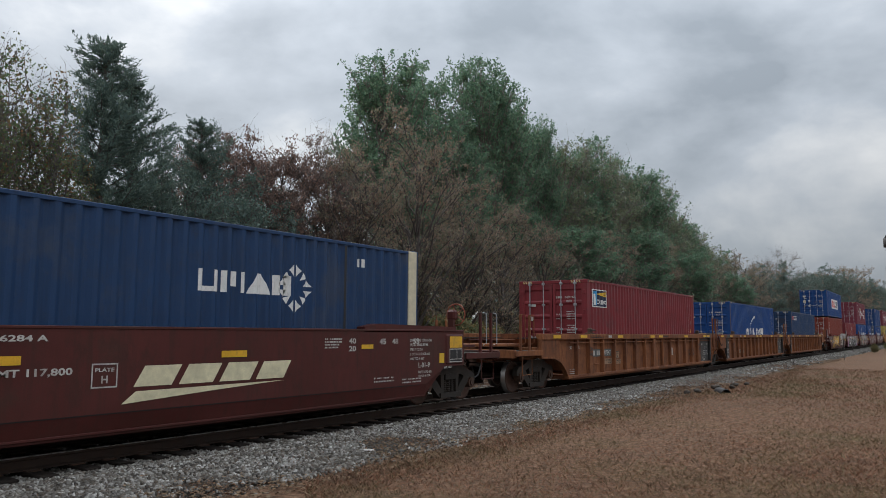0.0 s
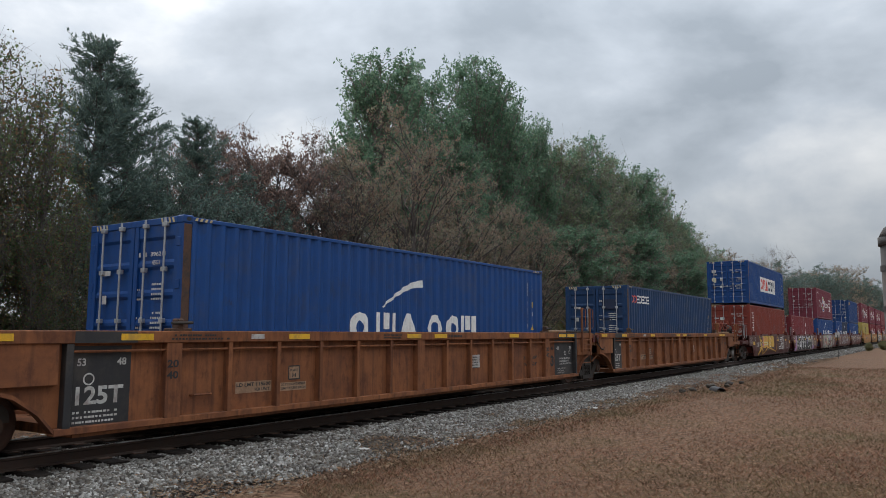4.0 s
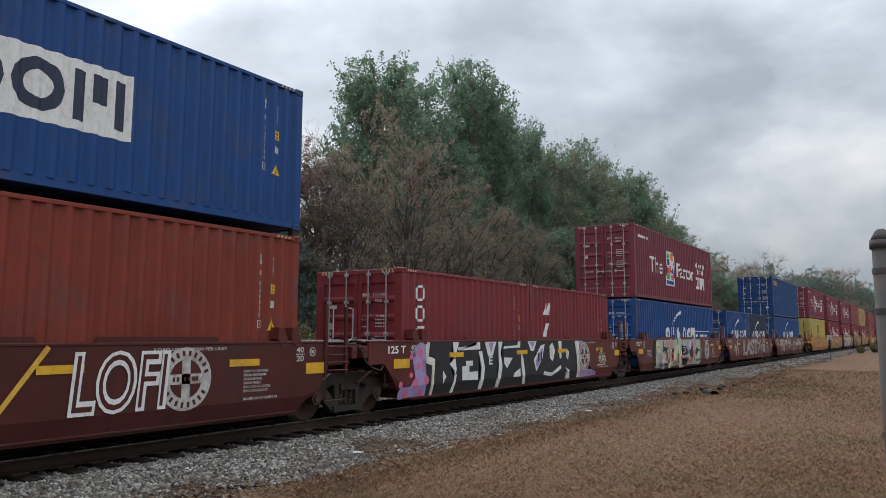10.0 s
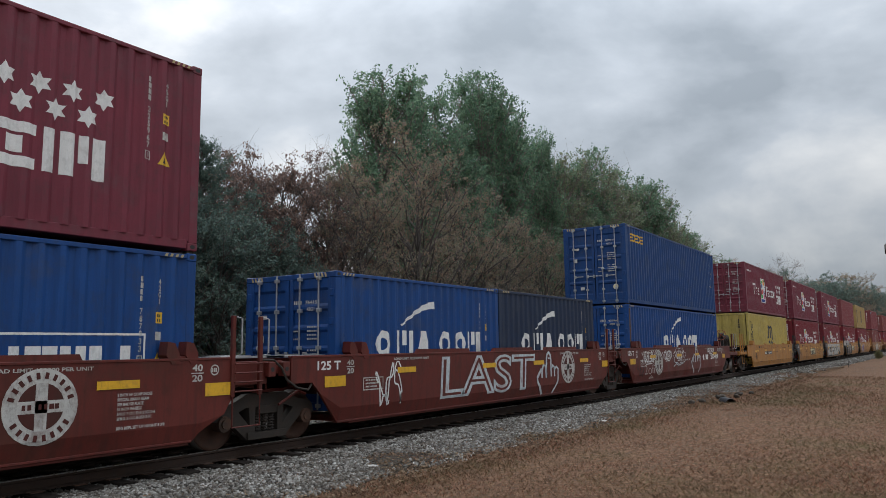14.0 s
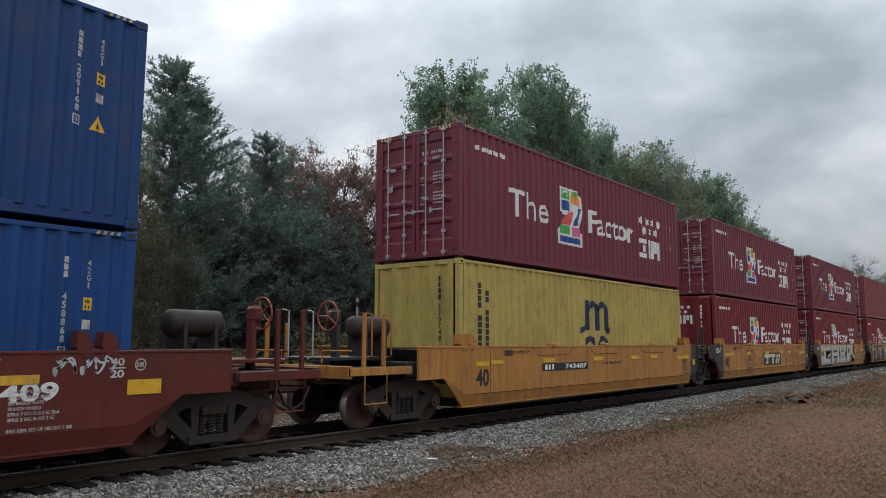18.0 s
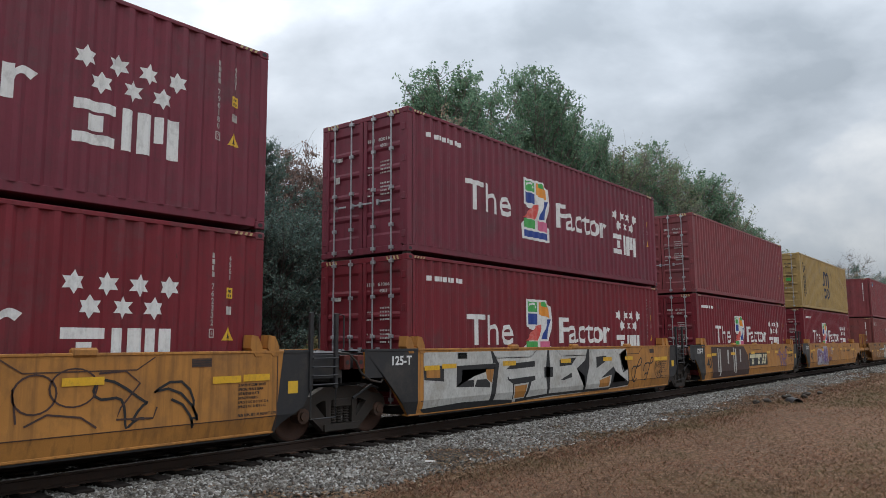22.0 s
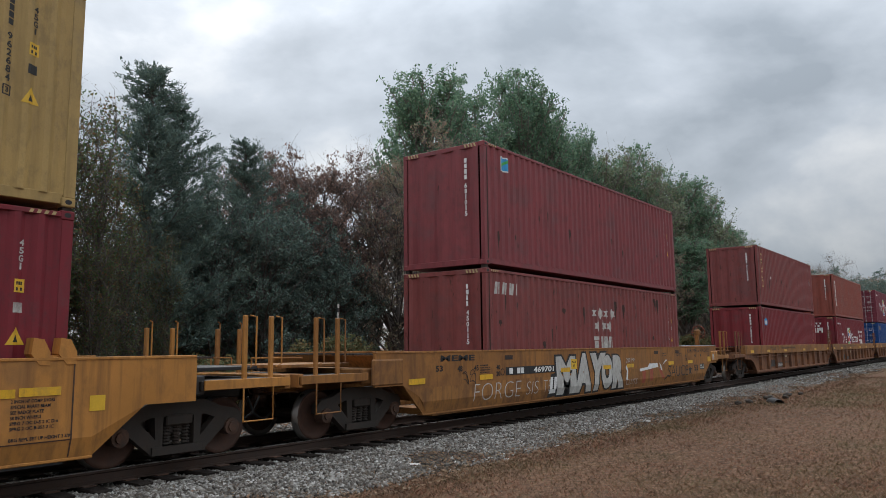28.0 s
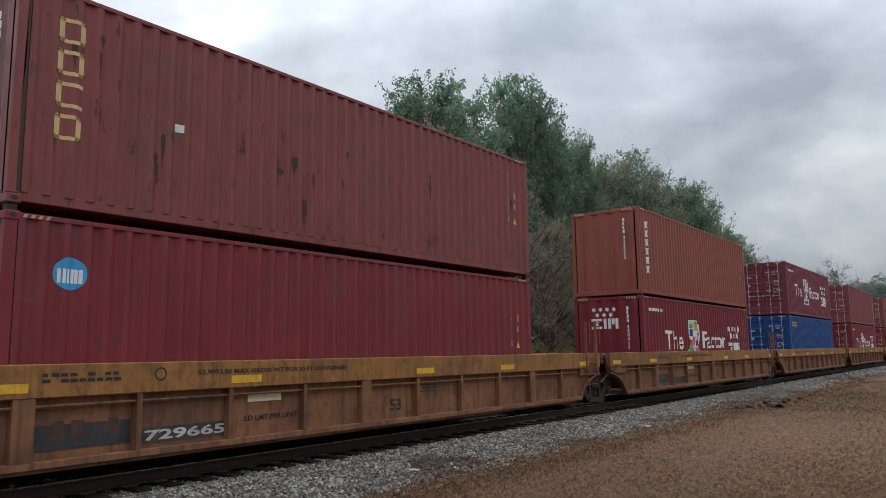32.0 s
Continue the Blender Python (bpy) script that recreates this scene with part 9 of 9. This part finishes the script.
def woods():
    rnd = random.Random(8)
    P = plant
    # saplings at the near corner of the wood; the sky shows between them
    for i, (az, y, h) in enumerate(((75, 15.5, 8.0), (71, 15.0, 7.6), (68.4, 16.0, 8.4), (66.4, 14.8, 7.4), (64.6, 16.0, 8.3), (63.0, 15.4, 7.8), (70, 18.5, 9.2), (65.6, 18.6, 9.3), (78, 17, 8.5), (61.6, 17.0, 7.4), (60.4, 15.6, 5.6), (67.4, 15.2, 5.4), (62.2, 15.0, 4.8), (58.0, 16.2, 5.0))):
        P("sapling", 1 + i % 4, *far(az, y), h, 47 * i)
    # cedars
    P("cedar", 1, *far(59.1, 18.2), 9.7, 20, 1.2)
    P("cedar", 2, *far(56.2, 18.8), 9.1, 100, 1.2)
    P("cedar", 3, *far(52.2, 19.4), 8.7, 200, 1.1)
    # dark mass between the cedars and the tall trees
    for i, (az, y, h) in enumerate(((60.2, 19.6, 5.2), (57.4, 20.0, 6.4), (56.3, 20.5, 7.0), (53.6, 19.0, 7.9), (51.0, 18.4, 7.6), (48.8, 19.2, 7.6), (46.8, 18.6, 6.6), (44.5, 19.0, 6.2))):
        P("hedge", 1 + i % 2, *far(az, y), h, 61 * i)
    for i, (az, y, h) in enumerate(((51.6, 21.0, 9.5), (48.9, 20.6, 9.7), (46.2, 20.0, 9.6), (43.4, 19.6, 9.7))):
        P("brown", 1 + i % 2, *far(az, y), h, 77 * i, 1.0)
    P("bare", 1, *far(42.6, 19.0), 10.2, 30, 0.6)
    # the tall trees, dome beside dome, and what stands before them
    P("oak", 1, *far(38.6, 22.0), 16.1, 10, 1.0)
    P("oak", 3, *far(35.6, 23.4), 17.2, 70, 0.85)
    P("oak", 2, *far(30.7, 22.0), 19.5, 250, 0.84)
    P("oak", 4, *far(28.8, 22.6), 18.6, 130, 0.76)
    P("oak", 1, *far(26.4, 22.0), 17.6, 200, 0.60)
    P("oak", 3, *far(33.2, 21.0), 13.4, 300, 1.0)
    P("russet", 1, *far(36.3, 17.5), 11.5, 0, 0.86)
    P("russet", 2, *far(40.8, 18.0), 9.4, 60, 0.85)
    P("russet", 1, *far(32.4, 17.5), 9.2, 140)
    P("russet", 2, *far(29.2, 17.5), 8.8, 210)
    P("russet", 1, *far(26.2, 17.5), 8.6, 300)
    # the falling line of trees towards the bend
    for i, (az, y, h) in enumerate(((25.0, 22.5, 17.2), (23.6, 23.0, 17.6), (22.1, 22.5, 17.4), (20.7, 23.0, 18.0), (19.4, 22.5, 18.2), (18.2, 23, 17.8), (17.1, 22.5, 16.6), (16.1, 23.0, 15.8), (15.2, 22.5, 14.4), (14.4, 23.0, 13.6), (13.6, 23.0, 12.8), (12.9, 23.0, 11.8))):
        P("ash" if i % 3 != 1 else "oak", 1 + i % 3, *far(az, y), h, 83 * i, 1.15 if i % 3 != 1 else 0.95)
    for i, (az, y, h) in enumerate(((23.5, 17.5, 8.6), (21.4, 17.5, 9.2), (19.2, 17.5, 9.8), (17.4, 17.5, 9.6), (15.6, 17.8, 9.6), (14.0, 17.8, 9.4), (12.6, 18.5, 9.0))):
        P("russet" if i % 2 else "oak", 1 + i % 2, *far(az, y), h, 53 * i, 0.9 if i % 2 else 1.5)
    P("bare", 1, *far(9.6, 23.0), 17.6, 80, 0.9)
    P("bare", 2, *far(11.0, 24.0), 14.8, 10, 0.7)
    for i, (az, h) in enumerate(((12.0, 12.2), (10.9, 12.4), (9.8, 12.8), (9.0, 14.2), (8.2, 15.0), (7.5, 15.8), (6.9, 17.2), (6.3, 18.8), (5.7, 20.4), (5.2, 21.6), (4.7, 22.6), (4.2, 23.2), (3.7, 24), (3.2, 24), (2.7, 25), (2.2, 27))):
        P(("hedge", "russet", "hedge", "hedge")[i % 4] if az < 9.5 else ("russet", "hedge")[i % 2], 1 + i % 2, *far(az, 20 + (i % 3)), h, 29 * i, 1.3)
    # second rank, so that little sky shows low down
    for i in range(12):
        x = 30 + 8.0 * i
        P("hedge" if i % 3 else "russet", 1 + i % 2, x + rnd.uniform(-1, 1), 27 + rnd.uniform(-1.5, 2.5), 6.8 + rnd.uniform(0, 1.6) + min(3.0, x * 0.05), 41 * i, 1.15)
    # thicket deeper in the wood
    for i in range(22):
        x = 18 + 4.2 * i
        P("bush", 1 + i % 3, x + rnd.uniform(-1, 1), 23.5 + rnd.uniform(-1.5, 2.0), rnd.uniform(2.6, 4.2), 59 * i)
    for i in range(7):
        P("bush", 1 + i % 3, 3.0 + 1.9 * i, 18.0 + rnd.uniform(-1.2, 1.6), rnd.uniform(2.4, 4.0), 53 * i, 0.8)
    # shrubs along the edge
    for i in range(40):
        x = -4 + 3.0 * i
        P("bush", 1 + i % 3, x + rnd.uniform(-0.8, 0.8), 15.2 + rnd.uniform(-0.6, 1.6), rnd.uniform(1.6, 3.2), 37 * i)
    # scrub by the far side of the lawn
    for i, (x, y, h) in enumerate(((92, 6.2, 1.1), (98, 5.2, 1.3), (104, 4.0, 1.3), (110, 2.2, 1.6), (118, 0.5, 2.0), (128, -2, 3), (140, -6, 4))):
        P("bush", 1 + i % 3, x, y, h, 71 * i)
    # unseen trees added behind the watcher close off the place and its light
    for i in range(14):
        a = radians(150 + 15 * i)
        P("hedge" if i % 2 else "russet", 1 + i % 2, 60 * math.cos(a), 60 * math.sin(a), 9, 33 * i, 1.4)


woods()

# ---- small things beside the line
def fence_post():
    """The end post of a wire fence, close to the watcher."""
    p = thing("fence_post", pose(3.42, 0.135, 0.0, 0, 0.4, 0), "weathered grey steel fence end post with domed cap", "fence post")
    r = 0.0365
    part("pipe", tube([(0, 0, -0.3), (0, 0, 2.18)], r, 20), POST_STEEL, p, smooth=True)
    bm = tube([(0, 0, 2.150), (0, 0, 2.185)], 0.044, 20)
    add_tube(bm, [(0, 0, 2.185), (0, 0, 2.205), (0, 0, 2.222), (0, 0, 2.230)], 0.041, 20, 0.012)
    part("cap", bm, POST_STEEL, p, "domed cap with a rim", smooth=True)
    for z in (2.06, 1.90, 1.42, 1.02, 0.82, 0.62):
        bm = tube([(0, 0, z - 0.011), (0, 0, z + 0.011)], 0.0405, 20)
        add_box(bm, -0.012, 0.012, -0.075, -0.03, z - 0.010, z + 0.010, 0.003)
        add_tube(bm, [(-0.03, -0.06, z), (0.03, -0.06, z)], 0.006, 8)
        part("tension_band", bm, POST_STEEL, p)
    q = thing("fence_rod", pose(3.42, 0.135 - 0.092, 0.0), "thin grey steel gate rod with clamps beside the fence post", "fence rod")
    part("rod", tube([(0, 0, -0.2), (0, 0, 1.98)], 0.021, 14), POST_STEEL, q, smooth=True)
    bm = bmesh.new()
    add_tube(bm, [(0, 0, 1.97), (0, 0, 1.99), (0, 0, 2.02), (0, 0, 2.035)], 0.029, 14, 0.012)
    part("cap", bm, POST_STEEL, q)
    for z in (1.94, 1.80, 1.64, 1.16, 1.02, 0.7):
        bm = tube([(0, 0, z - 0.014), (0, 0, z + 0.014)], 0.029, 14)
        add_box(bm, -0.01, 0.01, -0.07, -0.02, z - 0.012, z + 0.012, 0.002)
        part("clamp", bm, POST_STEEL, q)
    bm = box(-0.04, 0.03, 0.015, 0.10, 1.09, 1.16, 0.008)
    part("latch", bm, STEEL, q)
    # woven wire, most of it past the picture's edge
    w = thing("chain_link_fence", pose(3.42, -0.01, 0.0), "grey chain-link wire fence with three top wires", "fence")
    bm = bmesh.new()
    for k in range(60):
        y0 = -0.06 - 0.06 * k
        pts = []
        for i in range(34):
            pts.append((0.004 * (i % 2), y0 - 0.03 * (i % 2), 0.05 + 0.052 * i))
        add_tube(bm, pts, 0.0018, 3)
    part("mesh", bm, GALV, w)
    for z in (1.64, 1.79, 1.93):
        part("wire", tube([(0, 0.0, z), (0, -1.8, z + 0.01), (0, -3.6, z)], 0.003, 5), GALV, w)
    part("line_post", tube([(0.02, -3.6, -0.2), (0.02, -3.6, 2.0)], 0.03, 12), POST_STEEL, w)


def marker_post(x, y, h, label, top=None):
    p = thing("marker_post", pose(x, y, 0), label, "marker post")
    part("stake", box(-0.03, 0.03, -0.02, 0.02, -0.2, h, 0.006), POST_STEEL if top else WHITE_OLD, p)
    if top:
        part("sign_plate", box(-0.02, 0.02, -0.17, 0.17, h - 0.2, h + 0.16, 0.01), WHITE_OLD, p)
    else:
        part("band", box(-0.033, 0.033, -0.023, 0.023, h - 0.22, h - 0.10, 0.004), DUSTY_INK, p)


def culvert():
    c = thing("drain_pipe", pose(24.6, 5.9, -0.06, 0, 0, 28), "dark corrugated drain pipe end in a shallow hollow", "drain pipe")
    bm = bmesh.new()
    n = 20
    rings = []
    for i in range(13):
        r = 0.16 + 0.008 * (i % 2)
        rings.append([bm.verts.new((-0.45 + 0.075 * i, r * math.cos(2 * math.pi * k / n), 0.02 + r * math.sin(2 * math.pi * k / n))) for k in range(n)])
    inner = [[bm.verts.new((-0.45 + 0.9 * j, 0.145 * math.cos(2 * math.pi * k / n), 0.02 + 0.145 * math.sin(2 * math.pi * k / n))) for k in range(n)] for j in (0, 1)]
    for a, b in list(zip(rings, rings[1:])) + [(inner[0], inner[1]), (rings[0], inner[0]), (rings[-1], inner[1])]:
        for k in range(n):
            bm.faces.new((a[k], a[(k + 1) % n], b[(k + 1) % n], b[k]))
    part("pipe", bm, BLACK_INK, c, smooth=True)
    for i, (x, y, s) in enumerate(((25.6, 6.3, 0.16), (24.0, 6.5, 0.12), (26.4, 6.0, 0.11), (27.6, 6.2, 0.13), (28.6, 6.0, 0.1), (23.2, 6.6, 0.1))):
        rnd = random.Random(i)
        bm = bmesh.new()
        bmesh.ops.create_icosphere(bm, subdivisions=2, radius=s)
        for v in bm.verts:
            v.co *= 1 + 0.5 * noise.noise(v.co * 9 + Vector((i, 0, 0)))
            v.co.z *= 0.6
        o = new("rock", mesh_of(bm, STONE, "rock"))
        o.matrix_basis = pose(x, y, 0.03 + s * 0.25, 0, 0, 40 * i)
        tagged(o, "pale broken limestone rock on the ballast edge", "rock", "rocks by the drain")


def litter():
    for i, (x, y) in enumerate(((12.0, 6.6), (17.0, 6.9), (9.0, 7.4))):
        bm = plate([(-0.07, -0.03), (0.06, -0.04), (0.09, 0.01), (0.02, 0.045), (-0.08, 0.03)], -0.006, 0.006)
        o = new("paper_scrap", mesh_of(bm, WHITE_OLD, "paper_scrap"))
        o.matrix_basis = pose(x, y, 0.03, 78, 0, 50 * i)
        tagged(o, "small weathered white scrap lying on the grass", "litter", "scraps on the lawn")


fence_post()
marker_post(62.0, 6.15, 1.75, "slim grey trackside post with a small white plate", True)
marker_post(*far(45.2, 14.0), 2.95, "slim weathered white stake with a dark band", None)
culvert()
litter()


# ---- the train rolls by
def gone(t):
    """Metres that the train has run past its place at 16 s."""
    m = t / 16 - 1
    return 130.97 * m - 0.56 * m * m + 2.12 * m ** 3


def motions():
    times = [2.0 * k for k in range(17)]
    for ob, x, z in TRAIN:
        walk(ob, [(t, pose(x - gone(t), TRACK_Y, z)) for t in times])
    # wheels turn as they roll
    steps = [k / 15 for k in range(481)]
    for axle, k in WHEELS:
        walk(axle, [(t, pose(k, 0, WHEEL_R, 0, -math.degrees((gone(t) - gone(0)) / WHEEL_R) % 360, 0)) for t in steps])


motions()
